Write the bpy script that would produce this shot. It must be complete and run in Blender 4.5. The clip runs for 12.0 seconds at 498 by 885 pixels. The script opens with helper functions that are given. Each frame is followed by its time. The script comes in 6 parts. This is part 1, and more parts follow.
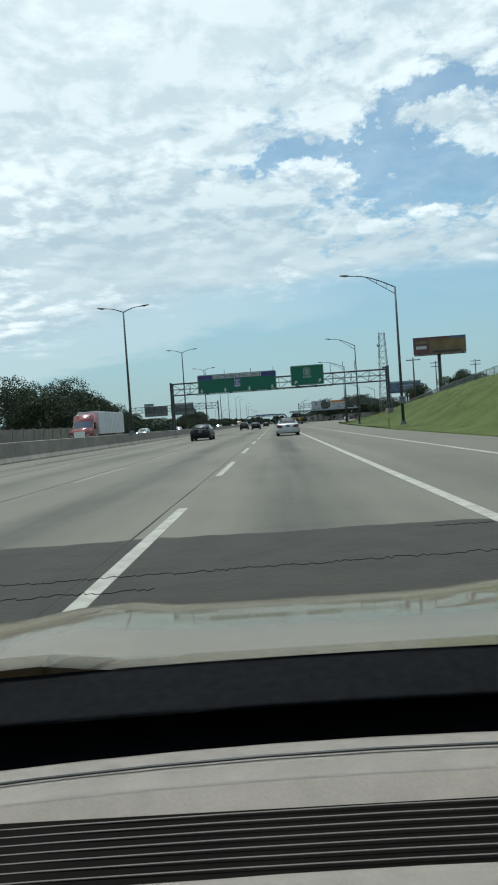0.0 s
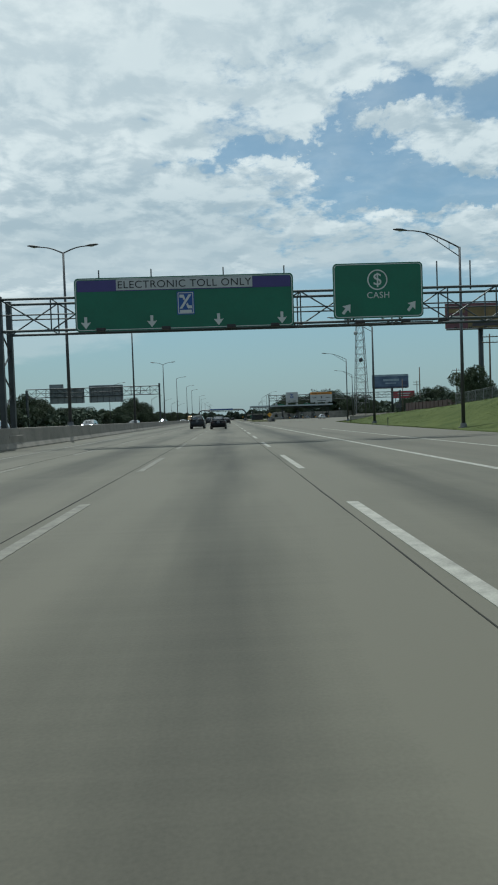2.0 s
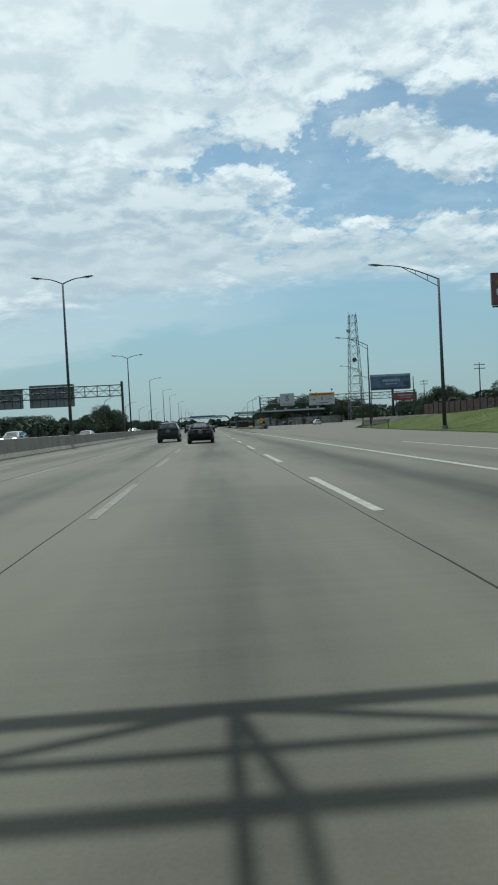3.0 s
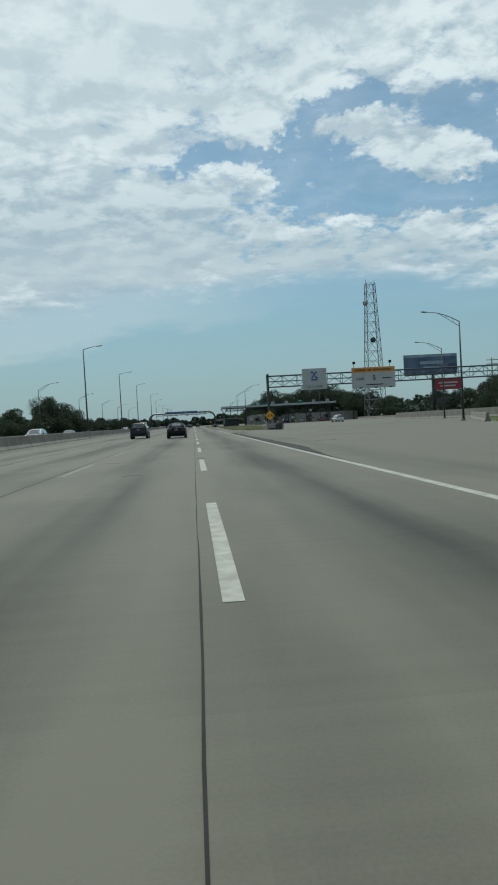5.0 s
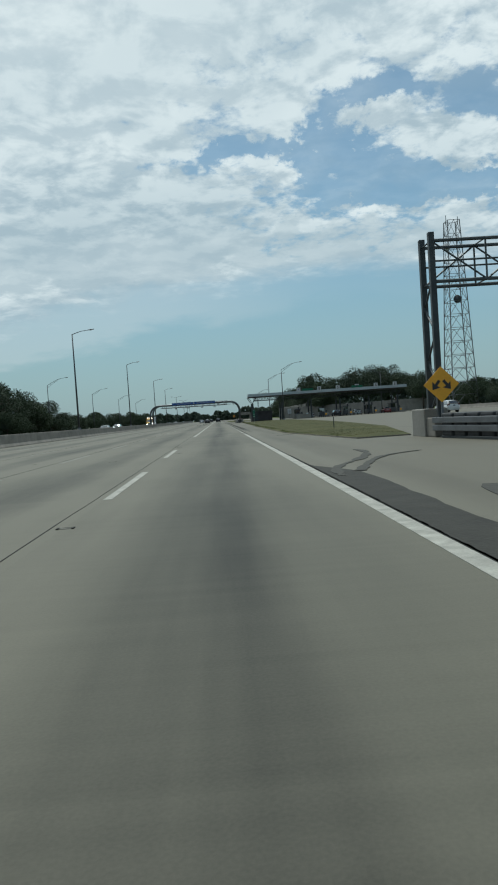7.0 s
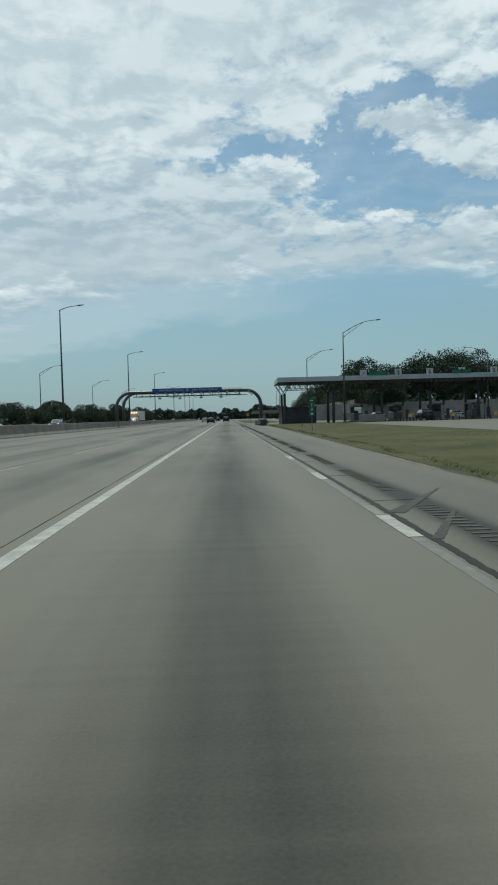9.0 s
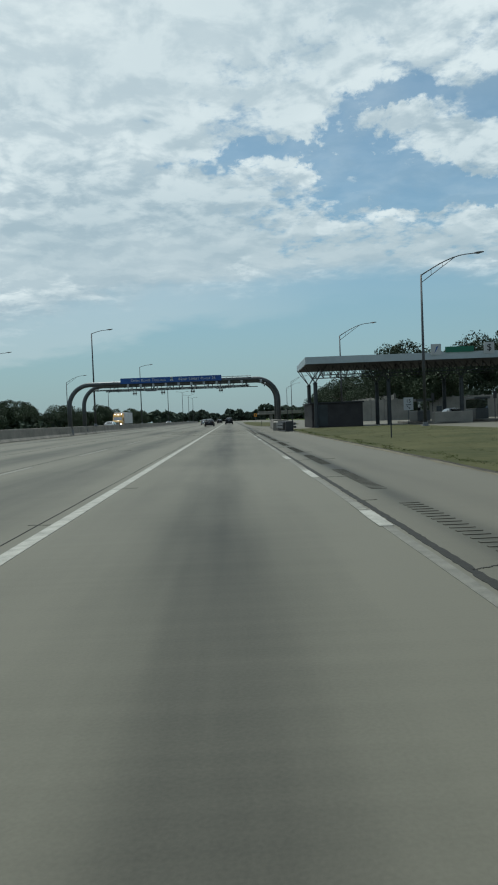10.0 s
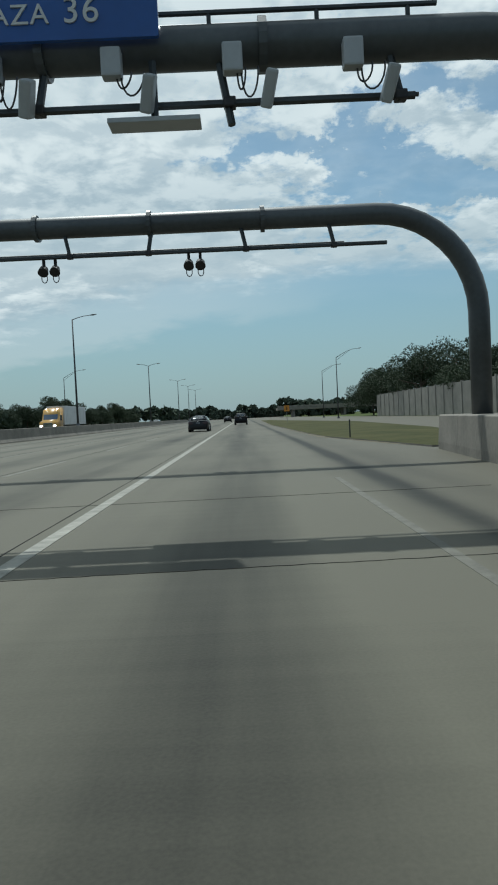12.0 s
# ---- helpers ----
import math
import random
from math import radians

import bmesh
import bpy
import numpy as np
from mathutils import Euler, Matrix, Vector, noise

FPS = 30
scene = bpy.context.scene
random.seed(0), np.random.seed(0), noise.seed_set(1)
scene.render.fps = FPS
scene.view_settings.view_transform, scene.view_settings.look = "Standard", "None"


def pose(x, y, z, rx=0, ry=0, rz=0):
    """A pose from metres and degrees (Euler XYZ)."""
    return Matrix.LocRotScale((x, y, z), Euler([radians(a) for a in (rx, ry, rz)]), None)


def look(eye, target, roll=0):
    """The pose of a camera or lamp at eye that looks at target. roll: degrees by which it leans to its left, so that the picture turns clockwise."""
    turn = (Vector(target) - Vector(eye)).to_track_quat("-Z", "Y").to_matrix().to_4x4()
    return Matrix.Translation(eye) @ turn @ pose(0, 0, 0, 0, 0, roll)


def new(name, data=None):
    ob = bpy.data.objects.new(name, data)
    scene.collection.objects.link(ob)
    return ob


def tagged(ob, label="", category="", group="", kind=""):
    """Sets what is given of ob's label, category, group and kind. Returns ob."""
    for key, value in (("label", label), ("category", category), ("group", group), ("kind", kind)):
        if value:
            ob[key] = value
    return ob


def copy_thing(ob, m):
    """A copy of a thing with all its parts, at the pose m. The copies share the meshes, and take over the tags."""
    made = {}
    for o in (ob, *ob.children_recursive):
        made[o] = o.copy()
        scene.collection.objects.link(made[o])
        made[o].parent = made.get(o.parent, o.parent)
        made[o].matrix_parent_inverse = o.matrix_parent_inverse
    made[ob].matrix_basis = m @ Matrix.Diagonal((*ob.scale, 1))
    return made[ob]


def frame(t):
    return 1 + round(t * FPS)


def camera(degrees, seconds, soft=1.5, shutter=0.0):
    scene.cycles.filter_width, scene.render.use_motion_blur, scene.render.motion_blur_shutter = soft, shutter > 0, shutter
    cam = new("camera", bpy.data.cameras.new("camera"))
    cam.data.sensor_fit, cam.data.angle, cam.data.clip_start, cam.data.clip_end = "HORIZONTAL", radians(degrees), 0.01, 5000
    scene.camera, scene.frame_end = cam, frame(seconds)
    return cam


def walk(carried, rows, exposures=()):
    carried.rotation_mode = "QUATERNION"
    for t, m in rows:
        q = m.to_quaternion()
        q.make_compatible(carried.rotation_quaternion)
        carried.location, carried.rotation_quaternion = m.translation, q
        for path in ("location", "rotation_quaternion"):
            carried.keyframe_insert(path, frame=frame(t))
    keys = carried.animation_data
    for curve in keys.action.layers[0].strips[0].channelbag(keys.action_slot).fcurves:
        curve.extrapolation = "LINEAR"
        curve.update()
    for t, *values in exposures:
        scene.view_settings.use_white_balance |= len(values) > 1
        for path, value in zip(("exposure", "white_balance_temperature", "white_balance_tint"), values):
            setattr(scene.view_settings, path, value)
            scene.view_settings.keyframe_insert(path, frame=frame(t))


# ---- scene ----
cam = camera(40.0, 12.0, soft=2.0)
PATH = [
    (0, (1.47, -0.00, 1.15), (1.057, 9.983, 0.883), -3.96),
    (0.5, (0.46, 14.32, 1.15), (0.178, 24.313, 0.855), -2.14),
    (1, (-0.29, 29.17, 1.15), (-0.475, 39.159, 0.763), -2.04),
    (1.5, (-1.22, 44.26, 1.15), (-1.080, 54.259, 0.839), -0.69),
    (2, (-1.55, 58.83, 1.15), (-1.246, 68.817, 0.793), -1.96),
    (2.5, (-1.68, 73.55, 1.15), (-1.197, 83.538, 0.877), -2.21),
    (3, (-1.99, 88.67, 1.15), (-1.416, 98.648, 0.887), -2.97),
    (3.5, (-1.92, 104.32, 1.15), (-1.259, 114.294, 0.844), -2.63),
    (3.7, (-1.56, 110.77, 1.15), (-0.854, 120.736, 0.860), -2.67),
    (5.3, (0.28, 163.59, 1.15), (1.069, 173.559, 0.846), -3.19),
    (5.5, (0.65, 170.11, 1.15), (1.301, 180.080, 0.823), -3.77),
    (6, (1.21, 186.25, 1.15), (1.779, 196.231, 0.839), -3.13),
    (6.5, (1.60, 202.40, 1.15), (2.073, 212.383, 0.833), -4.00),
    (7, (1.89, 218.72, 1.15), (2.314, 228.702, 0.784), -3.84),
    (7.2, (1.85, 225.49, 1.15), (2.288, 235.479, 0.825), -2.46),
    (8.8, (1.98, 281.32, 1.15), (2.288, 291.309, 0.773), -2.37),
    (9, (1.98, 288.29, 1.15), (2.295, 298.275, 0.783), -1.60),
    (9.5, (1.99, 305.60, 1.15), (2.293, 315.590, 0.754), -2.62),
    (10, (2.14, 322.89, 1.15), (2.398, 332.877, 0.805), -2.25),
    (10.5, (2.15, 340.05, 1.15), (2.351, 350.041, 0.696), -3.32),
    (11, (2.06, 357.16, 1.15), (2.228, 367.154, 0.718), -2.57),
    (11.5, (2.11, 374.51, 1.15), (2.091, 384.491, 0.610), -3.57),
    (12, (2.08, 391.98, 1.15), (2.154, 401.970, 0.770), -2.74),
]
walk(cam, [(t, look(eye, target, roll)) for t, eye, target, roll in PATH],
     exposures=[(0, -0.3, 5980, 1), (0.3, -0.42, 5980, 1), (0.6, -0.55, 5980, 1), (1.5, -0.62, 5980, 1), (2.6, -0.60, 5980, 1), (3.0, -0.45, 5980, 1), (3.4, -0.60, 5980, 1), (12, -0.62, 5980, 1)])

# ---------------------------------------------------------------- world and sun
SUN_EL, SUN_AZ = 64.0, -14.0          # azimuth from +y towards +x
sun_dir = Vector((math.sin(radians(SUN_AZ)) * math.cos(radians(SUN_EL)),
                  math.cos(radians(SUN_AZ)) * math.cos(radians(SUN_EL)), math.sin(radians(SUN_EL))))
sun_data = bpy.data.lights.new("sun", "SUN")
sun_data.energy, sun_data.angle, sun_data.color = 5.0, radians(0.6), (1.0, 0.96, 0.9)
sun = new("sun", sun_data)
sun.matrix_world = look(sun_dir * 100, (0, 0, 0))

world = bpy.data.worlds.new("sky")
scene.world = world
world.use_nodes = True
wn, wl = world.node_tree.nodes, world.node_tree.links
wn.clear()


def wnode(kind, **values):
    n = wn.new(kind)
    for k, v in values.items():
        n.inputs[k].default_value = v
    return n


def wmath(op, a, b=None, c=None, clamp=False):
    n = wn.new("ShaderNodeMath")
    n.operation, n.use_clamp = op, clamp
    for i, v in enumerate((a, b, c)):
        if v is None:
            continue
        if isinstance(v, (int, float)):
            n.inputs[i].default_value = v
        else:
            wl.new(v, n.inputs[i])
    return n.outputs[0]


def wmix(fac, a, b):
    n = wn.new("ShaderNodeMix")
    n.data_type = "RGBA"
    for i, v in ((0, fac), (6, a), (7, b)):
        if isinstance(v, (tuple, float)):
            n.inputs[i].default_value = v
        else:
            wl.new(v, n.inputs[i])
    return n.outputs[2]


def wsmooth(v, lo, hi):
    n = wn.new("ShaderNodeMapRange")
    n.interpolation_type = "SMOOTHSTEP"
    wl.new(v, n.inputs[0])
    n.inputs[1].default_value, n.inputs[2].default_value = lo, hi
    return n.outputs[0]


def wnoise(vec, scale, detail, rough, distort=0.0):
    n = wnode("ShaderNodeTexNoise", Scale=scale, Detail=detail, Roughness=rough, Distortion=distort)
    wl.new(vec, n.inputs["Vector"])
    return n.outputs["Fac"]


def wellipse(vec, u, v, ru, rv, tilt=0.0):
    """1 in the middle of an ellipse of the forward sky, falling to 0 at its rim."""
    m = wn.new("ShaderNodeMapping")
    m.vector_type = "TEXTURE"
    m.inputs["Location"].default_value = (u, v, 0)
    m.inputs["Rotation"].default_value = (0, 0, radians(tilt))
    m.inputs["Scale"].default_value = (ru, rv, 1)
    g = wn.new("ShaderNodeTexGradient")
    g.gradient_type = "SPHERICAL"
    wl.new(vec, m.inputs[0]), wl.new(m.outputs[0], g.inputs[0])
    return g.outputs["Fac"]


def wsum(values):
    total = values[0]
    for v in values[1:]:
        total = wmath("ADD", total, v)
    return total


sky = wn.new("ShaderNodeTexSky")
sky.sky_type, sky.sun_disc = "NISHITA", False
sky.sun_elevation, sky.sun_rotation = radians(SUN_EL), radians(SUN_AZ)
sky.air_density, sky.dust_density, sky.ozone_density = 1.0, 1.0, 1.0
coord = wn.new("ShaderNodeTexCoord").outputs["Generated"]
sep = wn.new("ShaderNodeSeparateXYZ")
wl.new(coord, sep.inputs[0])
dx, dy, dz = sep.outputs
lift = wmath("ADD", wmath("MAXIMUM", dz, 0.0), 0.16)
px, py = wmath("DIVIDE", dx, lift), wmath("DIVIDE", dy, lift)
comb = wn.new("ShaderNodeCombineXYZ")
wl.new(px, comb.inputs[0]), wl.new(py, comb.inputs[1])
comb.inputs[2].default_value = 3.7
deck = comb.outputs[0]
# slopes to the side and upwards of the sky ahead
ahead = wmath("MAXIMUM", dy, 0.15)
su, sv = wmath("DIVIDE", dx, ahead), wmath("DIVIDE", dz, ahead)
flat = wn.new("ShaderNodeCombineXYZ")
wl.new(su, flat.inputs[0]), wl.new(sv, flat.inputs[1])
big = wnoise(deck, 2.0, 5, 0.55, 0.3)
mid = wnoise(deck, 6.0, 9, 0.55, 0.25)
drop = wn.new("ShaderNodeVectorMath")
drop.inputs[1].default_value = (0.010, 0.060, 0)
wl.new(deck, drop.inputs[0])
below = wnoise(drop.outputs[0], 7.0, 7, 0.56, 0.3)
lump = wnoise(deck, 7.0, 7, 0.56, 0.3)
fine = wnoise(deck, 22.0, 8, 0.62, 0.2)
# the opening in the cloud deck, its arms, and the puffs that hang in it
push = wnode("ShaderNodeTexNoise", Scale=15.0, Detail=7.0, Roughness=0.64)
wl.new(flat.outputs[0], push.inputs["Vector"])
shake = wn.new("ShaderNodeVectorMath")
shake.operation = "MULTIPLY_ADD"
shake.inputs[1].default_value, shake.inputs[2].default_value = (0.20, 0.12, 0), (-0.10, -0.06, 0)
wl.new(push.outputs["Color"], shake.inputs[0])
place = wn.new("ShaderNodeVectorMath")
wl.new(flat.outputs[0], place.inputs[0]), wl.new(shake.outputs[0], place.inputs[1])
here = place.outputs[0]
blue = wsum([wellipse(here, *e) for e in ((0.262, 0.334, 0.185, 0.070, -3), (0.05, 0.378, 0.125, 0.020, 4), (0.245, 0.458, 0.120, 0.030, 4),
                                          (0.455, 0.448, 0.150, 0.052, 3), (0.175, 0.392, 0.095, 0.062, 0), (0.40, 0.322, 0.150, 0.036, 6),
                                          (0.485, 0.385, 0.055, 0.060, 0), (0.62, 0.46, 0.12, 0.06, 0))])
puff = wsum([wellipse(here, *e) for e in ((0.385, 0.392, 0.115, 0.050, -6), (0.128, 0.402, 0.050, 0.022, -8), (0.118, 0.357, 0.040, 0.016, 6),
                                          (0.238, 0.420, 0.085, 0.020, 6), (0.215, 0.385, 0.022, 0.010, 0), (0.135, 0.435, 0.045, 0.016, 0),
                                          (0.30, 0.295, 0.22, 0.014, 0))])
body = wmath("ADD", wmath("MULTIPLY", wmath("SUBTRACT", mid, 0.5), 1.7), wmath("MULTIPLY", wmath("SUBTRACT", fine, 0.5), 1.3))
body = wmath("ADD", wmath("ADD", body, 0.36), wmath("MULTIPLY_ADD", blue, -0.85, wmath("MULTIPLY", puff, 0.60)))
# away from the opening the deck is shut
shut = wmath("SUBTRACT", 1.0, wsmooth(wellipse(here, 0.33, 0.39, 0.62, 0.26), 0.05, 0.50))
body = wmath("MULTIPLY_ADD", shut, 0.62, body)
closed = wsmooth(body, -0.20, 0.46)
# the clear part is faintly milky
closed = wmath("MAXIMUM", closed, wmath("MULTIPLY_ADD", wsmooth(lump, 0.38, 0.68), 0.17, 0.12))
cover = wmath("ADD", wmath("MULTIPLY", big, 0.55), wmath("MULTIPLY", mid, 0.45))
# the deck thins out to broken cloud away from the sun
thin = wmath("MULTIPLY", wsmooth(dy, 0.35, -0.25), 0.17)
cover = wsmooth(wmath("SUBTRACT", cover, thin), 0.27, 0.42)
front = wsmooth(dy, 0.15, 0.45)
cover = wmath("ADD", wmath("MULTIPLY", closed, front), wmath("MULTIPLY", cover, wmath("SUBTRACT", 1.0, front)))
# the deck ends in a flat arc above the horizon
bow = wmath("SUBTRACT", su, 0.25)
edge = wmath("ADD", wmath("MULTIPLY", wmath("MULTIPLY", bow, bow), 0.2), sv)
edge = wmath("ADD", edge, wmath("MULTIPLY", wmath("SUBTRACT", big, 0.5), 0.07))
rough_edge = wmath("ADD", edge, wmath("MULTIPLY", wmath("SUBTRACT", mid, 0.5), 0.05))
above = wsmooth(rough_edge, 0.186, 0.235)
cloud = wmath("MULTIPLY", cover, above, clamp=True)
shade = wmath("ADD", wmath("MULTIPLY", mid, 0.76), wmath("MULTIPLY", fine, 0.24))
# puffs are lit from above and shaded underneath
shade = wmath("ADD", shade, wmath("MULTIPLY", wmath("SUBTRACT", below, lump), 1.45))
shade = wsmooth(shade, 0.29, 0.70)
white = wmix(shade, (5.2, 6.5, 7.5, 1), (12.1, 12.5, 12.5, 1))
# the deck glows where the sun stands behind it
high = wmath("MULTIPLY", wsmooth(dz, 0.24, 0.46), wsmooth(dx, 0.50, -0.05))
white = wmix(wmath("MULTIPLY", high, 0.52), white, (11.5, 11.9, 11.9, 1))
# cloud bases seen edge-on low down are greyer
low = wmath("ADD", wellipse(here, 0.20, 0.245, 0.36, 0.065), wellipse(here, -0.20, 0.255, 0.36, 0.12))
bases = wmath("MULTIPLY", wsmooth(dz, 0.36, 0.22), wmath("MAXIMUM", wsmooth(big, 0.60, 0.40), wsmooth(wmath("MULTIPLY_ADD", wmath("SUBTRACT", lump, 0.5), 1.6, low), 0.15, 0.65)))
white = wmix(wmath("MULTIPLY", bases, 0.82), white, (6.2, 7.4, 8.1, 1))
# broad soft shading of the deck
white_far = wmix(wsmooth(big, 0.40, 0.62), (7.6, 8.6, 9.2, 1), (11.8, 12.1, 12.1, 1))
white = wmix(0.30, white, white_far)
# thin veil low over the horizon
veil = wmath("MULTIPLY", wsmooth(dz, 0.30, 0.0), 0.75)
clear = wn.new("ShaderNodeVectorMath")
clear.operation = "MULTIPLY"
wl.new(sky.outputs[0], clear.inputs[0])
clear.inputs[1].default_value = (1.12, 1.33, 1.25)
base_sky = wmix(veil, clear.outputs[0], (4.35, 5.75, 6.5, 1))
# a sheet of thin cloud hangs below the deck
wisp = wmath("MULTIPLY", wmath("MULTIPLY", wsmooth(edge, 0.150, 0.172), wsmooth(edge, 0.235, 0.20)), wmath("MULTIPLY_ADD", wsmooth(su, 0.22, -0.12), 0.34, 0.05))
base_sky = wmix(wisp, base_sky, (9.4, 9.9, 10.0, 1))
back = wnode("ShaderNodeBackground", Strength=0.1)
wl.new(wmix(cloud, base_sky, white), back.inputs[0])
wl.new(back.outputs[0], wn.new("ShaderNodeOutputWorld").inputs[0])


# ---------------------------------------------------------------- materials
def mat(name, color, rough=0.6, metal=0.0, scale=3.0, vary=0.25, bump=0.0, second=None, spec=0.5, coat=0.0, glow=None, stretch=None, random_hue=0.0):
    """A principled surface whose colour varies at two scales, with optional fine relief."""
    m = bpy.data.materials.new(name)
    m.use_nodes = True
    n, l = m.node_tree.nodes, m.node_tree.links
    p = n["Principled BSDF"]
    p.inputs["Roughness"].default_value, p.inputs["Metallic"].default_value = rough, metal
    p.inputs["Specular IOR Level"].default_value = spec
    p.inputs["Coat Weight"].default_value = coat
    geo = n.new("ShaderNodeNewGeometry")
    vec = geo.outputs["Position"]
    if stretch:
        mp = n.new("ShaderNodeMapping")
        mp.inputs["Scale"].default_value = stretch
        l.new(vec, mp.inputs[0])
        vec = mp.outputs[0]
    t1, t2 = n.new("ShaderNodeTexNoise"), n.new("ShaderNodeTexNoise")
    t1.inputs["Scale"].default_value, t1.inputs["Detail"].default_value = scale, 5
    t2.inputs["Scale"].default_value, t2.inputs["Detail"].default_value = scale * 11, 4
    l.new(vec, t1.inputs["Vector"]), l.new(vec, t2.inputs["Vector"])
    add = n.new("ShaderNodeMath")
    add.operation = "MULTIPLY_ADD"
    add.inputs[1].default_value = 0.45
    l.new(t2.outputs["Fac"], add.inputs[0]), l.new(t1.outputs["Fac"], add.inputs[2])
    rng = n.new("ShaderNodeMapRange")
    rng.inputs[1].default_value, rng.inputs[2].default_value = 0.45, 1.0
    l.new(add.outputs[0], rng.inputs[0])
    fac = rng.outputs[0]
    if random_hue:
        info = n.new("ShaderNodeObjectInfo")
        a2 = n.new("ShaderNodeMath")
        a2.operation = "MULTIPLY_ADD"
        a2.inputs[1].default_value = random_hue
        l.new(info.outputs["Random"], a2.inputs[0]), l.new(fac, a2.inputs[2])
        fac = a2.outputs[0]
    mix = n.new("ShaderNodeMix")
    mix.data_type = "RGBA"
    lo = tuple(c * (1 - vary) for c in color)
    hi = second or tuple(min(1.0, c * (1 + vary)) for c in color)
    mix.inputs[6].default_value, mix.inputs[7].default_value = (*lo, 1), (*hi, 1)
    l.new(fac, mix.inputs[0])
    l.new(mix.outputs[2], p.inputs["Base Color"])
    if bump:
        b = n.new("ShaderNodeBump")
        b.inputs["Strength"].default_value, b.inputs["Distance"].default_value = min(1.0, bump), 0.02
        l.new(add.outputs[0], b.inputs["Height"]), l.new(b.outputs[0], p.inputs["Normal"])
    if glow:
        p.inputs["Emission Color"].default_value, p.inputs["Emission Strength"].default_value = (*color, 1), glow
    return m


def road_material():
    """Worn concrete: oil darkening along the lane middles, tyre polish, blotches, fine aggregate."""
    m = bpy.data.materials.new("worn_concrete")
    m.use_nodes = True
    n, l = m.node_tree.nodes, m.node_tree.links
    p = n["Principled BSDF"]
    p.inputs["Roughness"].default_value = 0.70
    p.inputs["Specular IOR Level"].default_value = 0.22
    geo = n.new("ShaderNodeNewGeometry")
    s = n.new("ShaderNodeSeparateXYZ")
    l.new(geo.outputs["Position"], s.inputs[0])

    def mth(op, a, b=None, c=None):
        k = n.new("ShaderNodeMath")
        k.operation = op
        for i, v in enumerate((a, b, c)):
            if v is None:
                continue
            if isinstance(v, (int, float)):
                k.inputs[i].default_value = v
            else:
                l.new(v, k.inputs[i])
        return k.outputs[0]

    def tex(scale, stretch, detail=5):
        mp = n.new("ShaderNodeMapping")
        mp.inputs["Scale"].default_value = stretch
        l.new(geo.outputs["Position"], mp.inputs[0])
        t = n.new("ShaderNodeTexNoise")
        t.inputs["Scale"].default_value, t.inputs["Detail"].default_value = scale, detail
        l.new(mp.outputs[0], t.inputs["Vector"])
        return t.outputs["Fac"]

    lane = mth("COSINE", mth("MULTIPLY", mth("SUBTRACT", s.outputs[0], 1.83), 2 * math.pi / 3.66))
    inside = n.new("ShaderNodeMapRange")
    inside.inputs[1].default_value, inside.inputs[2].default_value = 6.6, 4.4
    l.new(s.outputs[0], inside.inputs[0])
    left = n.new("ShaderNodeMapRange")
    left.inputs[1].default_value, left.inputs[2].default_value, left.inputs[3].default_value = -1.2, 0.4, 0.85
    l.new(s.outputs[0], left.inputs[0])
    streak = tex(1.1, (1, 0.045, 1))
    blotch = tex(0.16, (1, 0.5, 1), 6)
    grain = tex(55, (1, 1, 1), 3)
    slab = tex(0.9, (1, 0.35, 1), 6)
    oil = mth("MULTIPLY", mth("MULTIPLY", mth("MULTIPLY_ADD", lane, 0.5, 0.5), mth("MULTIPLY", inside.outputs[0], left.outputs[0])), mth("MULTIPLY_ADD", streak, 1.1, 0.2))
    tine = tex(7.0, (0.04, 1, 1), 4)
    dark = mth("ADD", mth("MULTIPLY", mth("SUBTRACT", tine, 0.5), 0.22), mth("MULTIPLY", oil, 0.72))
    dark = mth("ADD", dark, mth("MULTIPLY", mth("SUBTRACT", blotch, 0.5), 0.75))
    dark = mth("ADD", dark, mth("MULTIPLY", mth("SUBTRACT", streak, 0.5), 0.72))
    dark = mth("ADD", dark, mth("MULTIPLY", mth("SUBTRACT", slab, 0.5), 0.50))
    dark = mth("ADD", dark, mth("MULTIPLY", mth("SUBTRACT", grain, 0.5), 0.30))
    # pale wheel tracks on either side of the lane's middle
    track = mth("COSINE", mth("MULTIPLY", mth("SUBTRACT", s.outputs[0], 1.83), 4 * math.pi / 3.66))
    dark = mth("ADD", dark, mth("MULTIPLY", mth("MULTIPLY_ADD", track, 0.5, -0.1), mth("MULTIPLY", streak, 0.30)))
    # each cast slab has weathered to a tone of its own
    cell = n.new("ShaderNodeCombineXYZ")
    l.new(mth("FLOOR", mth("DIVIDE", s.outputs[0], 3.66)), cell.inputs[0]), l.new(mth("FLOOR", mth("DIVIDE", s.outputs[1], 9.2)), cell.inputs[1])
    tone = n.new("ShaderNodeTexWhiteNoise")
    l.new(cell.outputs[0], tone.inputs["Vector"])
    dark = mth("ADD", dark, mth("MULTIPLY", mth("SUBTRACT", tone.outputs["Value"], 0.5), 0.13))
    # a grimy drain line along the shoulder
    gx = mth("DIVIDE", mth("SUBTRACT", s.outputs[0], 4.40), 0.27)
    grime = mth("MULTIPLY", mth("POWER", 2.718, mth("MULTIPLY", mth("MULTIPLY", gx, gx), -1.0)), mth("MULTIPLY_ADD", streak, 1.2, 0.35))
    beside = n.new("ShaderNodeMapRange")
    beside.inputs[1].default_value, beside.inputs[2].default_value = 268, 290
    l.new(s.outputs[1], beside.inputs[0])
    dark = mth("ADD", dark, mth("MULTIPLY", mth("MULTIPLY", grime, beside.outputs[0]), 0.88))
    mix = n.new("ShaderNodeMix")
    mix.data_type = "RGBA"
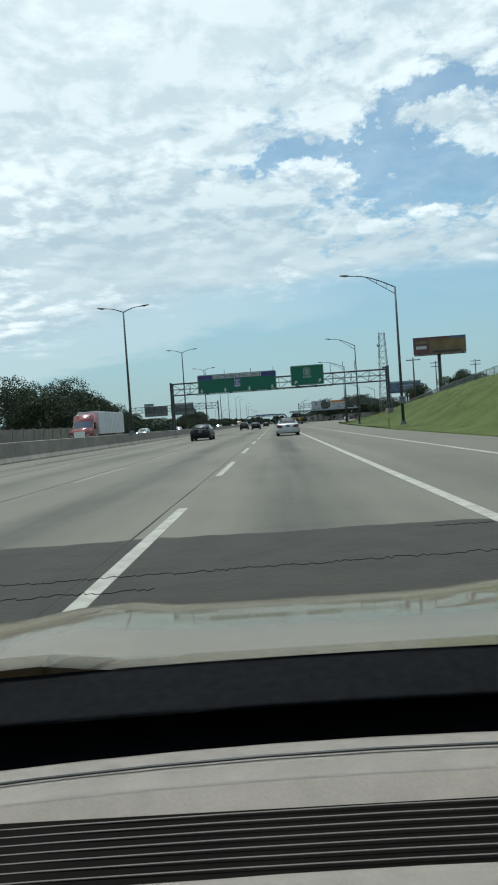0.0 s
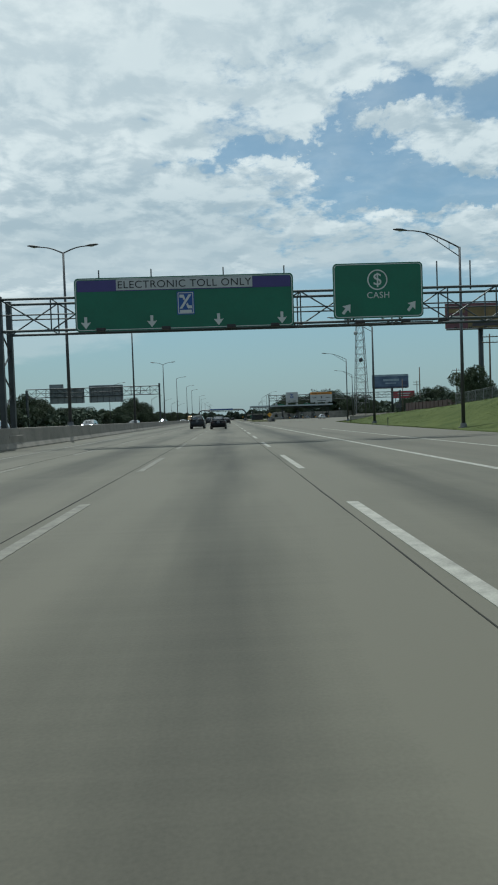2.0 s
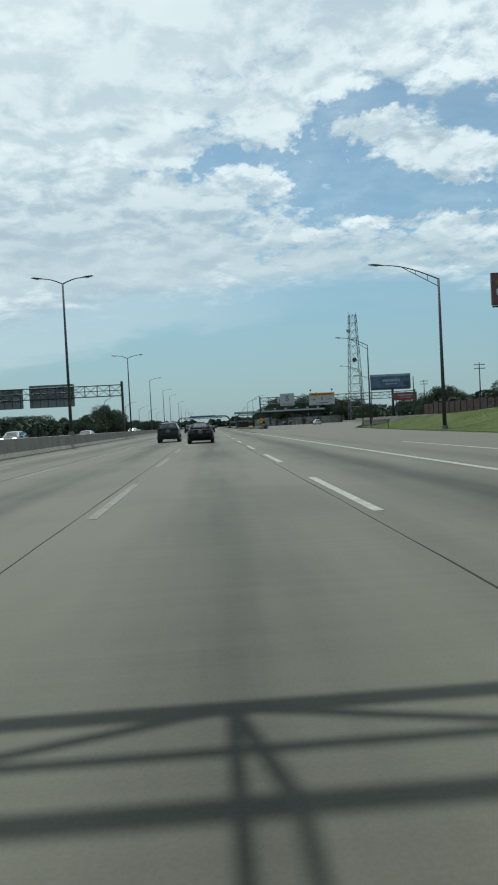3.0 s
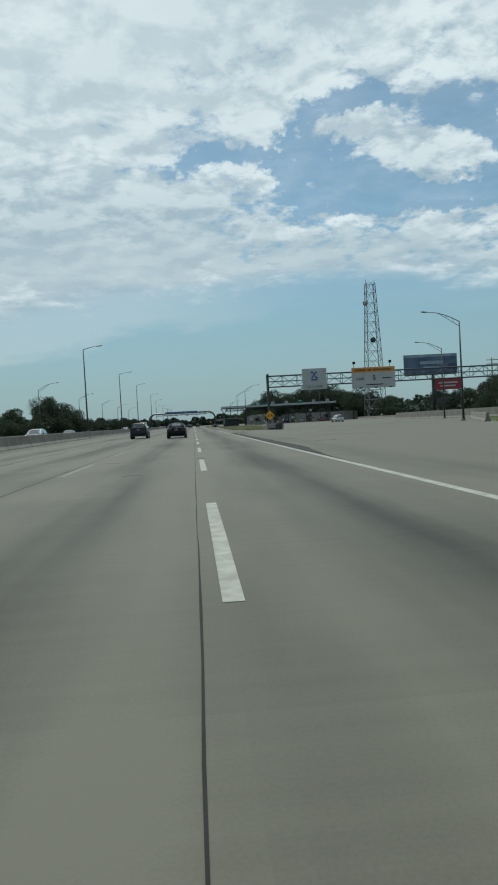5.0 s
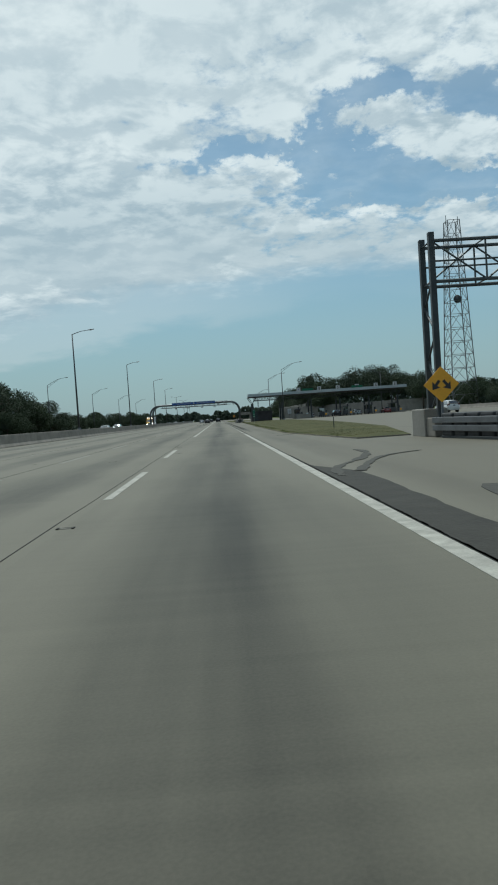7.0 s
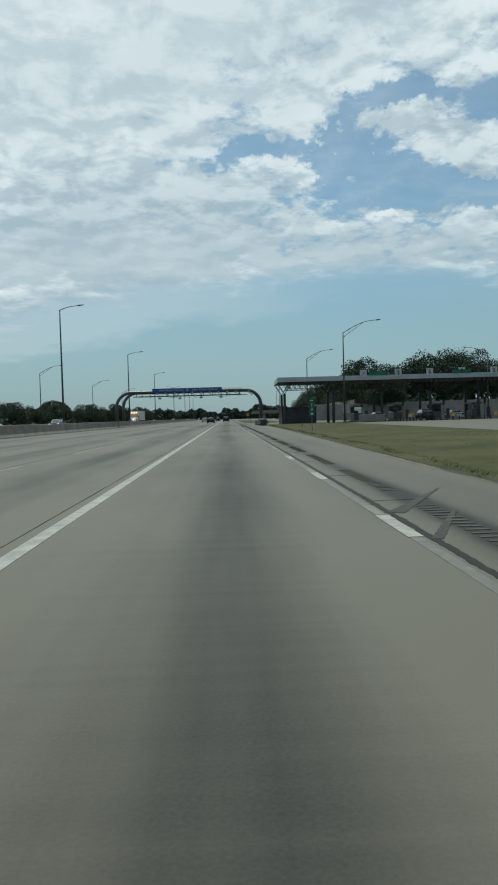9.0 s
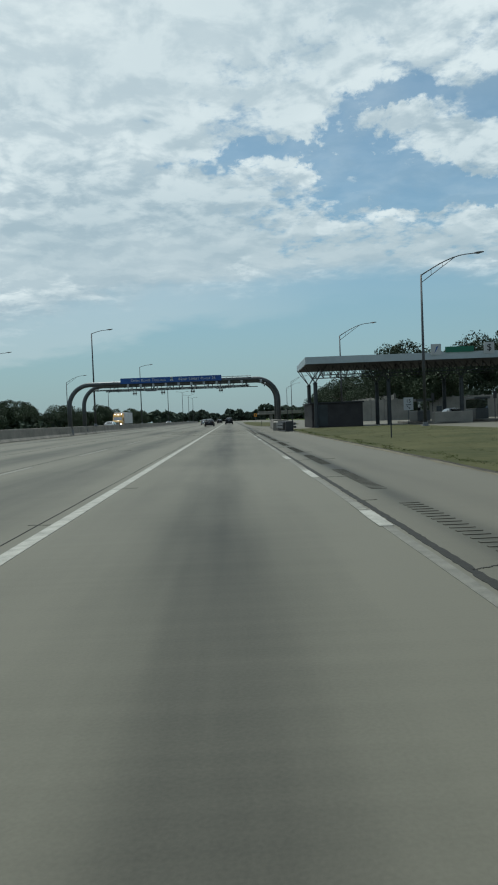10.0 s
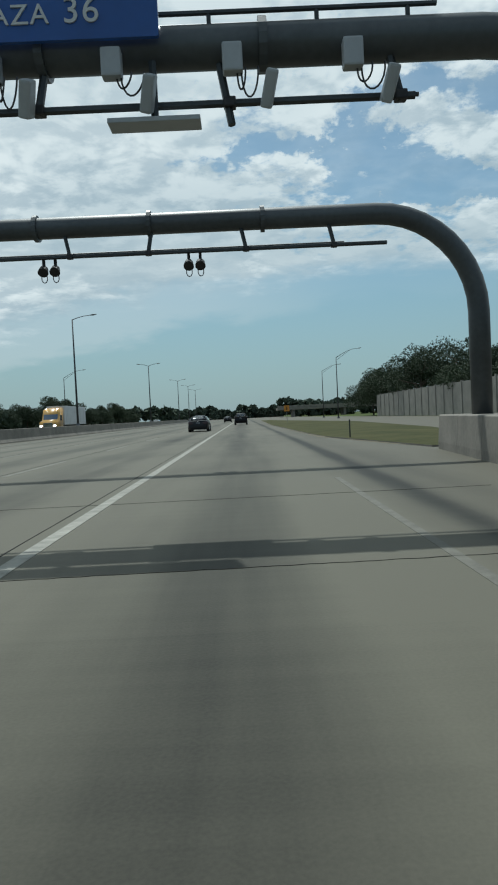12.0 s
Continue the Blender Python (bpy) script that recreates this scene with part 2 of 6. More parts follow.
    mix.inputs[6].default_value, mix.inputs[7].default_value = (0.114, 0.108, 0.083, 1), (0.016, 0.0165, 0.0125, 1)
    l.new(dark, mix.inputs[0])
    # the shoulder and the plaza approach are of paler, sandier concrete
    side = n.new("ShaderNodeMapRange")
    side.inputs[1].default_value, side.inputs[2].default_value = 3.75, 4.1
    l.new(s.outputs[0], side.inputs[0])
    pale = mth("MULTIPLY", side.outputs[0], mth("SUBTRACT", mth("MULTIPLY_ADD", blotch, -0.9, 1.15), grime))
    tan = n.new("ShaderNodeMix")
    tan.data_type = "RGBA"
    tan.inputs[7].default_value = (0.095, 0.087, 0.066, 1)
    l.new(mth("MULTIPLY", pale, 0.75), tan.inputs[0])
    l.new(mix.outputs[2], tan.inputs[6])
    l.new(tan.outputs[2], p.inputs["Base Color"])
    b = n.new("ShaderNodeBump")
    b.inputs["Strength"].default_value, b.inputs["Distance"].default_value = 0.2, 0.006
    l.new(mth("ADD", grain, slab), b.inputs["Height"]), l.new(b.outputs[0], p.inputs["Normal"])
    return m


def glass_material(name, tint, rough=0.03):
    m = bpy.data.materials.new(name)
    m.use_nodes = True
    p = m.node_tree.nodes["Principled BSDF"]
    p.inputs["Base Color"].default_value = (*tint, 1)
    p.inputs["Roughness"].default_value = rough
    p.inputs["Specular IOR Level"].default_value = 0.9
    p.inputs["Coat Weight"].default_value = 1.0
    p.inputs["IOR"].default_value = 2.4
    return m


M = dict(
    concrete=road_material(),
    asphalt=mat("asphalt_patch", (0.0195, 0.0188, 0.0140), 0.95, scale=2.2, vary=0.35, bump=0.6),
    seam=mat("tar_seam", (0.011, 0.0105, 0.008), 0.95, scale=4, vary=0.4, bump=0.3),
    skid=mat("skid_rubber", (0.030, 0.029, 0.0225), 0.9, scale=9, vary=0.5),
    groove=mat("worn_groove", (0.060, 0.057, 0.043), 0.95, scale=3, vary=0.35),
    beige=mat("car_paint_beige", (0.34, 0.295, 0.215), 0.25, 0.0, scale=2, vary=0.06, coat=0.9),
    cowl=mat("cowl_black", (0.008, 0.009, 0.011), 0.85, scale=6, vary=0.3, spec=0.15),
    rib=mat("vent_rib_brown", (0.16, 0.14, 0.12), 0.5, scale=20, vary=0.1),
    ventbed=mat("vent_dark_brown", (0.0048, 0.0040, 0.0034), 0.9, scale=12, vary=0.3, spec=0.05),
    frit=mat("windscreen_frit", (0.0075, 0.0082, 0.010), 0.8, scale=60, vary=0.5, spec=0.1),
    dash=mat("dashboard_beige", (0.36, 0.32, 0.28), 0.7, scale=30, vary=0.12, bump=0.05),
    paint=mat("worn_white_marking", (0.26, 0.255, 0.222), 0.8, scale=5, vary=0.34, bump=0.2),
    faded=mat("faded_marking", (0.152, 0.147, 0.122), 0.8, scale=6, vary=0.35),
    ghost=mat("worn_off_marking", (0.118, 0.114, 0.094), 0.8, scale=6, vary=0.35),
    barrier=mat("barrier_concrete", (0.20, 0.184, 0.158), 0.85, scale=0.8, vary=0.30, bump=0.3),
    panelwall=mat("wall_concrete", (0.215, 0.205, 0.182), 0.85, scale=0.7, vary=0.22, bump=0.25),
    grass=mat("grass_green", (0.060, 0.088, 0.022), 0.95, scale=0.5, vary=0.35, bump=0.5, second=(0.086, 0.104, 0.033), spec=0.1),
    drygrass=mat("grass_dry", (0.046, 0.054, 0.020), 0.95, scale=0.3, vary=0.3, bump=0.4, second=(0.084, 0.080, 0.035), spec=0.1),
    sand=mat("bare_sandy_earth", (0.115, 0.10, 0.066), 0.95, scale=1.5, vary=0.3, bump=0.5),
    steel=mat("weathered_steel", (0.16, 0.165, 0.17), 0.55, 0.6, scale=2.0, vary=0.25),
    trussteel=mat("truss_steel", (0.058, 0.068, 0.070), 0.55, 0.35, scale=2.0, vary=0.25),
    archsteel=mat("arch_painted_steel", (0.066, 0.074, 0.078), 0.42, 0.15, scale=0.9, vary=0.30, bump=0.04),
    darksteel=mat("dark_steel", (0.045, 0.052, 0.055), 0.5, 0.4, scale=1.5, vary=0.3),
    pole=mat("lamp_pole_metal", (0.075, 0.08, 0.085), 0.55, 0.5, scale=1.0, vary=0.2),
    lens=mat("lamp_lens", (0.35, 0.36, 0.36), 0.3, scale=3, vary=0.1),
    green=mat("sign_green", (0.004, 0.115, 0.062), 0.45, scale=0.7, vary=0.14),
    blue=mat("sign_blue", (0.012, 0.07, 0.27), 0.45, scale=0.7, vary=0.14),
    purple=mat("sign_purple", (0.045, 0.035, 0.16), 0.5, scale=0.7, vary=0.14),
    signwhite=mat("sign_white", (0.42, 0.43, 0.43), 0.5, scale=1.0, vary=0.10),
    letter=mat("sign_letters", (0.52, 0.53, 0.51), 0.5, scale=1.0, vary=0.06),
    ink=mat("sign_black_ink", (0.02, 0.02, 0.022), 0.5, scale=1.0, vary=0.2),
    brownink=mat("sign_brown_ink", (0.20, 0.09, 0.02), 0.5, scale=1.0, vary=0.2),
    orange=mat("sign_orange", (0.62, 0.25, 0.03), 0.5, scale=1.0, vary=0.12),
    yellow=mat("sign_yellow", (0.75, 0.36, 0.02), 0.45, scale=1.0, vary=0.12),
    alu=mat("sign_back_aluminium", (0.20, 0.215, 0.22), 0.5, 0.5, scale=0.8, vary=0.2),
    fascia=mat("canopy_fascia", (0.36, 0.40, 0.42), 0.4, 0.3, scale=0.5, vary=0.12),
    # far darker than the fascia: the underside's shade is partly in this colour
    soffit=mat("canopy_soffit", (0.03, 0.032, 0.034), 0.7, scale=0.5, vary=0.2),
    booth=mat("booth_panel", (0.085, 0.088, 0.085), 0.5, scale=0.6, vary=0.2),
    darkwall=mat("dark_brick_wall", (0.035, 0.032, 0.032), 0.8, scale=1.2, vary=0.35, bump=0.3),
    bark=mat("bark", (0.075, 0.058, 0.045), 0.9, scale=4, vary=0.4, bump=0.8),
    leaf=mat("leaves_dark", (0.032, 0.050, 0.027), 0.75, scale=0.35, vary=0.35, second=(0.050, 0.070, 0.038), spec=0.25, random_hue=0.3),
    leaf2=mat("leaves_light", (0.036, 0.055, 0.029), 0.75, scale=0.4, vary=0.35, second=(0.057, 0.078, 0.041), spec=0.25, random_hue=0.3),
    # far foliage: haze is put into the colour, paler than the near leaves
    hazeleaf=mat("far_woods", (0.070, 0.092, 0.066), 0.9, scale=0.08, vary=0.3, second=(0.098, 0.120, 0.088), spec=0.1),
    tyre=mat("tyre_rubber", (0.018, 0.018, 0.018), 0.85, scale=6, vary=0.3),
    rim=mat("wheel_alloy", (0.42, 0.43, 0.44), 0.35, 0.8, scale=6, vary=0.15),
    glass=glass_material("car_glass", (0.012, 0.016, 0.018)),
    redlamp=mat("tail_lamp_red", (0.085, 0.012, 0.014), 0.2, scale=8, vary=0.3, coat=0.4),
    darklamp=mat("tail_lamp_smoked", (0.022, 0.006, 0.006), 0.3, scale=8, vary=0.2, coat=0.15),
    litlamp=mat("lit_headlamp", (0.90, 0.93, 0.96), 0.3, scale=5, vary=0.05, glow=14.0),
    chrome=mat("chrome", (0.6, 0.6, 0.6), 0.15, 1.0, scale=5, vary=0.08),
    plate=mat("plate_pale", (0.15, 0.16, 0.175), 0.5, scale=8, vary=0.1),
    blackplastic=mat("black_trim", (0.02, 0.02, 0.021), 0.6, scale=6, vary=0.2),
    carwhite=mat("paint_white", (0.50, 0.515, 0.51), 0.3, scale=1.2, vary=0.05, coat=0.7),
    carblack=mat("paint_black", (0.005, 0.0055, 0.007), 0.35, scale=1.2, vary=0.2, coat=0.08, spec=0.2),
    cargreen=mat("paint_dark_green", (0.006, 0.009, 0.010), 0.35, scale=1.2, vary=0.2, coat=0.10, spec=0.22),
    cargrey=mat("paint_dark_grey", (0.018, 0.020, 0.024), 0.4, 0.1, scale=1.2, vary=0.15, coat=0.15, spec=0.25),
    carsilver=mat("paint_silver", (0.38, 0.39, 0.40), 0.3, 0.5, scale=1.2, vary=0.08, coat=0.8),
    carred=mat("paint_red", (0.20, 0.024, 0.024), 0.3, scale=1.2, vary=0.1, coat=0.8),
    trucktan=mat("paint_truck_yellow", (0.55, 0.30, 0.05), 0.35, scale=1.2, vary=0.08, coat=0.6),
    trailer=mat("trailer_white", (0.55, 0.56, 0.57), 0.45, scale=0.8, vary=0.12),
    attenuator=mat("crash_cushion_black", (0.03, 0.032, 0.034), 0.7, scale=3, vary=0.3),
    wood=mat("pole_wood", (0.10, 0.075, 0.055), 0.9, scale=3, vary=0.3, bump=0.4, stretch=(6, 6, 0.5)),
    fence=mat("chain_link_wire", (0.20, 0.21, 0.21), 0.5, 0.6, scale=3, vary=0.2),
    dish=mat("dish_grey", (0.34, 0.36, 0.37), 0.5, scale=1, vary=0.1),
    bbred=mat("poster_red", (0.13, 0.048, 0.060), 0.5, scale=0.4, vary=0.35),
    bbgold=mat("poster_gold", (0.17, 0.12, 0.05), 0.5, scale=0.35, vary=0.35),
    bbblue=mat("poster_blue", (0.060, 0.105, 0.21), 0.5, scale=0.3, vary=0.4, second=(0.13, 0.18, 0.27)),
    bbpale=mat("poster_pale_blue", (0.26, 0.32, 0.38), 0.5, scale=0.4, vary=0.25),
    bbnavy=mat("poster_navy", (0.045, 0.06, 0.11), 0.5, scale=0.4, vary=0.3),
    bbamber=mat("poster_amber", (0.20, 0.13, 0.05), 0.5, scale=0.35, vary=0.3),
    bbscarlet=mat("poster_scarlet", (0.36, 0.035, 0.05), 0.5, scale=0.5, vary=0.2),
    bbdark=mat("poster_dark", (0.045, 0.04, 0.05), 0.5, scale=0.35, vary=0.3),
    rustwall=mat("dark_red_fence", (0.052, 0.031, 0.027), 0.8, scale=0.8, vary=0.3),
)


# ---------------------------------------------------------------- mesh tools
def finish(name, bm, material, smooth=False):
    me = bpy.data.meshes.new(name)
    bm.to_mesh(me)
    bm.free()
    me.materials.append(material)
    if smooth:
        me.polygons.foreach_set("use_smooth", [True] * len(me.polygons))
    return me


def part(name, bm, material, parent, label="", smooth=False):
    ob = new(name, finish(name, bm, material, smooth))
    ob.parent = parent
    return tagged(ob, label) if label else ob


def share(name, mesh, parent, m=None):
    ob = new(name, mesh)
    ob.parent = parent
    if m is not None:
        ob.matrix_basis = m
    return ob


def thing(name, m, label, category, group="", kind=""):
    ob = new(name)
    ob.empty_display_size = 0.2
    ob.matrix_world = m
    return tagged(ob, label, category, group, kind)


def box(bm, cx, cy, cz, sx, sy, sz, bevel=0.0):
    r = bmesh.ops.create_cube(bm, size=1.0, matrix=Matrix.LocRotScale((cx, cy, cz), None, (sx, sy, sz)))
    if bevel:
        edges = list({e for v in r["verts"] for e in v.link_edges})
        bmesh.ops.bevel(bm, geom=edges, offset=bevel, segments=2, affect="EDGES", profile=0.6)
    return bm


def rod(bm, a, b, r0, r1=None, seg=8):
    """A straight tapered bar from a to b."""
    a, b = Vector(a), Vector(b)
    d = b - a
    q = d.to_track_quat("Z", "Y").to_matrix().to_4x4()
    bmesh.ops.create_cone(bm, cap_ends=True, segments=seg, radius1=r0, radius2=r0 if r1 is None else r1, depth=d.length,
                          matrix=Matrix.Translation((a + b) / 2) @ q)
    return bm


def pipe(bm, pts, radii, seg=10):
    """A bent tube through points."""
    pts = [Vector(p) for p in pts]
    rings = []
    for i, p in enumerate(pts):
        d = (pts[min(i + 1, len(pts) - 1)] - pts[max(i - 1, 0)]).normalized()
        side = d.cross(Vector((0, 1, 0)))
        if side.length < 0.2:
            side = d.cross(Vector((1, 0, 0)))
        side.normalize()
        up = side.cross(d)
        r = radii[i] if isinstance(radii, (list, tuple)) else radii
        rings.append([bm.verts.new(p + r * (math.cos(2 * math.pi * k / seg) * side + math.sin(2 * math.pi * k / seg) * up)) for k in range(seg)])
    for r0, r1 in zip(rings, rings[1:]):
        for k in range(seg):
            bm.faces.new((r0[k], r0[(k + 1) % seg], r1[(k + 1) % seg], r1[k]))
    bm.faces.new(rings[0][::-1]), bm.faces.new(rings[-1])
    return bm


def prism(bm, outline, axis, lo, hi):
    """A flat outline in the two other axes, drawn out along one axis."""
    def at(p, v):
        q = list(p)
        q.insert(axis, v)
        return bm.verts.new(q)
    a, b = [at(p, lo) for p in outline], [at(p, hi) for p in outline]
    n = len(outline)
    bm.faces.new(a), bm.faces.new(b[::-1])
    for i in range(n):
        bm.faces.new((a[i], b[i], b[(i + 1) % n], a[(i + 1) % n]))
    bmesh.ops.recalc_face_normals(bm, faces=bm.faces)
    return bm


def loft(bm, rings, closed=True, caps=True):
    vs = [[bm.verts.new(p) for p in r] for r in rings]
    n = len(vs[0])
    for a, b in zip(vs, vs[1:]):
        for k in range(n if closed else n - 1):
            bm.faces.new((a[k], a[(k + 1) % n], b[(k + 1) % n], b[k]))
    if caps:
        bm.faces.new(vs[0][::-1]), bm.faces.new(vs[-1])
    bmesh.ops.recalc_face_normals(bm, faces=bm.faces)
    return bm


def text_mesh(words, size, depth=0.01, align="CENTER", spacing=1.0):
    """Lower-case letters come out as small capitals."""
    cu = bpy.data.curves.new("lettering", "FONT")
    cu.body, cu.size, cu.extrude, cu.align_x, cu.align_y = words, size, depth, align, "CENTER"
    cu.space_character, cu.small_caps_scale = spacing, 0.78
    for i, letter in enumerate(words):
        cu.body_format[i].use_small_caps = letter.islower()
    tmp = new("lettering_source", cu)
    bpy.context.view_layer.update()
    me = bpy.data.meshes.new_from_object(tmp.evaluated_get(bpy.context.evaluated_depsgraph_get()))
    bpy.data.objects.remove(tmp)
    return me


def lettering(words, parent, x, y, z, size, material, name="lettering", depth=0.01, wide=1.0, spacing=1.0):
    """Upright words that face the traffic coming from -y."""
    me = text_mesh(words, size, depth, spacing=spacing)
    me.materials.clear()
    me.materials.append(material)
    ob = new(name, me)
    ob.parent = parent
    ob.matrix_basis = pose(x, y, z, 90, 0, 0) @ Matrix.Diagonal((wide, 1, 1, 1))
    return tagged(ob, "raised lettering on the panel")


# ---------------------------------------------------------------- lines of the plan
def along(points):
    xs, ys = [p[0] for p in points], [p[1] for p in points]
    return lambda v: float(np.interp(v, xs, ys))


LANE = 3.66
median = along([(-80, -11.9), (110, -12.3), (190, -13.9), (257, -15.8), (900, -16.0)])
right_edge = along([(-80, 9.6), (0, 9.7), (50, 10.2), (100, 12.3), (140, 14.4), (180, 17.6), (205, 24), (235, 35), (265, 47), (300, 58), (425, 58), (445, 29), (900, 27)])
bank_top = along([(-80, 4.0), (60, 3.9), (100, 2.9), (135, 1.8), (175, 1.2), (215, 0.6), (245, 0.0)])


def smooth(v):
    v = min(1.0, max(0.0, v))
    return v * v * (3 - 2 * v)


def ground_z(x, y):
    """Height of the open ground: a grass bank beside the pavement early on, level elsewhere."""
    e = right_edge(y)
    return -0.05 + bank_top(y) * smooth((x - e - 0.6) / 9.0) * smooth((e + 75 - x) / 30) if y < 245 and x > e else -0.05


# ---------------------------------------------------------------- ground
def build_ground():
    xs = [-2500, -900, -350, -150, -80, -50] + [float(v) for v in np.arange(-40, 61, 2.0)] + [66, 75, 90, 120, 180, 300, 600, 1200, 2500]
    ys = [-1500, -500, -200] + [float(v) for v in np.arange(-80, 480, 5.0)] + [500, 540, 600, 700, 900, 1300, 2000, 3500]
    bm = bmesh.new()
    rows = [[bm.verts.new((x, y, ground_z(x, y) + (0.12 * noise.noise((x * 0.13, y * 0.13, 0)) if x > right_edge(y) + 3 else 0))) for x in xs] for y in ys]
    for a, b in zip(rows, rows[1:]):
        for i in range(len(xs) - 1):
            bm.faces.new((a[i], a[i + 1], b[i + 1], b[i]))
    ob = new("ground", finish("ground", bm, M["grass"], True))
    return tagged(ob, "mown green grass verge and bank beside the motorway", "ground", kind="structure")


ground = build_ground()


def strip(name, ys, left, right, z, material, cols=10, parent=None, crown=0.0, taper=0.0):
    """A paved or grassed sheet between two lines of the plan."""
    bm = bmesh.new()
    rows = []
    for y in ys:
        a, b = left(y), right(y)
        c = crown * (smooth((y - ys[0]) / taper) * smooth((ys[-1] - y) / taper) if taper else 1)
        rows.append([bm.verts.new((a + (b - a) * k / cols, y, z + c * math.sin(math.pi * k / cols))) for k in range(cols + 1)])
    for a, b in zip(rows, rows[1:]):
        for i in range(cols):
            bm.faces.new((a[i], a[i + 1], b[i + 1], b[i]))
    me = finish(name, bm, material, True)
    ob = new(name, me)
    ob.parent = parent
    return ob


stretch_y = [float(v) for v in np.arange(-80, 901, 5.0)]
road = tagged(strip("road", stretch_y, median, right_edge, 0.0, M["concrete"], 14),
              "worn pale concrete motorway with oil-darkened lanes", "road", kind="structure")
tagged(strip("road_opposite", stretch_y, lambda y: median(y) - 16.5, lambda y: median(y), -0.01, M["concrete"], 6),
       "concrete carriageway for the oncoming traffic", "road", kind="structure")


def flat_piece(name, x0, x1, y0, y1, z, material, parent, skew=0.0, label=""):
    bm = bmesh.new()
    r = random.Random(int(x0 * 97 + y0 * 31))
    n = max(2, int((y1 - y0) / 2.5))
    a = [(x0 + r.uniform(-.006, .006), y0 + (y1 - y0) * i / n) for i in range(n + 1)]
    b = [(x1 + r.uniform(-.006, .006), y0 + (y1 - y0) * i / n) for i in range(n + 1)][::-1]
    prism(bm, a + b, 2, z - 0.006, z)
    return part(name, bm, material, parent, label)


# dashed lane lines, 5.6 m long about every 11.8 m
dash_end = along([(-3, -13.4), (0, 21.4), (9, 125.8), (13, 176.3), (18, 235.2), (60, 732.7)])
for line, first, last, phase in ((0.0, -2, 20, 0.0), (-LANE, -2, 40, 0.8), (-2 * LANE, -2, 40, -1.3), (-3 * LANE, 20, 44, -2.8)):
    for k in range(first, last):
        far = phase + dash_end(k)
        flat_piece("dash", line - 0.02, line + 0.13, far - 5.6, far, 0.005, M["paint"] if line == 0 else M["faded"], road)
flat_piece("solid_line", 0.0, 0.17, 268, 700, 0.005, M["paint"], road)
flat_piece("solid_line", LANE - 0.05, LANE + 0.13, -60, 268, 0.005, M["paint"], road)
flat_piece("ghost_line", LANE - 0.02, LANE + 0.08, 270, 404, 0.003, M["ghost"], road)
for k, length in enumerate((3.2, 1.2, 2.4, 0.9, 1.4, 1.6, 1.5, 1.0, 0.7, 0.9, 1.2, 1.9, 1.4, 0.8, 1.0, 1.8, 1.7, 0.9, 1.5, 1.0, 0.8, 0.9)):   # what is left of the edge line
    y0 = 271 + k * 5.88
    flat_piece("worn_line", LANE - 0.04, LANE + 0.11, y0, y0 + length, 0.008, M["paint"] if length > 1.1 else M["faded"], road)
    flat_piece("worn_line", LANE - 0.03, LANE + 0.09, y0 + length + 0.04, y0 + length + 0.8, 0.007, M["faded"], road)
flat_piece("solid_line", 6.85, 7.0, -60, 120, 0.005, M["paint"], road)
for y0 in range(-55, 700, 85):
    flat_piece("median_line", median(y0 + 40) + 2.6, median(y0 + 40) + 2.75, y0, y0 + 85, 0.004, M["faded"], road)


def seam(parent, pts, width, seed, z=0.004, material="seam", rag=0.7):
    """A tarred joint or crack that wanders and changes width."""
    r = random.Random(seed)
    bm = bmesh.new()
    left, right = [], []
    for i, (x, y) in enumerate(pts):
        a, b = pts[max(0, i - 1)], pts[min(len(pts) - 1, i + 1)]
        d = Vector((b[0] - a[0], b[1] - a[1])).normalized()
        w = width * (0.9 + rag * noise.noise((i * 0.61, seed * 1.7, 0.5))) / 2
        left.append((x - d.y * w, y + d.x * w)), right.append((x + d.y * w, y - d.x * w))
    cols = []
    for (lx, ly), (rx, ry) in zip(left, right):
        cols.append([bm.verts.new(p) for p in ((lx, ly, z - 0.006), (lx, ly, z), (rx, ry, z), (rx, ry, z - 0.006))])
    for a, b in zip(cols, cols[1:]):
        for k in range(3):
            bm.faces.new((a[k], b[k], b[k + 1], a[k + 1]))
    bmesh.ops.recalc_face_normals(bm, faces=bm.faces)
    return part("tar_seam", bm, M[material], parent)


def wander(x0, y0, x1, y1, n, amp, seed):
    r = random.Random(seed)
    return [(x0 + (x1 - x0) * i / n + (r.uniform(-amp, amp) if abs(y1 - y0) > abs(x1 - x0) else 0),
             y0 + (y1 - y0) * i / n + (r.uniform(-amp, amp) if abs(y1 - y0) <= abs(x1 - x0) else 0)) for i in range(n + 1)]


for line in (-0.16, -LANE - 0.16, -2 * LANE - 0.16):
    for k in range(9):
        seam(road, wander(line, -40 + 60 * k, line, 20 + 60 * k, 60, 0.006, 11 * k + int(line * 10)), 0.016, k, rag=1.0)
for k in range(7):
    wide = 0.052 if k < 3 else 0.088
    seam(road, wander(LANE + 0.13 + wide / 2, 170 + 32 * k, LANE + 0.13 + wide / 2, 202 + 32 * k, 420, 0.008, 70 + k), wide, 30 + k, rag=0.4)
rnd = random.Random(5)
for k in range(44):
    x, y = rnd.uniform(-11, 6), rnd.uniform(0, 420)
    if rnd.random() < 0.7 and not 355 < y < 376 and not 50 < y < 80:
        seam(road, wander(x, y, x + rnd.uniform(0.2, 0.6), y + rnd.uniform(-.1, .1), 12, 0.02, k), 0.010, k, rag=1.6)


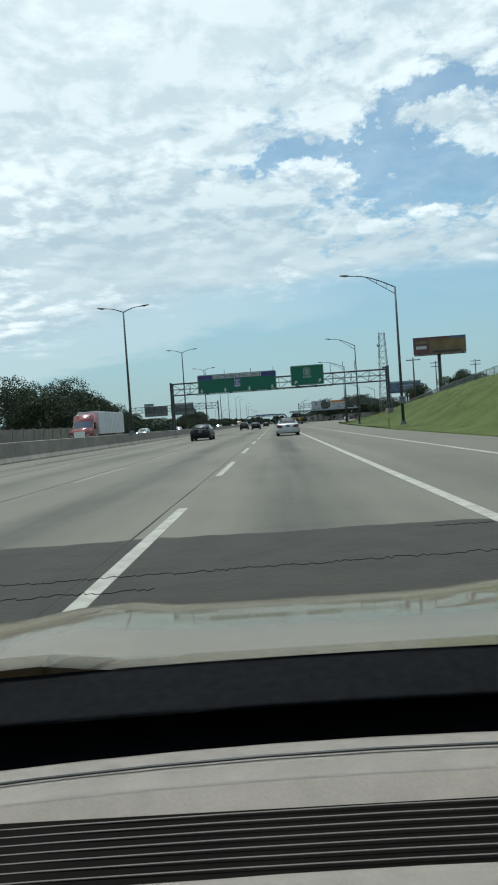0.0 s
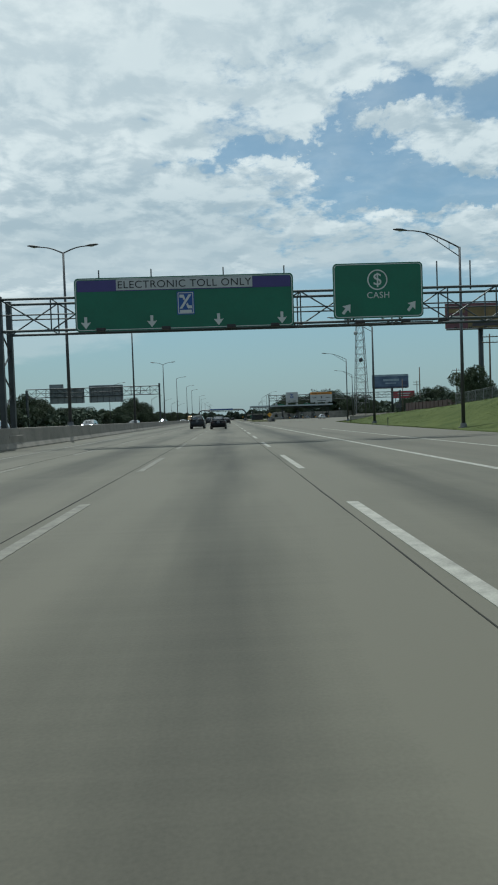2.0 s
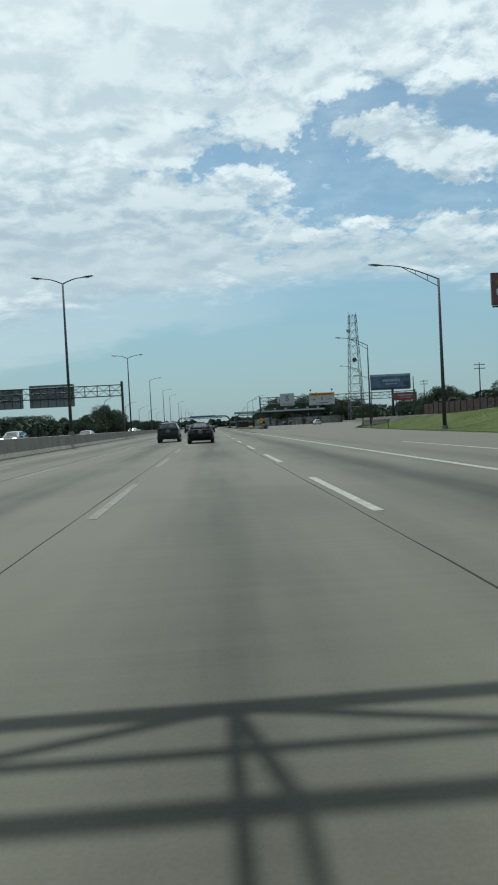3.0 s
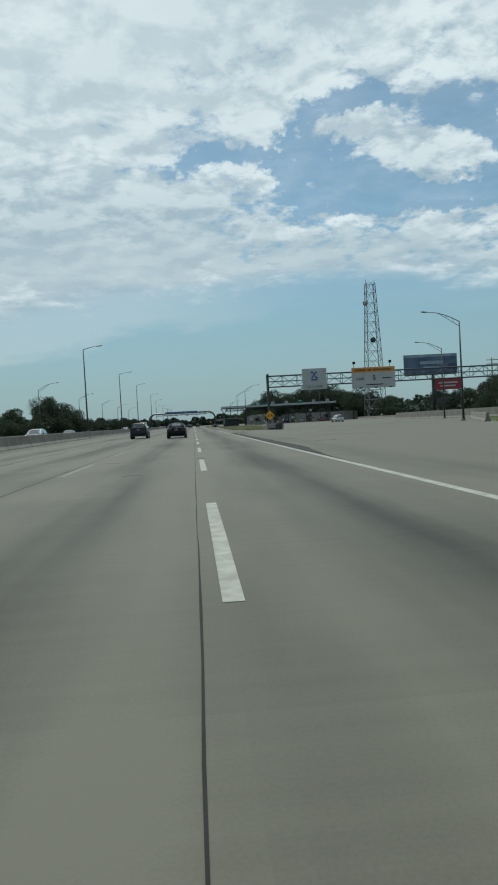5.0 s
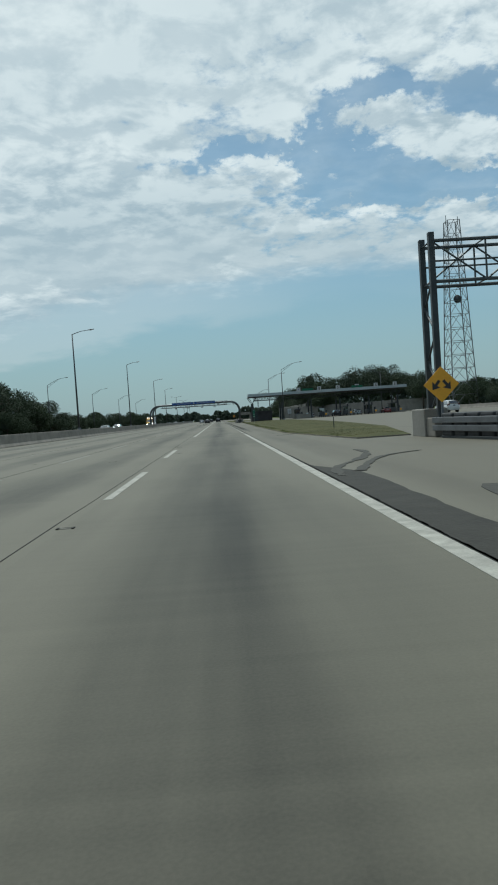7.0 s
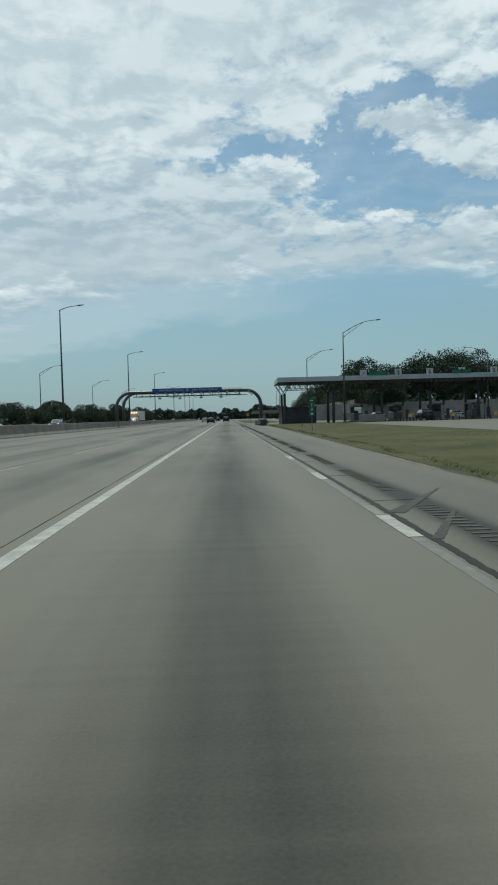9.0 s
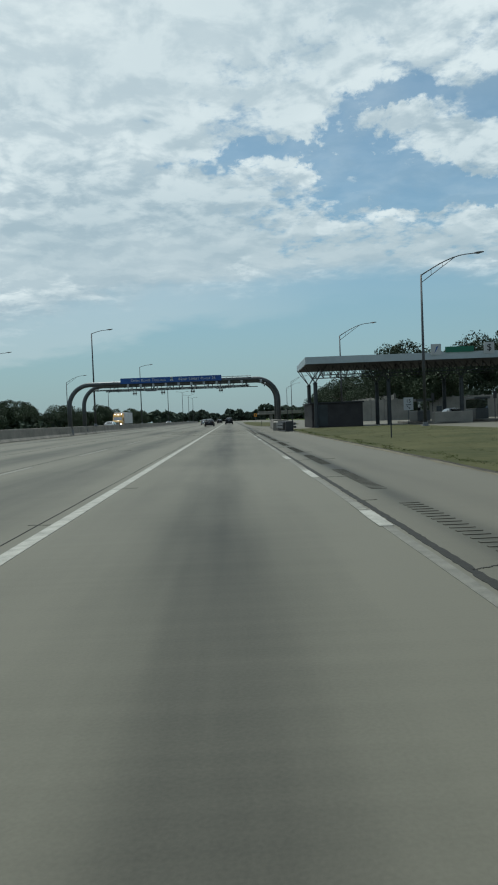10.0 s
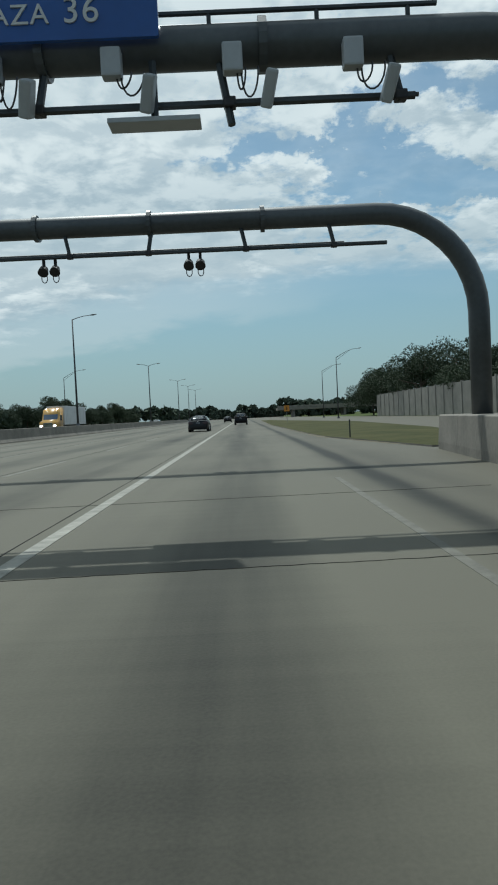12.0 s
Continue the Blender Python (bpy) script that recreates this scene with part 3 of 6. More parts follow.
def road_stud(x, y):
    t = thing("road_stud", pose(x, y, 0.0), "dark iron lane marker casting set in the concrete", "road stud", "lane marker castings")
    for sx in (-1, 1):
        bm = bmesh.new()
        box(bm, sx * 0.09, 0, 0.003, 0.03, 0.11, 0.018, 0.005)
        part("casting_end", bm, M["seam"], t)
    bm = bmesh.new()
    box(bm, 0, 0.02, 0.003, 0.15, 0.025, 0.014, 0.004)
    part("bar", bm, M["seam"], t)
    bm = bmesh.new()
    box(bm, 0, -0.015, 0.002, 0.14, 0.04, 0.012, 0.003)
    part("reflector", bm, M["faded"], t, "scuffed pale reflector")


for y in (130.1, 153.0, 176.98, 202.6, 226.73, 250.0):
    road_stud(0.03, y)


# asphalt repairs
def rough_band(name, x0, x1, y0, y1, z, material):
    """A patch laid across the lanes, with broken front and back edges."""
    bm = bmesh.new()
    n, rows = int((x1 - x0) / 0.12), 6
    grid = []
    for i in range(n + 1):
        x = x0 + (x1 - x0) * i / n
        a = y0 + 0.16 * noise.noise((x * .7, 2.2, 0)) + 0.09 * noise.noise((x * 4.1, 5.2, 0))
        b = y1 + 0.22 * noise.noise((x * .5, 9.2, 0)) + 0.10 * noise.noise((x * 3.7, 1.2, 0))
        grid.append([bm.verts.new((x, a + (b - a) * k / rows, z)) for k in range(rows + 1)])
    for a, b in zip(grid, grid[1:]):
        for k in range(rows):
            bm.faces.new((a[k], b[k], b[k + 1], a[k + 1]))
    return new(name, finish(name, bm, material, True))


asphalt_band = tagged(rough_band("asphalt_band", -11.8, 9.6, 3.7, 7.2, 0.003, M["asphalt"]),
                      "dark cracked asphalt band laid across the lanes", "asphalt patch", kind="structure")
for s, y in enumerate((4.6, 5.3, 6.9)):
    seam(asphalt_band, wander(-5 + 4 * s, y, 0.5 + 3.2 * s, y + 0.3, 160, 0.05, 900 + s), 0.014, 80 + s, z=0.008, rag=1.6)
gore_strip = tagged(strip("gore_strip", [172 + 0.5 * i for i in range(133)], lambda y: LANE + 0.15, lambda y: LANE + 0.20 + (0.62 + 0.10 * noise.noise((y * .45, 3.1, 0)) + 0.06 * noise.noise((y * 1.9, 8.2, 0))) * smooth((y - 172) / 12) * smooth((234 - y) / 2.5), 0.004, M["asphalt"], 4),
                    "dark asphalt strip patched along the edge line", "asphalt patch", kind="structure")
for k, knots in enumerate(([(3.95, 216.5), (4.12, 219.8), (4.69, 224.4), (5.75, 228.6)], [(4.0, 230.5), (4.16, 232.7), (5.34, 235.0), (5.9, 237.3), (5.82, 238.8)],
                           [(4.4, 231.2), (5.2, 233.8), (5.9, 235.4), (7.2, 236.4)], [(4.35, 218.0), (4.78, 220.9), (5.6, 223.2)])):     # tyre marks swinging off the edge line
    fx, fy = along([(i, p[0]) for i, p in enumerate(knots)]), along([(i, p[1]) for i, p in enumerate(knots)])
    curve = [(sum(fx(i / 8 + d) for d in (-.4, -.2, 0, .2, .4)) / 5, sum(fy(i / 8 + d) for d in (-.4, -.2, 0, .2, .4)) / 5) for i in range(8 * (len(knots) - 1) + 1)]
    seam(road, curve, 0.27 - 0.04 * k, 300 + k, z=0.009 + 0.003 * k, material="skid", rag=0.9)
for x, y, w in ((4.9, 213.2, 1.2), (5.8, 215.8, 0.6), (6.6, 209.5, 1.3), (8.2, 206.0, 1.5)):   # worn cross lines
    flat_piece("faded_cross_line", x, x + w, y, y + 0.14, 0.004, M["faded"], road)
for k, (x, y) in enumerate(((7.5, 200), (10.5, 212), (13.0, 222), (9.0, 230), (16.5, 236), (12.5, 247))):   # slab joints on the plaza approach
    seam(road, wander(x, y, x + 4.5, y - 1.2, 50, 0.015, 800 + k), 0.022, 800 + k, rag=1.2)
seam(road, wander(5.2, 258, 9.5, 261, 12, 0.05, 41), 0.16, 41)
seam(road, wander(6.0, 188.5, 7.2, 188.7, 14, 0.04, 43), 0.20, 43, rag=1.3)


# rumble strips cut into the shoulder
def rumble_strips():
    bm = bmesh.new()
    box(bm, 0, 0, 0.0, 0.25, 0.055, 0.008)
    me = finish("rumble_groove", bm, M["groove"])
    for g in range(16):
        for k in range(21):
            y = 286.8 + g * 5.82 + k * 0.2
            share("rumble_groove", me, road, pose(4.38, y, 0.003))


rumble_strips()
for k, y in enumerate((377.2, 384.0, 388.4, 392.6, 397.0, 401.5)):   # joints between slabs
    seam(road, wander(-3.5, y, 5.6, y + 0.25, 110, 0.012, 740 + k), 0.009, 740 + k, rag=1.3)
for k in range(26):                 # short cracks that run off the joint
    y = 272 + k * 4.3 + rnd.uniform(-1, 1)
    seam(road, wander(LANE + 0.17, y, LANE + 0.17 + rnd.uniform(.2, 1.1), y + rnd.uniform(-.25, .25), 24, 0.016, 640 + k), 0.012, 640 + k)


def crazing(x0, x1, y0, y1, step, seed):
    """A net of cracks: the joints between broken pieces, drawn between shifted knots."""
    r = random.Random(seed)
    nx, ny = round((x1 - x0) / step), round((y1 - y0) / step / 1.5)
    knot = [[(x0 + (x1 - x0) * i / nx + r.uniform(-.4, .4) * step, y0 + (y1 - y0) * j / ny + r.uniform(-.6, .6) * step) for i in range(nx + 1)] for j in range(ny + 1)]
    bm = bmesh.new()
    for j in range(ny):
        for i in range(nx):
            for (ax, ay), (bx, by) in ((knot[j][i], knot[j][i + 1]), (knot[j][i], knot[j + 1][i])):
                if r.random() < 0.28:
                    continue
                mx, my = (ax + bx) / 2 + r.uniform(-.15, .15) * step, (ay + by) / 2 + r.uniform(-.15, .15) * step
                for (px2, py2), (qx, qy) in (((ax, ay), (mx, my)), ((mx, my), (bx, by))):
                    d = Vector((qx - px2, qy - py2)).normalized()
                    w = r.uniform(.003, .011)
                    vs = [bm.verts.new((px2 - d.y * w, py2 + d.x * w, 0.005)), bm.verts.new((px2 + d.y * w, py2 - d.x * w, 0.005)),
                          bm.verts.new((qx + d.y * w * .7, qy - d.x * w * .7, 0.005)), bm.verts.new((qx - d.y * w * .7, qy + d.x * w * .7, 0.005))]
                    bm.faces.new(vs)
    bmesh.ops.recalc_face_normals(bm, faces=bm.faces)
    return tagged(part("crack_net", bm, M["seam"], road), kind="stuff")


crazing(LANE + 0.18, LANE + 0.80, 372, 394, 0.16, 680)
seam(road, wander(LANE + 0.32, 372, LANE + 0.5, 392, 260, 0.04, 699), 0.09, 699, rag=1.5)


def skid_mark(x0, y0, x1, y1, w0, w1, seed):
    """A smear of rubber that narrows as the tyre slides, frayed along its edges and at its end."""
    d = Vector((x1 - x0, y1 - y0))
    long, d = d.length, d.normalized()
    bm = bmesh.new()
    n, rows = 26, []
    for i in range(n + 1):
        k = i / n
        w = w0 + (w1 - w0) * k ** 0.8
        fray = [0.03 * noise.noise((i * .9, seed, e)) * (0.5 + k) for e in (0.0, 4.0)]
        x, y = x0 + d.x * long * k, y0 + d.y * long * k
        rows.append([bm.verts.new((x - d.y * o, y + d.x * o, 0.006)) for o in (-w / 2 + fray[0], -w / 6, w / 6, w / 2 + fray[1])])
    for p, q in zip(rows, rows[1:]):
        for j in range(3):
            bm.faces.new((p[j], p[j + 1], q[j + 1], q[j]))
    bmesh.ops.recalc_face_normals(bm, faces=bm.faces)
    return part("skid_mark", bm, M["skid"], road)


skid_mark(3.90, 296.1, 5.15, 298.5, 0.22, 0.03, 3)
skid_mark(3.86, 294.4, 4.62, 296.2, 0.11, 0.06, 8)


# ---------------------------------------------------------------- grass islands
def island(name, ys, left, right, label):
    ob = strip(name, ys, left, right, 0.054, M["drygrass"], 10, crown=0.10, taper=14.0)
    tagged(ob, label, "grass", kind="structure")
    bm = bmesh.new()
    pts = [(left(y), y) for y in ys] + [(right(y), y) for y in ys[::-1]]
    prism(bm, pts, 2, -0.04, 0.05)
    part("kerb", bm, M["barrier"], ob, "low concrete edge")
    return ob


isl_left = along([(246, 7.4), (262, 6.0), (300, 6.2), (340, 6.9), (386, 7.2)])
isl_right = along([(246, 9.6), (262, 12.5), (290, 15), (330, 17.5), (386, 18.5)])
island("grass_island", [246 + 4 * i for i in range(36)], isl_left, isl_right, "dry mown grass island between the lanes and the toll plaza")
isl2_left = along([(412, 7.6), (425, 5.8), (470, 5.4), (560, 6.5)])
isl2_right = along([(412, 9.0), (430, 13.0), (470, 15.0), (560, 8.0)])
island("grass_strip", [412 + 4 * i for i in range(37)], isl2_left, isl2_right, "dry grass strip beyond the toll gantry")


def bare_edge(name, ys, line, label):
    """Sandy ground worn bare between the pavement and the grass."""
    bm = bmesh.new()
    rows = []
    for y in ys:
        a = line(y) - 0.10 + 0.22 * noise.noise((y * .5, 1.3, 0))
        b = line(y) + 0.50 + 0.42 * noise.noise((y * .33, 7.7, 0)) + 0.3 * noise.noise((y * 1.7, 4.1, 0))
        rows.append([bm.verts.new((a + (b - a) * k / 5, y, 0.004 + 0.052 * min(1, k / 4))) for k in range(6)])
    for a, b in zip(rows, rows[1:]):
        for i in range(5):
            bm.faces.new((a[i], a[i + 1], b[i + 1], b[i]))
    return tagged(new(name, finish(name, bm, M["sand"], True)), label, "earth", kind="structure")


bare_edge("bare_earth", [247 + 0.5 * i for i in range(276)], isl_left, "bare sandy earth along the edge of the grass")
bare_edge("bare_earth_beyond", [414 + 1.0 * i for i in range(140)], isl2_left, "bare sandy earth along the grass strip")


def tufts(name, count, place, seed, height, material, label):
    """Loose blades standing on the ground."""
    r = random.Random(seed)
    vs, fs = [], []
    for _ in range(count):
        x, y, z = place(r)
        for _ in range(4):
            a, h, w = r.uniform(0, 6.28), height * r.uniform(0.5, 1.3), 0.006 * r.uniform(0.7, 1.6)
            lx, ly = r.uniform(-.08, .08), r.uniform(-.08, .08)
            i = len(vs)
            vs += [(x + lx - w * math.cos(a), y + ly - w * math.sin(a), z), (x + lx + w * math.cos(a), y + ly + w * math.sin(a), z),
                   (x + lx + r.uniform(-1.6, 1.6) * h, y + ly + r.uniform(-1.6, 1.6) * h, z + h)]
            fs.append((i, i + 1, i + 2))
    me = bpy.data.meshes.new(name)
    me.from_pydata(vs, [], fs)
    me.materials.append(material)
    return tagged(new(name, me), label, "grass", kind="stuff")


def on_island(r):
    y = r.uniform(247, 384)
    a, b = isl_left(y), isl_right(y)
    k = 0.14 + 0.8 * r.random() ** 1.5
    return a + 0.1 + (b - a) * k, y, 0.05 + 0.1 * math.sin(math.pi * k)


def on_bank(r):
    y = r.uniform(20, 215)
    x = right_edge(y) + 0.05 + (0.8 if r.random() < .3 else 10) * r.random() ** 1.5
    return x, y, ground_z(x, y)


tufts("island_grass", 5000, on_island, 3, 0.022, M["drygrass"], "dry grass blades on the island")


def on_edge(r):
    y = 248 + 134 * r.random()
    k = noise.noise((y * .33, 7.7, 0))
    return isl_left(y) + 0.42 + 0.42 * k + 0.3 * noise.noise((y * 1.7, 4.1, 0)) + r.uniform(-.10, .16), y, 0.05


tufts("edge_grass", 2600, on_edge, 9, 0.055, M["grass"], "ragged grass clumps along the bare edge of the island")
tufts("bank_grass", 22000, on_bank, 4, 0.075, M["grass"], "green grass blades on the bank")


# ---------------------------------------------------------------- barriers and walls
def barrier_run(name, line, y0, y1, step, label, height=1.07, side=0.0):
    """A run of safety-shape concrete barrier cast in lengths with open joints."""
    root = tagged(new(name), label, "barrier", kind="structure")
    y = y0
    while y < y1:
        a, b = line(y), line(y + step)
        ang = math.degrees(math.atan2(a - b, step))
        out = [(-.30, 0), (.30, 0), (.30, .08), (.17, .33), (.10, height - .02), (.07, height), (-.07, height), (-.10, height - .02), (-.17, .33), (-.30, .08)]
        bm = bmesh.new()
        prism(bm, out, 1, 0.012, math.hypot(step, a - b) - 0.012)
        ob = part("barrier_length", bm, M["barrier"], root)
        ob.matrix_basis = pose(a + side, y, -0.02, 0, 0, ang)
        y += step
    return root


barrier_run("median_barrier", median, -80, 700, 6.0, "grey concrete median safety barrier")
barrier_run("plaza_barrier", lambda y: right_edge(y) - 0.8, 214, 384, 6.0, "low concrete barrier at the plaza edge", 0.85)
barrier_run("ramp_barrier", along([(216, 41.5), (300, 44.0)]), 216, 300, 6.0, "pale concrete barrier beyond the grass at the plaza edge", 1.36)


def noise_wall(name, x, y0, y1, z0, height, step, label, material="panelwall"):
    root = tagged(new(name), label, "wall", kind="structure")
    bm = bmesh.new()
    box(bm, 0, 0, height / 2, 0.16, step - 0.3, height, 0.02)
    panel = finish("panel", bm, M[material])
    bm = bmesh.new()
    box(bm, 0, 0, height / 2 + 0.08, 0.34, 0.34, height + 0.16, 0.03)
    post = finish("post", bm, M[material])
    y = y0
    while y < y1:
        share("panel", panel, root, pose(x, y + step / 2, z0))
        share("post", post, root, pose(x, y, z0))
        y += step
    return root


noise_wall("noise_wall", 30.5, 440, 536, -0.05, 4.4, 4.0, "pale concrete noise wall with upright posts")
ramp_wall = noise_wall("ramp_wall", 0, 0, 46, -0.05, 3.5, 2.3, "pale ribbed concrete wall behind the toll booths")
ramp_wall.matrix_world = pose(22, 441, 0, 0, 0, -120)
noise_wall("boundary_fence", -33, 60, 150, -0.05, 2.6, 4.0, "weathered grey panel wall below the trees", "barrier")
noise_wall("red_brown_fence", 44, 190, 232, 0.6, 2.9, 3.0, "dark red-brown panel fence above the bank", "rustwall")


# ---------------------------------------------------------------- street lamps
def lamp_head(name, parent, m):
    bm = bmesh.new()
    prof = [(0.0, .06), (.15, .11), (.42, .17), (.75, .155), (.95, .06)]
    rings = [[(y, w * math.cos(a), 0.05 + w * 0.55 * math.sin(a) * (1 if math.sin(a) > 0 else .5)) for a in [2 * math.pi * k / 10 for k in range(10)]] for y, w in prof]
    loft(bm, rings)
    head = part(name, bm, M["pole"], parent, smooth=True)
    head.matrix_basis = m
    bm = bmesh.new()
    bmesh.ops.create_uvsphere(bm, u_segments=10, v_segments=6, radius=1, matrix=Matrix.LocRotScale((0.5, 0, 0.02), None, (0.2, 0.1, 0.06)))
    part("lens", bm, M["lens"], head, smooth=True)


def street_lamp(height, arms, trussed, label, reach=0.0, rise=1.15):
    """arms: directions along x, one or two. The head hangs over the lane."""
    root = thing("street_lamp", Matrix.Identity(4), label, "street lamp", "lamps along the motorway")
    bm = bmesh.new()
    rod(bm, (0, 0, 0.25), (0, 0, height), 0.13, 0.07, 12)
    part("pole", bm, M["pole"], root, smooth=True)
    bm = bmesh.new()
    rod(bm, (0, 0, 0), (0, 0, 0.3), 0.24, 0.2, 8)
    box(bm, 0, 0, 0.02, 0.55, 0.55, 0.06, 0.01)
    part("base", bm, M["steel"], root)
    for d in arms:
        r = reach or (3.4 if trussed else 1.9 if len(arms) < 2 else 1.5)
        pts = [(d * r * s, 0, height - 0.05 + (rise if trussed else 0.42) * math.sin(s * math.pi / 2)) for s in [i / 8 for i in range(9)]]
        bm = bmesh.new()
        pipe(bm, pts, [0.05 - 0.015 * i / 8 for i in range(9)], 8)
        if trussed:
            meet = height - 0.05 + rise * math.sin(0.68 * math.pi / 2)
            pipe(bm, [(d * r * s, 0, height - 0.6 + (meet - height + 0.6) * s / 0.68) for s in (0.006, .25, .5, .68)], 0.028, 6)
            for s in (.2, .42):
                rod(bm, (d * r * s, 0, height - 0.05 + rise * math.sin(s * math.pi / 2)), (d * r * s, 0, height - 0.6 + (meet - height + 0.6) * s / 0.68), 0.018, seg=6)
        part("arm", bm, M["pole"], root, smooth=True)
        lamp_head("lamp_head", root, pose(d * r, 0, pts[-1][2] - 0.05, 0, -6 if d > 0 else -6, 0 if d > 0 else 180))
    return root


double = street_lamp(11.3, (-1, 1), False, "tall double-armed street lamp on the median barrier")
double.matrix_world = pose(-11.9, 63.0, 1.0)
for x, y in ((-13.9, 195), (-16.5, 531), (-16.2, 590), (-16.0, 625), (-16.0, 660)):
    copy_thing(double, pose(x, y, 1.0))
copy_thing(double, pose(-12.95, 144, 1.0) @ Matrix.Diagonal((1, 1, 1.07, 1)))
copy_thing(double, pose(-12.5, 107, 1.0) @ Matrix.Diagonal((1, 1, 1.065, 1)))
single = street_lamp(12.2, (1,), False, "single-armed street lamp on the median barrier")
single.matrix_world = pose(-15.8, 257, 1.0)
for x, y, k in ((-15.9, 307, 1.0), (-17.3, 370, 1.10), (-15.7, 414, 1.0), (-16.9, 471, 1.0)):
    copy_thing(single, pose(x, y, 1.0) @ Matrix.Diagonal((1, 1, k, 1)))
kerbside = street_lamp(11.4, (-1,), True, "kerbside street lamp with a trussed arm over the road")
kerbside.matrix_world = pose(11.6, 55, 0.3) @ Matrix.Diagonal((1, 1, 0.96, 1))
copy_thing(kerbside, pose(14.0, 103.5, max(0.0, ground_z(14.0, 103.5))) @ Matrix.Diagonal((1, 1, 1.08, 1)))
copy_thing(kerbside, pose(16.0, 140, max(0.0, ground_z(16.0, 140))) @ Matrix.Diagonal((1.23, 1, 1.05, 1)))
for x, y in ((19.8, 179.7), (29.5, 227), (39, 258), (46.7, 404)):
    copy_thing(kerbside, pose(x, y, max(0.0, ground_z(x, y))))
bm = bmesh.new()
box(bm, 0, -0.2, 2.0, 0.42, 0.26, 0.6, 0.03)
part("control_box", bm, M["steel"], kerbside, "grey metal control box")
plaza = street_lamp(11.4, (1,), True, "street lamp with a trussed arm beside the toll plaza", 3.9, 1.5)
plaza.matrix_world = pose(16.9, 374.4, 0.08)
for x, y in ((16.6, 411, ), (20.0, 520), (22, 560)):
    copy_thing(plaza, pose(x, y, 0.0))
for y in (262, 318, 375, 430, 485, 540):
    copy_thing(plaza, pose(-36, y, -0.05))


# ---------------------------------------------------------------- truss gantries and signs
def bar(root, name, a, b, r, material="trussteel"):
    bm = bmesh.new()
    rod(bm, a, b, r, seg=6)
    return part(name, bm, M[material], root)


def truss(root, x0, x1, z0, z1, depth, panel, rise=0.0):
    """A box truss: four chords, each upright and diagonal a bar of its own."""
    n = max(2, round((x1 - x0) / panel))
    xs = [x0 + (x1 - x0) * i / n for i in range(n + 1)]
    for y in (-depth / 2, depth / 2):
        for z in (z0, z1):
            bar(root, "chord", (x0, y, z), (x1, y, z), 0.065)
        bar(root, "chord", (x0, y, (z0 + z1) / 2), (x1, y, (z0 + z1) / 2), 0.035)
        for i, (a, b) in enumerate(zip(xs, xs[1:])):
            bar(root, "upright", (a, y, z0), (a, y, z1), 0.035)
            up = (i % 2 == 0) == (y > 0)
            bar(root, "brace", (a, y, z0 if up else z1), (b, y, z1 if up else z0), 0.035)
    for i, a in enumerate(xs):
        for z in (z0, z1):
            bar(root, "tie", (a, -depth / 2, z), (a, depth / 2, z), 0.03)


def gantry_post(root, x, z1, depth, plinth=0.7, width=0.26):
    for y in (-depth / 2, depth / 2):
        bm = bmesh.new()
        box(bm, x, y, z1 / 2, width, width, z1, 0.02)
        part("post", bm, M["darksteel"], root)
    n = 5
    for i in range(n):
        a, b = 0.8 + (z1 - 2.4) * i / n, 0.8 + (z1 - 2.4) * (i + 1) / n
        bar(root, "post_brace", (x, -depth / 2 if i % 2 else depth / 2, a), (x, depth / 2 if i % 2 else -depth / 2, b), 0.04, "darksteel")
    bm = bmesh.new()
    box(bm, x, 0, plinth / 2, 0.7, depth + 0.8, plinth, 0.05)
    part("footing", bm, M["barrier"], root)


def rounded(x0, x1, z0, z1, r, seg=4):
    pts = []
    for cx, cz, a0 in ((x1 - r, z0 + r, -90), (x1 - r, z1 - r, 0), (x0 + r, z1 - r, 90), (x0 + r, z0 + r, 180)):
        pts += [(cx + r * math.cos(radians(a0 + 90 * i / seg)), cz + r * math.sin(radians(a0 + 90 * i / seg))) for i in range(seg + 1)]
    return pts


def panel(root, name, x0, x1, z0, z1, y, material, r=0.12, thick=0.06, border=None, label=""):
    """A sign board facing -y with rounded corners, and a raised border."""
    bm = bmesh.new()
    prism(bm, rounded(x0, x1, z0, z1, r), 1, y, y + thick)
    ob = part(name, bm, M[material], root, label)
    if border:
        bm = bmesh.new()
        o, i = rounded(x0 + .05, x1 - .05, z0 + .05, z1 - .05, r), rounded(x0 + .085, x1 - .085, z0 + .085, z1 - .085, max(0.03, r - .03))
        vo, vi = [bm.verts.new((a, y - 0.006, b)) for a, b in o], [bm.verts.new((a, y - 0.006, b)) for a, b in i]
        for k in range(len(o)):
            bm.faces.new((vo[k], vo[(k + 1) % len(o)], vi[(k + 1) % len(o)], vi[k]))
        part("border", bm, M[border], ob)
    return ob


def arrow(root, x, z, size, angle, y, material="letter"):
    """A block arrow, pointing down at angle 0."""
    pts = [(-.12, .5), (.12, .5), (.12, .0), (.42, .06), (0, -.5), (-.42, .06), (-.12, .0)]
    c, s = math.cos(radians(angle)), math.sin(radians(angle))
    bm = bmesh.new()
    prism(bm, [(x + size * (a * c - b * s), z + size * (a * s + b * c)) for a, b in pts], 1, y - 0.012, y - 0.002)
    part("arrow", bm, M[material], root)


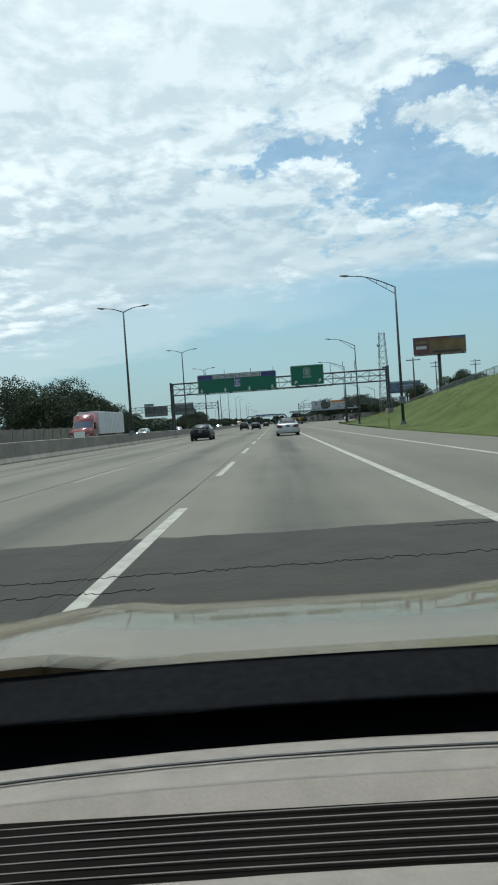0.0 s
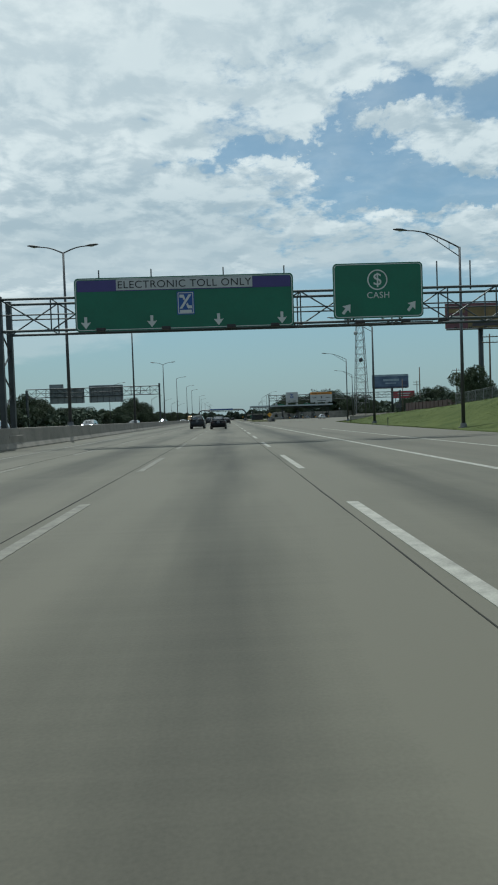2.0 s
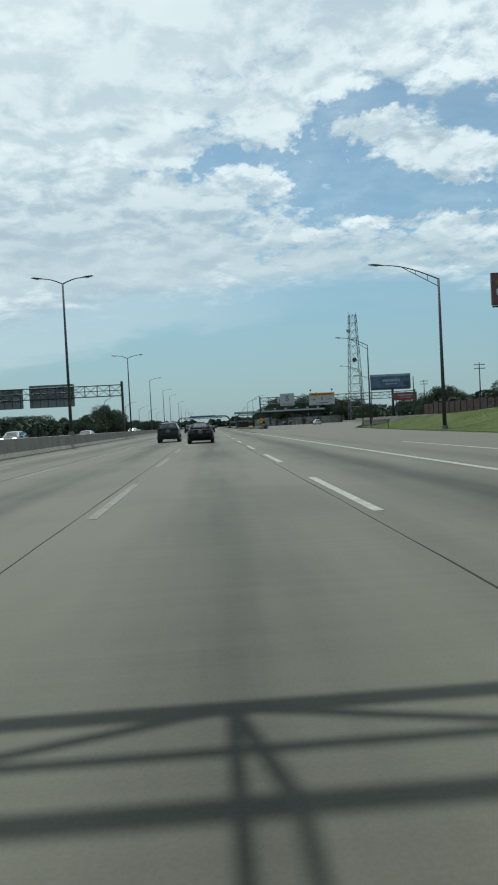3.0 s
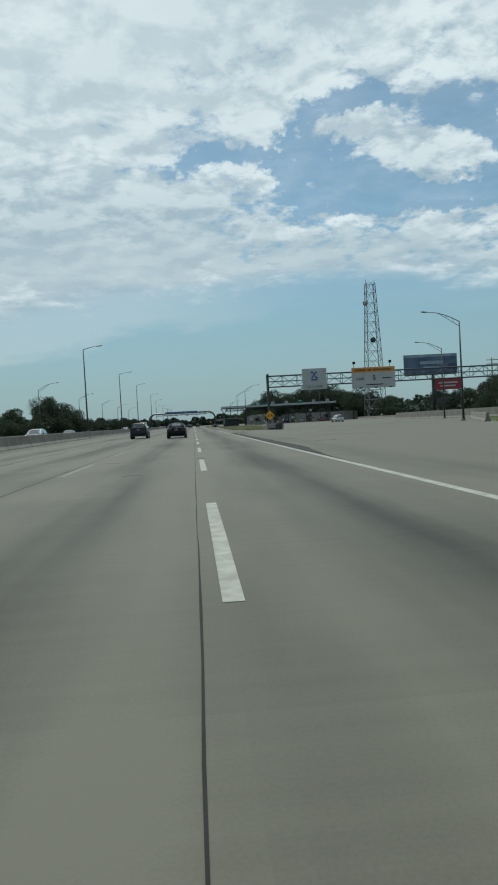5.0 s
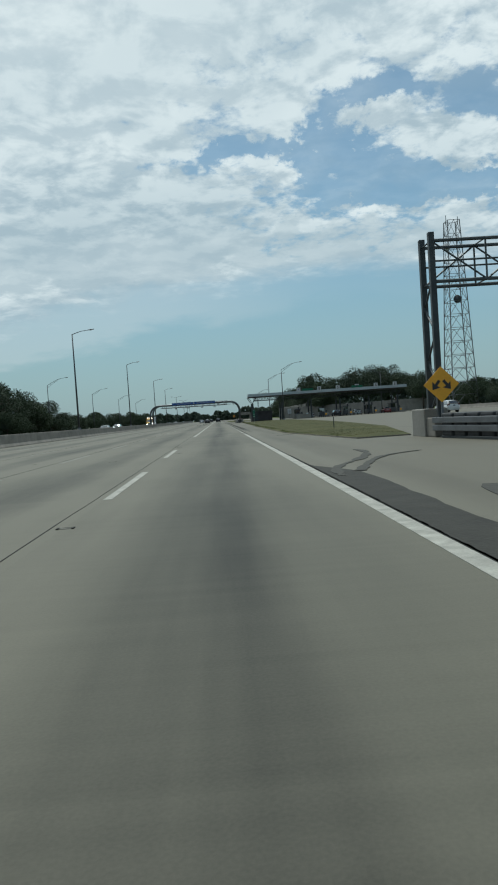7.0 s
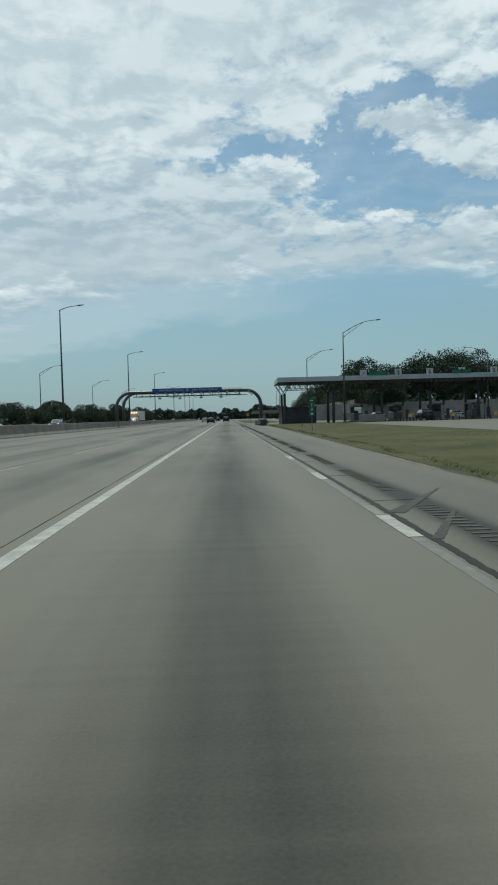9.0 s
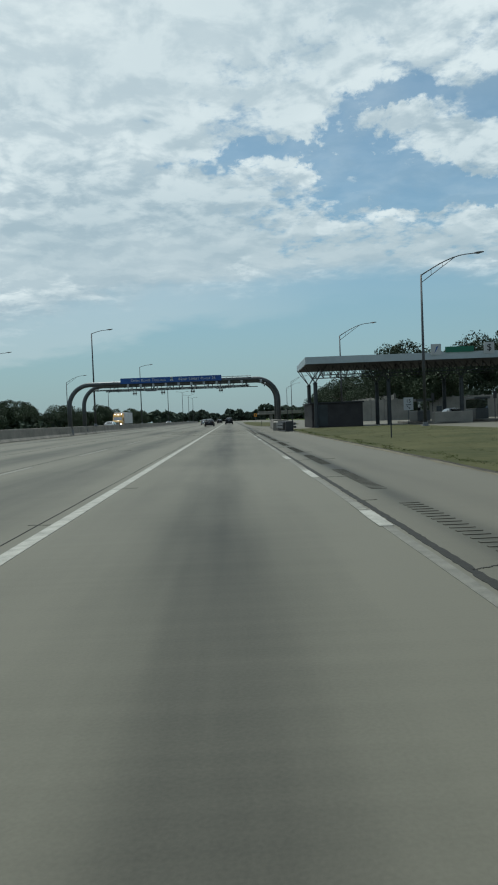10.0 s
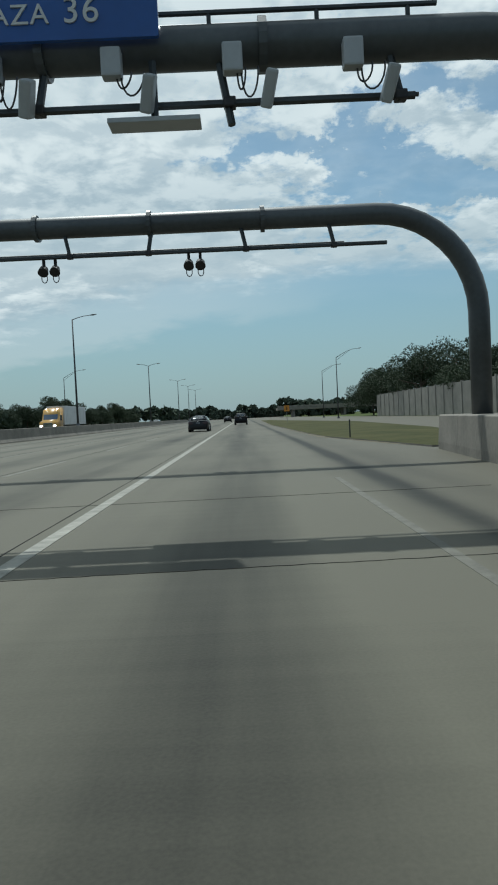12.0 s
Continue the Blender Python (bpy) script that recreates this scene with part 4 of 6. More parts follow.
def lane_logo(root, x, z, w, h, y, ground_mat, ink):
    """A square emblem: a leaning bar between two hooks over a band, as plain shapes."""
    holder = panel(root, "emblem", x - w / 2, x + w / 2, z - h / 2, z + h / 2, y - 0.012, ground_mat, 0.03, 0.01, border="letter" if ground_mat == "blue" else None)
    strokes = ([(-.36, -.24), (-.20, -.24), (.34, .36), (.18, .36)],
               [(-.34, .36), (-.10, .36), (-.02, .20), (-.08, .10), (-.17, .22), (-.34, .24)],
               [(.36, -.24), (.12, -.24), (.03, -.08), (.09, .02), (.18, -.11), (.36, -.12)])
    for pts in strokes:
        bm = bmesh.new()
        prism(bm, [(x + w * p, z + h * q) for p, q in pts], 1, y - 0.024, y - 0.013)
        part("stroke", bm, M[ink], holder)
    bm = bmesh.new()
    prism(bm, [(x - w * .34, z - h * .42), (x + w * .34, z - h * .42), (x + w * .34, z - h * .30), (x - w * .34, z - h * .30)], 1, y - 0.024, y - 0.013)
    part("band", bm, M[ink], holder)


def sign_light(root, x, y, z):
    bm = bmesh.new()
    box(bm, x, y - 0.75, z - 0.12, 0.42, 0.22, 0.16, 0.03)
    rod(bm, (x, y - 0.7, z - 0.16), (x, y + 0.1, z - 0.12), 0.025, seg=6)
    part("sign_light", bm, M["blackplastic"], root)


def toll_gantry_first():
    g = thing("sign_gantry", pose(0, 93.4, 0), "steel truss gantry carrying green toll lane signs across the road", "sign gantry")
    gantry_post(g, -12.45, 7.45, 1.5)
    gantry_post(g, 16.9, 7.75, 1.5, 2.0)
    truss(g, -12.4, 16.9, 5.75, 7.3, 1.5, 2.4)
    # the wide board
    y = -0.92
    b = panel(g, "sign_board", -8.75, 1.9, 5.6, 8.18, y, "green", 0.2, 0.07, "letter", "wide green sign with a purple head band")
    bm = bmesh.new()
    prism(bm, [(-8.62, 7.52), (1.77, 7.52), (1.77, 8.06), (-8.62, 8.06)], 1, y - 0.012, y - 0.002)
    part("head_band", bm, M["purple"], b)
    bm = bmesh.new()
    prism(bm, [(-6.72, 7.56), (-0.1, 7.56), (-0.1, 8.08), (-6.72, 8.08)], 1, y - 0.022, y - 0.012)
    part("text_panel", bm, M["signwhite"], b)
    lettering("ELECTRONIC TOLL ONLY", b, -3.41, y - 0.026, 7.80, 0.50, M["ink"], spacing=1.06, wide=1.07)
    lane_logo(b, -3.38, 6.86, 0.85, 1.12, y, "blue", "letter")
    for x in (-8.25, -5.05, -1.8, 1.3):
        arrow(b, x, 6.02, 0.58, 0, y)
    # the smaller board
    c = panel(g, "sign_board", 3.86, 8.3, 5.86, 8.55, y, "green", 0.2, 0.07, "letter", "green sign for the cash lanes")
    bm = bmesh.new()
    ring = [[(6.05 + rr * math.cos(a), y - 0.012, 7.72 + rr * math.sin(a)) for a in [2 * math.pi * k / 28 for k in range(28)]] for rr in (0.5, 0.44)]
    loft(bm, ring, caps=False)
    part("ring", bm, M["letter"], c)
    lettering("$", c, 6.05, y - 0.01, 7.72, 0.85, M["letter"])
    lettering("CASH", c, 6.08, y - 0.01, 6.96, 0.42, M["letter"], spacing=1.1)
    arrow(c, 4.5, 6.33, 0.6, 140, y)
    arrow(c, 7.72, 6.4, 0.6, 140, y)
    for x in (-7.4, -4.3, -1.2, 0.9, 5.0, 7.2, 9.0):
        sign_light(g, x, y, 5.70)
    bar(g, "light_rail", (-9, y - 0.5, 5.5), (8.6, y - 0.5, 5.55), 0.03)
    for x in (-7.7, -5.1, -1.5, 1.55, 9.3, 11.0, 12.6):
        bar(g, "spike", (x, 0, 7.3), (x, 0, 8.75), 0.035)
    return g


toll_gantry_first()


def toll_gantry_second():
    g = thing("sign_gantry", pose(0, 243.6, 0), "steel truss gantry with pale toll signs over the plaza lanes", "sign gantry")
    gantry_post(g, 9.88, 7.3, 1.1, width=0.21)
    gantry_post(g, 45.5, 7.3, 1.1, width=0.21)
    truss(g, 9.88, 45.5, 5.55, 7.0, 1.1, 2.0)
    y = -0.7
    w = panel(g, "sign_board", 14.4, 17.65, 4.95, 7.7, y, "signwhite", 0.12, 0.06, None, "white sign with a blue emblem")
    lane_logo(w, 16.0, 6.75, 1.3, 1.5, y, "signwhite", "blue")
    lettering("LEFT LANE", w, 16.0, y - 0.01, 5.3, 0.42, M["ink"], spacing=1.1)
    o = panel(g, "sign_board", 21.0, 26.85, 4.75, 7.5, y, "signwhite", 0.08, 0.06, None, "white sign with an orange head band")
    bm = bmesh.new()
    prism(bm, [(21.03, 6.85), (26.82, 6.85), (26.82, 7.47), (21.03, 7.47)], 1, y - 0.012, y - 0.002)
    band = part("head_band", bm, M["orange"], o)
    bm = bmesh.new()
    for x0, x1 in ((21.4, 22.9), (23.1, 23.7), (23.9, 26.3)):
        prism(bm, [(x0, 7.02), (x1, 7.02), (x1, 7.28), (x0, 7.28)], 1, y - 0.02, y - 0.013)
    part("unreadable_line", bm, M["brownink"], o)
    lettering("CABS", o, 22.1, y - 0.01, 6.0, 0.48, M["ink"])
    lettering("$", o, 24.0, y - 0.01, 6.1, 0.9, M["ink"])
    bm = bmesh.new()
    for x0, x1, z in ((25.1, 26.3, 6.0), (22.9, 25.2, 5.2)):
        prism(bm, [(x0, z - .06), (x1, z - .06), (x1, z + .07), (x0, z + .07)], 1, y - 0.014, y - 0.002)
    part("unreadable_line", bm, M["ink"], o)
    for x in (15.0, 17.0, 22.0, 24.0, 26.0):
        sign_light(g, x, y, 4.9)
    for x in (21.5, 26.4):
        bm = bmesh.new()
        rod(bm, (x, 0, 7.0), (x, 0, 8.1), 0.03, seg=6)
        box(bm, x, -0.1, 8.2, 0.35, 0.3, 0.34, 0.05)
        part("signal_lamp", bm, M["blackplastic"], g)


toll_gantry_second()


def opposite_gantry():
    g = thing("sign_gantry", pose(0, 187, 0), "truss gantry over the oncoming lanes, sign backs showing", "sign gantry")
    gantry_post(g, -14.0, 8.2, 0.6)
    gantry_post(g, -38.5, 7.6, 0.6)
    truss(g, -38.5, -14.0, 6.2, 7.75, 0.6, 1.7)
    for x0, x1, z1 in ((-34.4, -28.0, 7.7), (-27.1, -20.8, 8.2)):
        b = panel(g, "sign_back", x0, x1, 5.0, z1, 0.4, "alu", 0.1, 0.06, None, "bare aluminium back of a sign")
        for k in range(6):
            bar(b, "stiffener", (x0 + 0.4 + k * (x1 - x0 - .8) / 5, 0.36, 5.05), (x0 + 0.4 + k * (x1 - x0 - .8) / 5, 0.36, z1 - .05), 0.04)
    panel(g, "sign_back", -34.4, -31.8, 7.75, 8.6, 0.4, "alu", 0.06, 0.06, None, "small aluminium sign back")


opposite_gantry()


# ---------------------------------------------------------------- gore: warning sign and crash cushion
def diamond_sign():
    t = thing("warning_sign", pose(9.86, 242.7, 0), "yellow diamond warning sign with two black arrows", "road sign")
    bm = bmesh.new()
    box(bm, 0, 0.06, 1.2, 0.07, 0.07, 2.4, 0.01)
    part("post", bm, M["steel"], t)
    h = 0.64
    bm = bmesh.new()
    prism(bm, [(0, 1.86 - h), (h, 1.86), (0, 1.86 + h), (-h, 1.86)], 1, 0, 0.02)
    plate = part("plate", bm, M["yellow"], t)
    for s in (-1, 1):
        arrow(plate, s * 0.2, 1.84, 0.42, s * 38, 0.0, "ink")


diamond_sign()


def crash_cushion(x, y, label, yaw=0.0, bays=5):
    t = thing("crash_cushion", pose(x, y, 0, 0, 0, yaw), label, "crash cushion")
    for k in range(bays):
        bm = bmesh.new()
        box(bm, 0, k * 0.82, 0.46, 0.62 + 0.06 * k, 0.74, 0.78, 0.07)
        part("bay", bm, M["attenuator"], t)
    for s in (-1, 1):
        for z in (0.35, 0.62):
            bm = bmesh.new()
            box(bm, s * (0.42 + 0.02 * bays), bays * 0.4, z, 0.05, bays * 0.85, 0.2, 0.02)
            part("rail", bm, M["steel"], t)
    bm = bmesh.new()
    box(bm, 0, bays * .82 * .5 - .4, 0.04, 0.8, bays * 0.85, 0.08, 0.01)
    part("base", bm, M["darksteel"], t)


crash_cushion(10.5, 238.5, "black crash cushion in front of the gantry post", 8)
crash_cushion(6.9, 378.5, "black crash cushion at the end of the toll wall", 2, 6)


def block(name, x, y, z, sx, sy, sz, material, label, category, kind=""):
    bm = bmesh.new()
    box(bm, 0, 0, 0, sx, sy, sz, 0.04)
    ob = new(name, finish(name, bm, M[material]))
    ob.matrix_world = pose(x, y, z)
    return tagged(ob, label, category, kind=kind)


block("concrete_block", 9.9, 244.4, 0.5, 0.9, 1.6, 1.04, "panelwall", "pale concrete block round the gantry foot", "concrete block")


# ---------------------------------------------------------------- toll arches
def tube_arch(y, crown, x0, x1, label, sign):
    g = thing("toll_arch", pose(0, y, 0), label, "toll gantry")
    r = 2.45
    pts = [(x0, 0, 0.6), (x0, 0, crown - r)]
    pts += [(x0 + r - r * math.cos(radians(a)), 0, crown - r + r * math.sin(radians(a))) for a in range(9, 91, 9)]
    n = 12
    pts += [(x0 + r + (x1 - x0 - 2 * r) * i / n, 0, crown) for i in range(1, n)]
    pts += [(x1 - r + r * math.sin(radians(a)), 0, crown - r + r * math.cos(radians(a))) for a in range(0, 91, 9)]
    pts += [(x1, 0, 0.6)]
    bm = bmesh.new()
    pipe(bm, pts, 0.255, 16)
    part("tube", bm, M["archsteel"], g, "dark painted steel tube bent at the corners", True)
    for x in (x0, x1):
        bm = bmesh.new()
        rod(bm, (x, 0, 0.0), (x, 0, 0.75), 0.42, 0.36, 12)
        part("foot", bm, M["steel"], g)
    for i in range(1, 7):
        x = x0 + r + (x1 - x0 - 2 * r) * i / 7
        bm = bmesh.new()
        rod(bm, (x - .05, 0, crown), (x + .05, 0, crown), 0.315, seg=16)
        part("flange", bm, M["archsteel"], g)
    bar(g, "equipment_rail", (x0 + 2.8, -0.1, crown - 0.72), (x1 - (3.3 if sign else 2.2), -0.1, crown - 0.72), 0.05, "darksteel")
    bar(g, "conduit", (x0 + 2.8, 0.1, crown - 0.62), (x1 - 3.2, 0.1, crown - 0.62), 0.03, "darksteel")
    for i in range(9):
        x = x0 + 3.4 + (x1 - x0 - 7.0) * i / 8
        tilt = 0.14 if i % 3 else -0.12
        bar(g, "hanger", (x, -0.05, crown - 0.1), (x + tilt, -0.1, crown - (0.98 if sign and i % 2 else 0.78)), 0.05, "darksteel")
        bm = bmesh.new()
        box(bm, x + tilt * 0.9, -0.1, crown - 0.72, 0.15, 0.15, 0.12, 0.02)
        part("clamp", bm, M["blackplastic"], g)
    if sign:
        bar(g, "top_rail", (1.3, -0.1, crown + 0.36), (x1 - 3.0, -0.1, crown + 0.36), 0.035, "darksteel")
        for x in (1.9, 3.2, 4.3):
            bar(g, "rail_post", (x, -0.1, crown), (x, -0.1, crown + 0.36), 0.03, "darksteel")
        b = panel(g, "sign_board", -10.0, 1.32, crown - 0.06, crown + 0.56, -0.42, "blue", 0.03, 0.06, None, "long blue plaza name board")
        lettering("Open Road Tolling", b, -6.9, -0.43, crown + 0.25, 0.42, M["letter"], spacing=1.1)
        lettering("82nd Street Plaza 36", b, -1.42, -0.43, crown + 0.25, 0.42, M["letter"], spacing=1.08)
        bm = bmesh.new()
        for s in (-1, 1):
            prism(bm, [(-4.35 + s * .12, crown + .10), (-4.2 + s * .12, crown + .10), (-4.2 - s * .08, crown + .54), (-4.35 - s * .08, crown + .54)], 1, -0.436, -0.424)
        part("emblem", bm, M["letter"], b)
        for x in [-9.2 + i * 1.42 for i in range(10)] + [5.75]:
            bm = bmesh.new()
            box(bm, x, -0.3, crown - 0.30, 0.24, 0.18, 0.34, 0.03)
            part("reader_box", bm, M["dish"], g, "pale grey equipment box")
            bm = bmesh.new()
            box(bm, 0, 0, 0, 0.14, 0.22, 0.42, 0.03)
            cam_box = part("toll_camera", bm, M["dish"], g, "tilted pale grey camera housing")
            cam_box.matrix_basis = pose(x + 0.42, -0.35, crown - 0.68, 28, 14, 0)
            for k in range(2):
                hang, wide = 0.20 + 0.09 * k + 0.05 * math.sin(x * 7), 0.07 + 0.05 * k + 0.02 * math.sin(x * 11)
                bm = bmesh.new()
                pipe(bm, [(x + .05 + .05 * k + wide * (1 - math.cos(a)), -0.3 + 0.03 * math.sin(a * 2), crown - 0.45 - hang * math.sin(a) + 0.05 * a / 3.1) for a in [i2 * .314 for i2 in range(11)]], 0.012, 5)
                part("cable_loop", bm, M["ink"], g)
        for x in (-6.6, 1.2):
            bm = bmesh.new()
            box(bm, x, -0.15, crown - 0.95, 1.1, 0.32, 0.06, 0.01)
            part("antenna_panel", bm, M["dish"], g)
            bar(g, "antenna_hanger", (x, -.12, crown - .2), (x, -.12, crown - .95), 0.05, "darksteel")
    else:
        for x in (-9.6, -6.1, -2.4, 1.1):
            for s in (-1, 1):
                bm = bmesh.new()
                rod(bm, (x + s * .14, 0, crown - 0.72), (x + s * .14, 0, crown - 0.98), 0.04, seg=6)
                rod(bm, (x + s * .14, 0, crown - 0.96), (x + s * .14, -0.12, crown - 1.08), 0.1, 0.13, 10)
                part("flood_lamp", bm, M["blackplastic"], g)
                bm = bmesh.new()
                pipe(bm, [(x + s * .14 + .07 * math.sin(a), 0, crown - 1.08 - .11 * (1 - math.cos(a))) for a in [i2 * .63 for i2 in range(11)]], 0.012, 5)
                part("cable_loop", bm, M["ink"], g)


tube_arch(400.5, 5.66, -15.9, 7.65, "dark tubular toll arch with a blue name board and cameras", True)
tube_arch(408.7, 5.9, -16.0, 7.95, "dark tubular toll arch with hanging flood lamps", False)


def arch_wall():
    root = tagged(new("arch_wall"), "pale concrete wall round the feet of the toll arches", "wall", kind="structure")
    pts = [(6.0, 384.5), (6.35, 390), (6.6, 397), (6.9, 404), (7.55, 411)]
    for (xa, ya), (xb, yb) in zip(pts, pts[1:]):
        L = math.hypot(xb - xa, yb - ya)
        for k in range(3):
            a, b = L * k / 3 + 0.008, L * (k + 1) / 3 - 0.008
            h0, h1 = (0.74 + 0.08 * a / L, 0.74 + 0.08 * b / L) if ya < 385 else (0.95, 0.95)
            bm = bmesh.new()
            loft(bm, [[(-.05, v, -.04), (1.35, v, -.04), (1.35, v, h - .02), (.03, v, h), (.0, v, h - .03), (-.05, v, .2)] for v, h in ((a, h0), (b, h1))])
            bmesh.ops.recalc_face_normals(bm, faces=bm.faces)
            ob = part("wall_length", bm, M["barrier"], root)
            ob.matrix_basis = pose(xa, ya, 0, 0, 0, -math.degrees(math.atan2(xb - xa, yb - ya)))


arch_wall()


# ---------------------------------------------------------------- toll plaza
def canopy():
    c = thing("toll_canopy", pose(9.6, 389, 0), "long flat grey toll plaza canopy on dark columns", "canopy")
    W, D, z0, z1 = 40.0, 11.6, 6.2, 6.88
    bm = bmesh.new()
    prism(bm, [(0, 0), (W, 0), (W, D), (0.3, D)], 2, z1 - 0.12, z1)
    part("roof_deck", bm, M["fascia"], c)
    for name, pts in (("fascia", [(0, 0), (W, 0), (W, 0.12), (0.11, 0.12)]), ("fascia", [(0.3, D), (W, D), (W, D - .12), (0.4, D - .12)]), ("fascia", [(0, 0.12), (.12, .12), (0.4, D - .12), (0.29, D - .12)]), ("fascia", [(W - .1, .12), (W, .12), (W, D - .12), (W - .1, D - .12)])):
        bm = bmesh.new()
        prism(bm, pts, 2, z0, z1 - 0.12)
        part(name, bm, M["fascia"], c, "pale grey metal fascia")
    # underside sheet, its shade deepened by a near-black colour
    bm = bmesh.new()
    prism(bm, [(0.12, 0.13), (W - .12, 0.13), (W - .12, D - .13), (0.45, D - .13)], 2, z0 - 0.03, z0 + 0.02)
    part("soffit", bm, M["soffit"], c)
    # space frame under the roof
    zb = z0 - 0.95
    for j, y in enumerate((2.6, 8.2)):
        bar(c, "frame_chord", (1.6, y, zb), (W - 1, y, zb), 0.05, "darksteel")
        n = 46
        for i in range(n):
            xa = 1.6 + (W - 2.6) * i / n
            xm, xb = xa + (W - 2.6) / n / 2, xa + (W - 2.6) / n
            bar(c, "frame_web", (xa, y - 1.2, z0), (xm, y, zb), 0.028, "darksteel")
            bar(c, "frame_web", (xb, y + 1.2, z0), (xm, y, zb), 0.035, "darksteel")
            bar(c, "frame_web", (xa, y + 1.2, z0), (xm, y, zb), 0.035, "darksteel")
    for i in range(6):
        for y in (2.6, 8.2):
            x = 1.2 + i * 7.4
            bm = bmesh.new()
            rod(bm, (x, y, 0), (x, y, 4.4), 0.22, 0.2, 12)
            rod(bm, (x, y, 4.4), (x, y, 4.6), 0.28, 0.1, 12)
            part("column", bm, M["darksteel"], c)
            for sx, sy in ((-1, -1), (1, -1), (-1, 1), (1, 1)):
                bar(c, "strut", (x, y, 4.5), (x + sx * 1.1, y + sy * 1.1, z0), 0.045, "darksteel")
    for i, x in enumerate((12.7, 17.9, 22.6, 27.4, 32.2, 37.0)):
        b = panel(c, "lane_sign", x - .5, x + .5, z1 - 0.25, z1 + 0.8, -0.12, "signwhite", 0.05, 0.06)
        if i:
            lettering("$", b, x, -0.13, z1 + 0.28, 0.9, M["ink"])
        else:
            bm = bmesh.new()
            prism(bm, [(x - .28, z1 - .1), (x - .02, z1 + .1), (x + .26, z1 + .62), (x + .02, z1 + .5), (x - .1, z1 + .1)], 1, -0.135, -0.122)
            part("emblem", bm, M["blue"], b)
    for i in range(2):
        x = 15.0 + i * 12.4
        panel(c, "name_board", x - 1.4, x + 1.4, z1 - 0.05, z1 + 0.5, -0.13, "green", 0.05, 0.06)


canopy()


def toll_booth(x, y):
    t = thing("toll_booth", pose(x, y, 0), "grey toll booth with dark windows on a kerbed island", "toll booth", "toll booths under the canopy")
    bm = bmesh.new()
    box(bm, 0, 2, 0.1, 1.9, 16, 0.24, 0.05)
    part("kerb_island", bm, M["barrier"], t)
    bm = bmesh.new()
    box(bm, 0, 4, 0.75, 1.35, 3.2, 1.1, 0.04)
    part("cabin", bm, M["booth"], t)
    bm = bmesh.new()
    box(bm, 0, 4, 1.8, 1.25, 3.1, 1.0, 0.03)
    part("window_band", bm, M["glass"], t)
    bm = bmesh.new()
    box(bm, 0, 4, 2.42, 1.7, 3.6, 0.24, 0.04)
    part("roof", bm, M["booth"], t)
    bm = bmesh.new()
    box(bm, 0, -5.4, 0.62, 0.75, 1.1, 0.95, 0.08)
    part("bumper_block", bm, M["panelwall"], t)
    bm = bmesh.new()
    box(bm, 0.45, -1.4, 0.95, 0.45, 0.45, 1.5, 0.04)
    box(bm, 0.45, -1.64, 1.35, 0.34, 0.04, 0.34)
    part("coin_machine", bm, M["darksteel"], t)
    bm = bmesh.new()
    box(bm, -.3, -5.98, 0.75, 0.42, 0.02, 0.42)
    part("marker_plate", bm, M["yellow"], t)
    bm = bmesh.new()
    rod(bm, (-.35, -2, 0.2), (-.35, -2, 2.4), 0.04, seg=8)
    box(bm, -.35, -2.05, 2.6, 0.3, 0.22, 0.75, 0.04)
    part("lane_signal", bm, M["blackplastic"], t)
    return t


first_booth = toll_booth(22.5, 392)
for i in range(1, 5):
    copy_thing(first_booth, pose(22.5 + 6.2 * i, 392, 0))


def plaza_building():
    t = thing("plaza_building", pose(13.0, 392, 0), "low dark brick service building under the canopy", "building")
    bm = bmesh.new()
    box(bm, 0, 3.5, 1.2, 5.2, 7.0, 2.4, 0.03)
    part("wall", bm, M["darkwall"], t)
    bm = bmesh.new()
    box(bm, 0, 3.5, 2.47, 5.5, 7.3, 0.14, 0.03)
    part("roof", bm, M["soffit"], t)
    for x in (-1.5,):
        bm = bmesh.new()
        box(bm, x, -0.03, 1.2, 1.0, 0.06, 2.1, 0.01)
        part("door", bm, M["darksteel"], t)


plaza_building()

# row of marker posts in front of the booths
bm = bmesh.new()
box(bm, 0, 0, 0.29, 0.16, 0.16, 0.58, 0.02)
bollard = tagged(new("bollard", finish("bollard", bm, M["blackplastic"])), "short dark bollard in front of the booths", "bollard", "bollards by the toll booths")
bollard.matrix_world = pose(26.5, 384.2, 0)
for x in [26.95 + 0.45 * k for k in range(5)] + [29.5 + 0.9 * k for k in range(12)]:
    copy_thing(bollard, pose(x, 384.2, 0))
block("concrete_block", 22.9, 386.5, 0.55, 3.6, 1.0, 1.14, "panelwall", "pale concrete block in front of the toll booths", "concrete block")


def speed_plate():
    t = thing("speed_sign", pose(19.9, 390.6, 0), "white slow speed sign with an arrow under the canopy", "sign")
    bar(t, "post", (0, 0.06, 0), (0, 0.06, 2.6), 0.04)
    b = panel(t, "board", -0.48, 0.48, 1.4, 2.65, 0.0, "signwhite", 0.03, 0.04)
    lettering("15", b, 0, -0.012, 2.28, 0.5, M["ink"])
    bm = bmesh.new()
    box(bm, 0, -0.016, 1.93, 0.5, 0.008, 0.07)
    part("bar", bm, M["ink"], b)
    bm = bmesh.new()
    prism(bm, [(-.2, 1.80), (-.14, 1.84), (.08, 1.62), (.14, 1.68), (.18, 1.52), (.02, 1.56), (.06, 1.60)], 1, -0.02, -0.012)
    part("arrow", bm, M["ink"], b)


speed_plate()


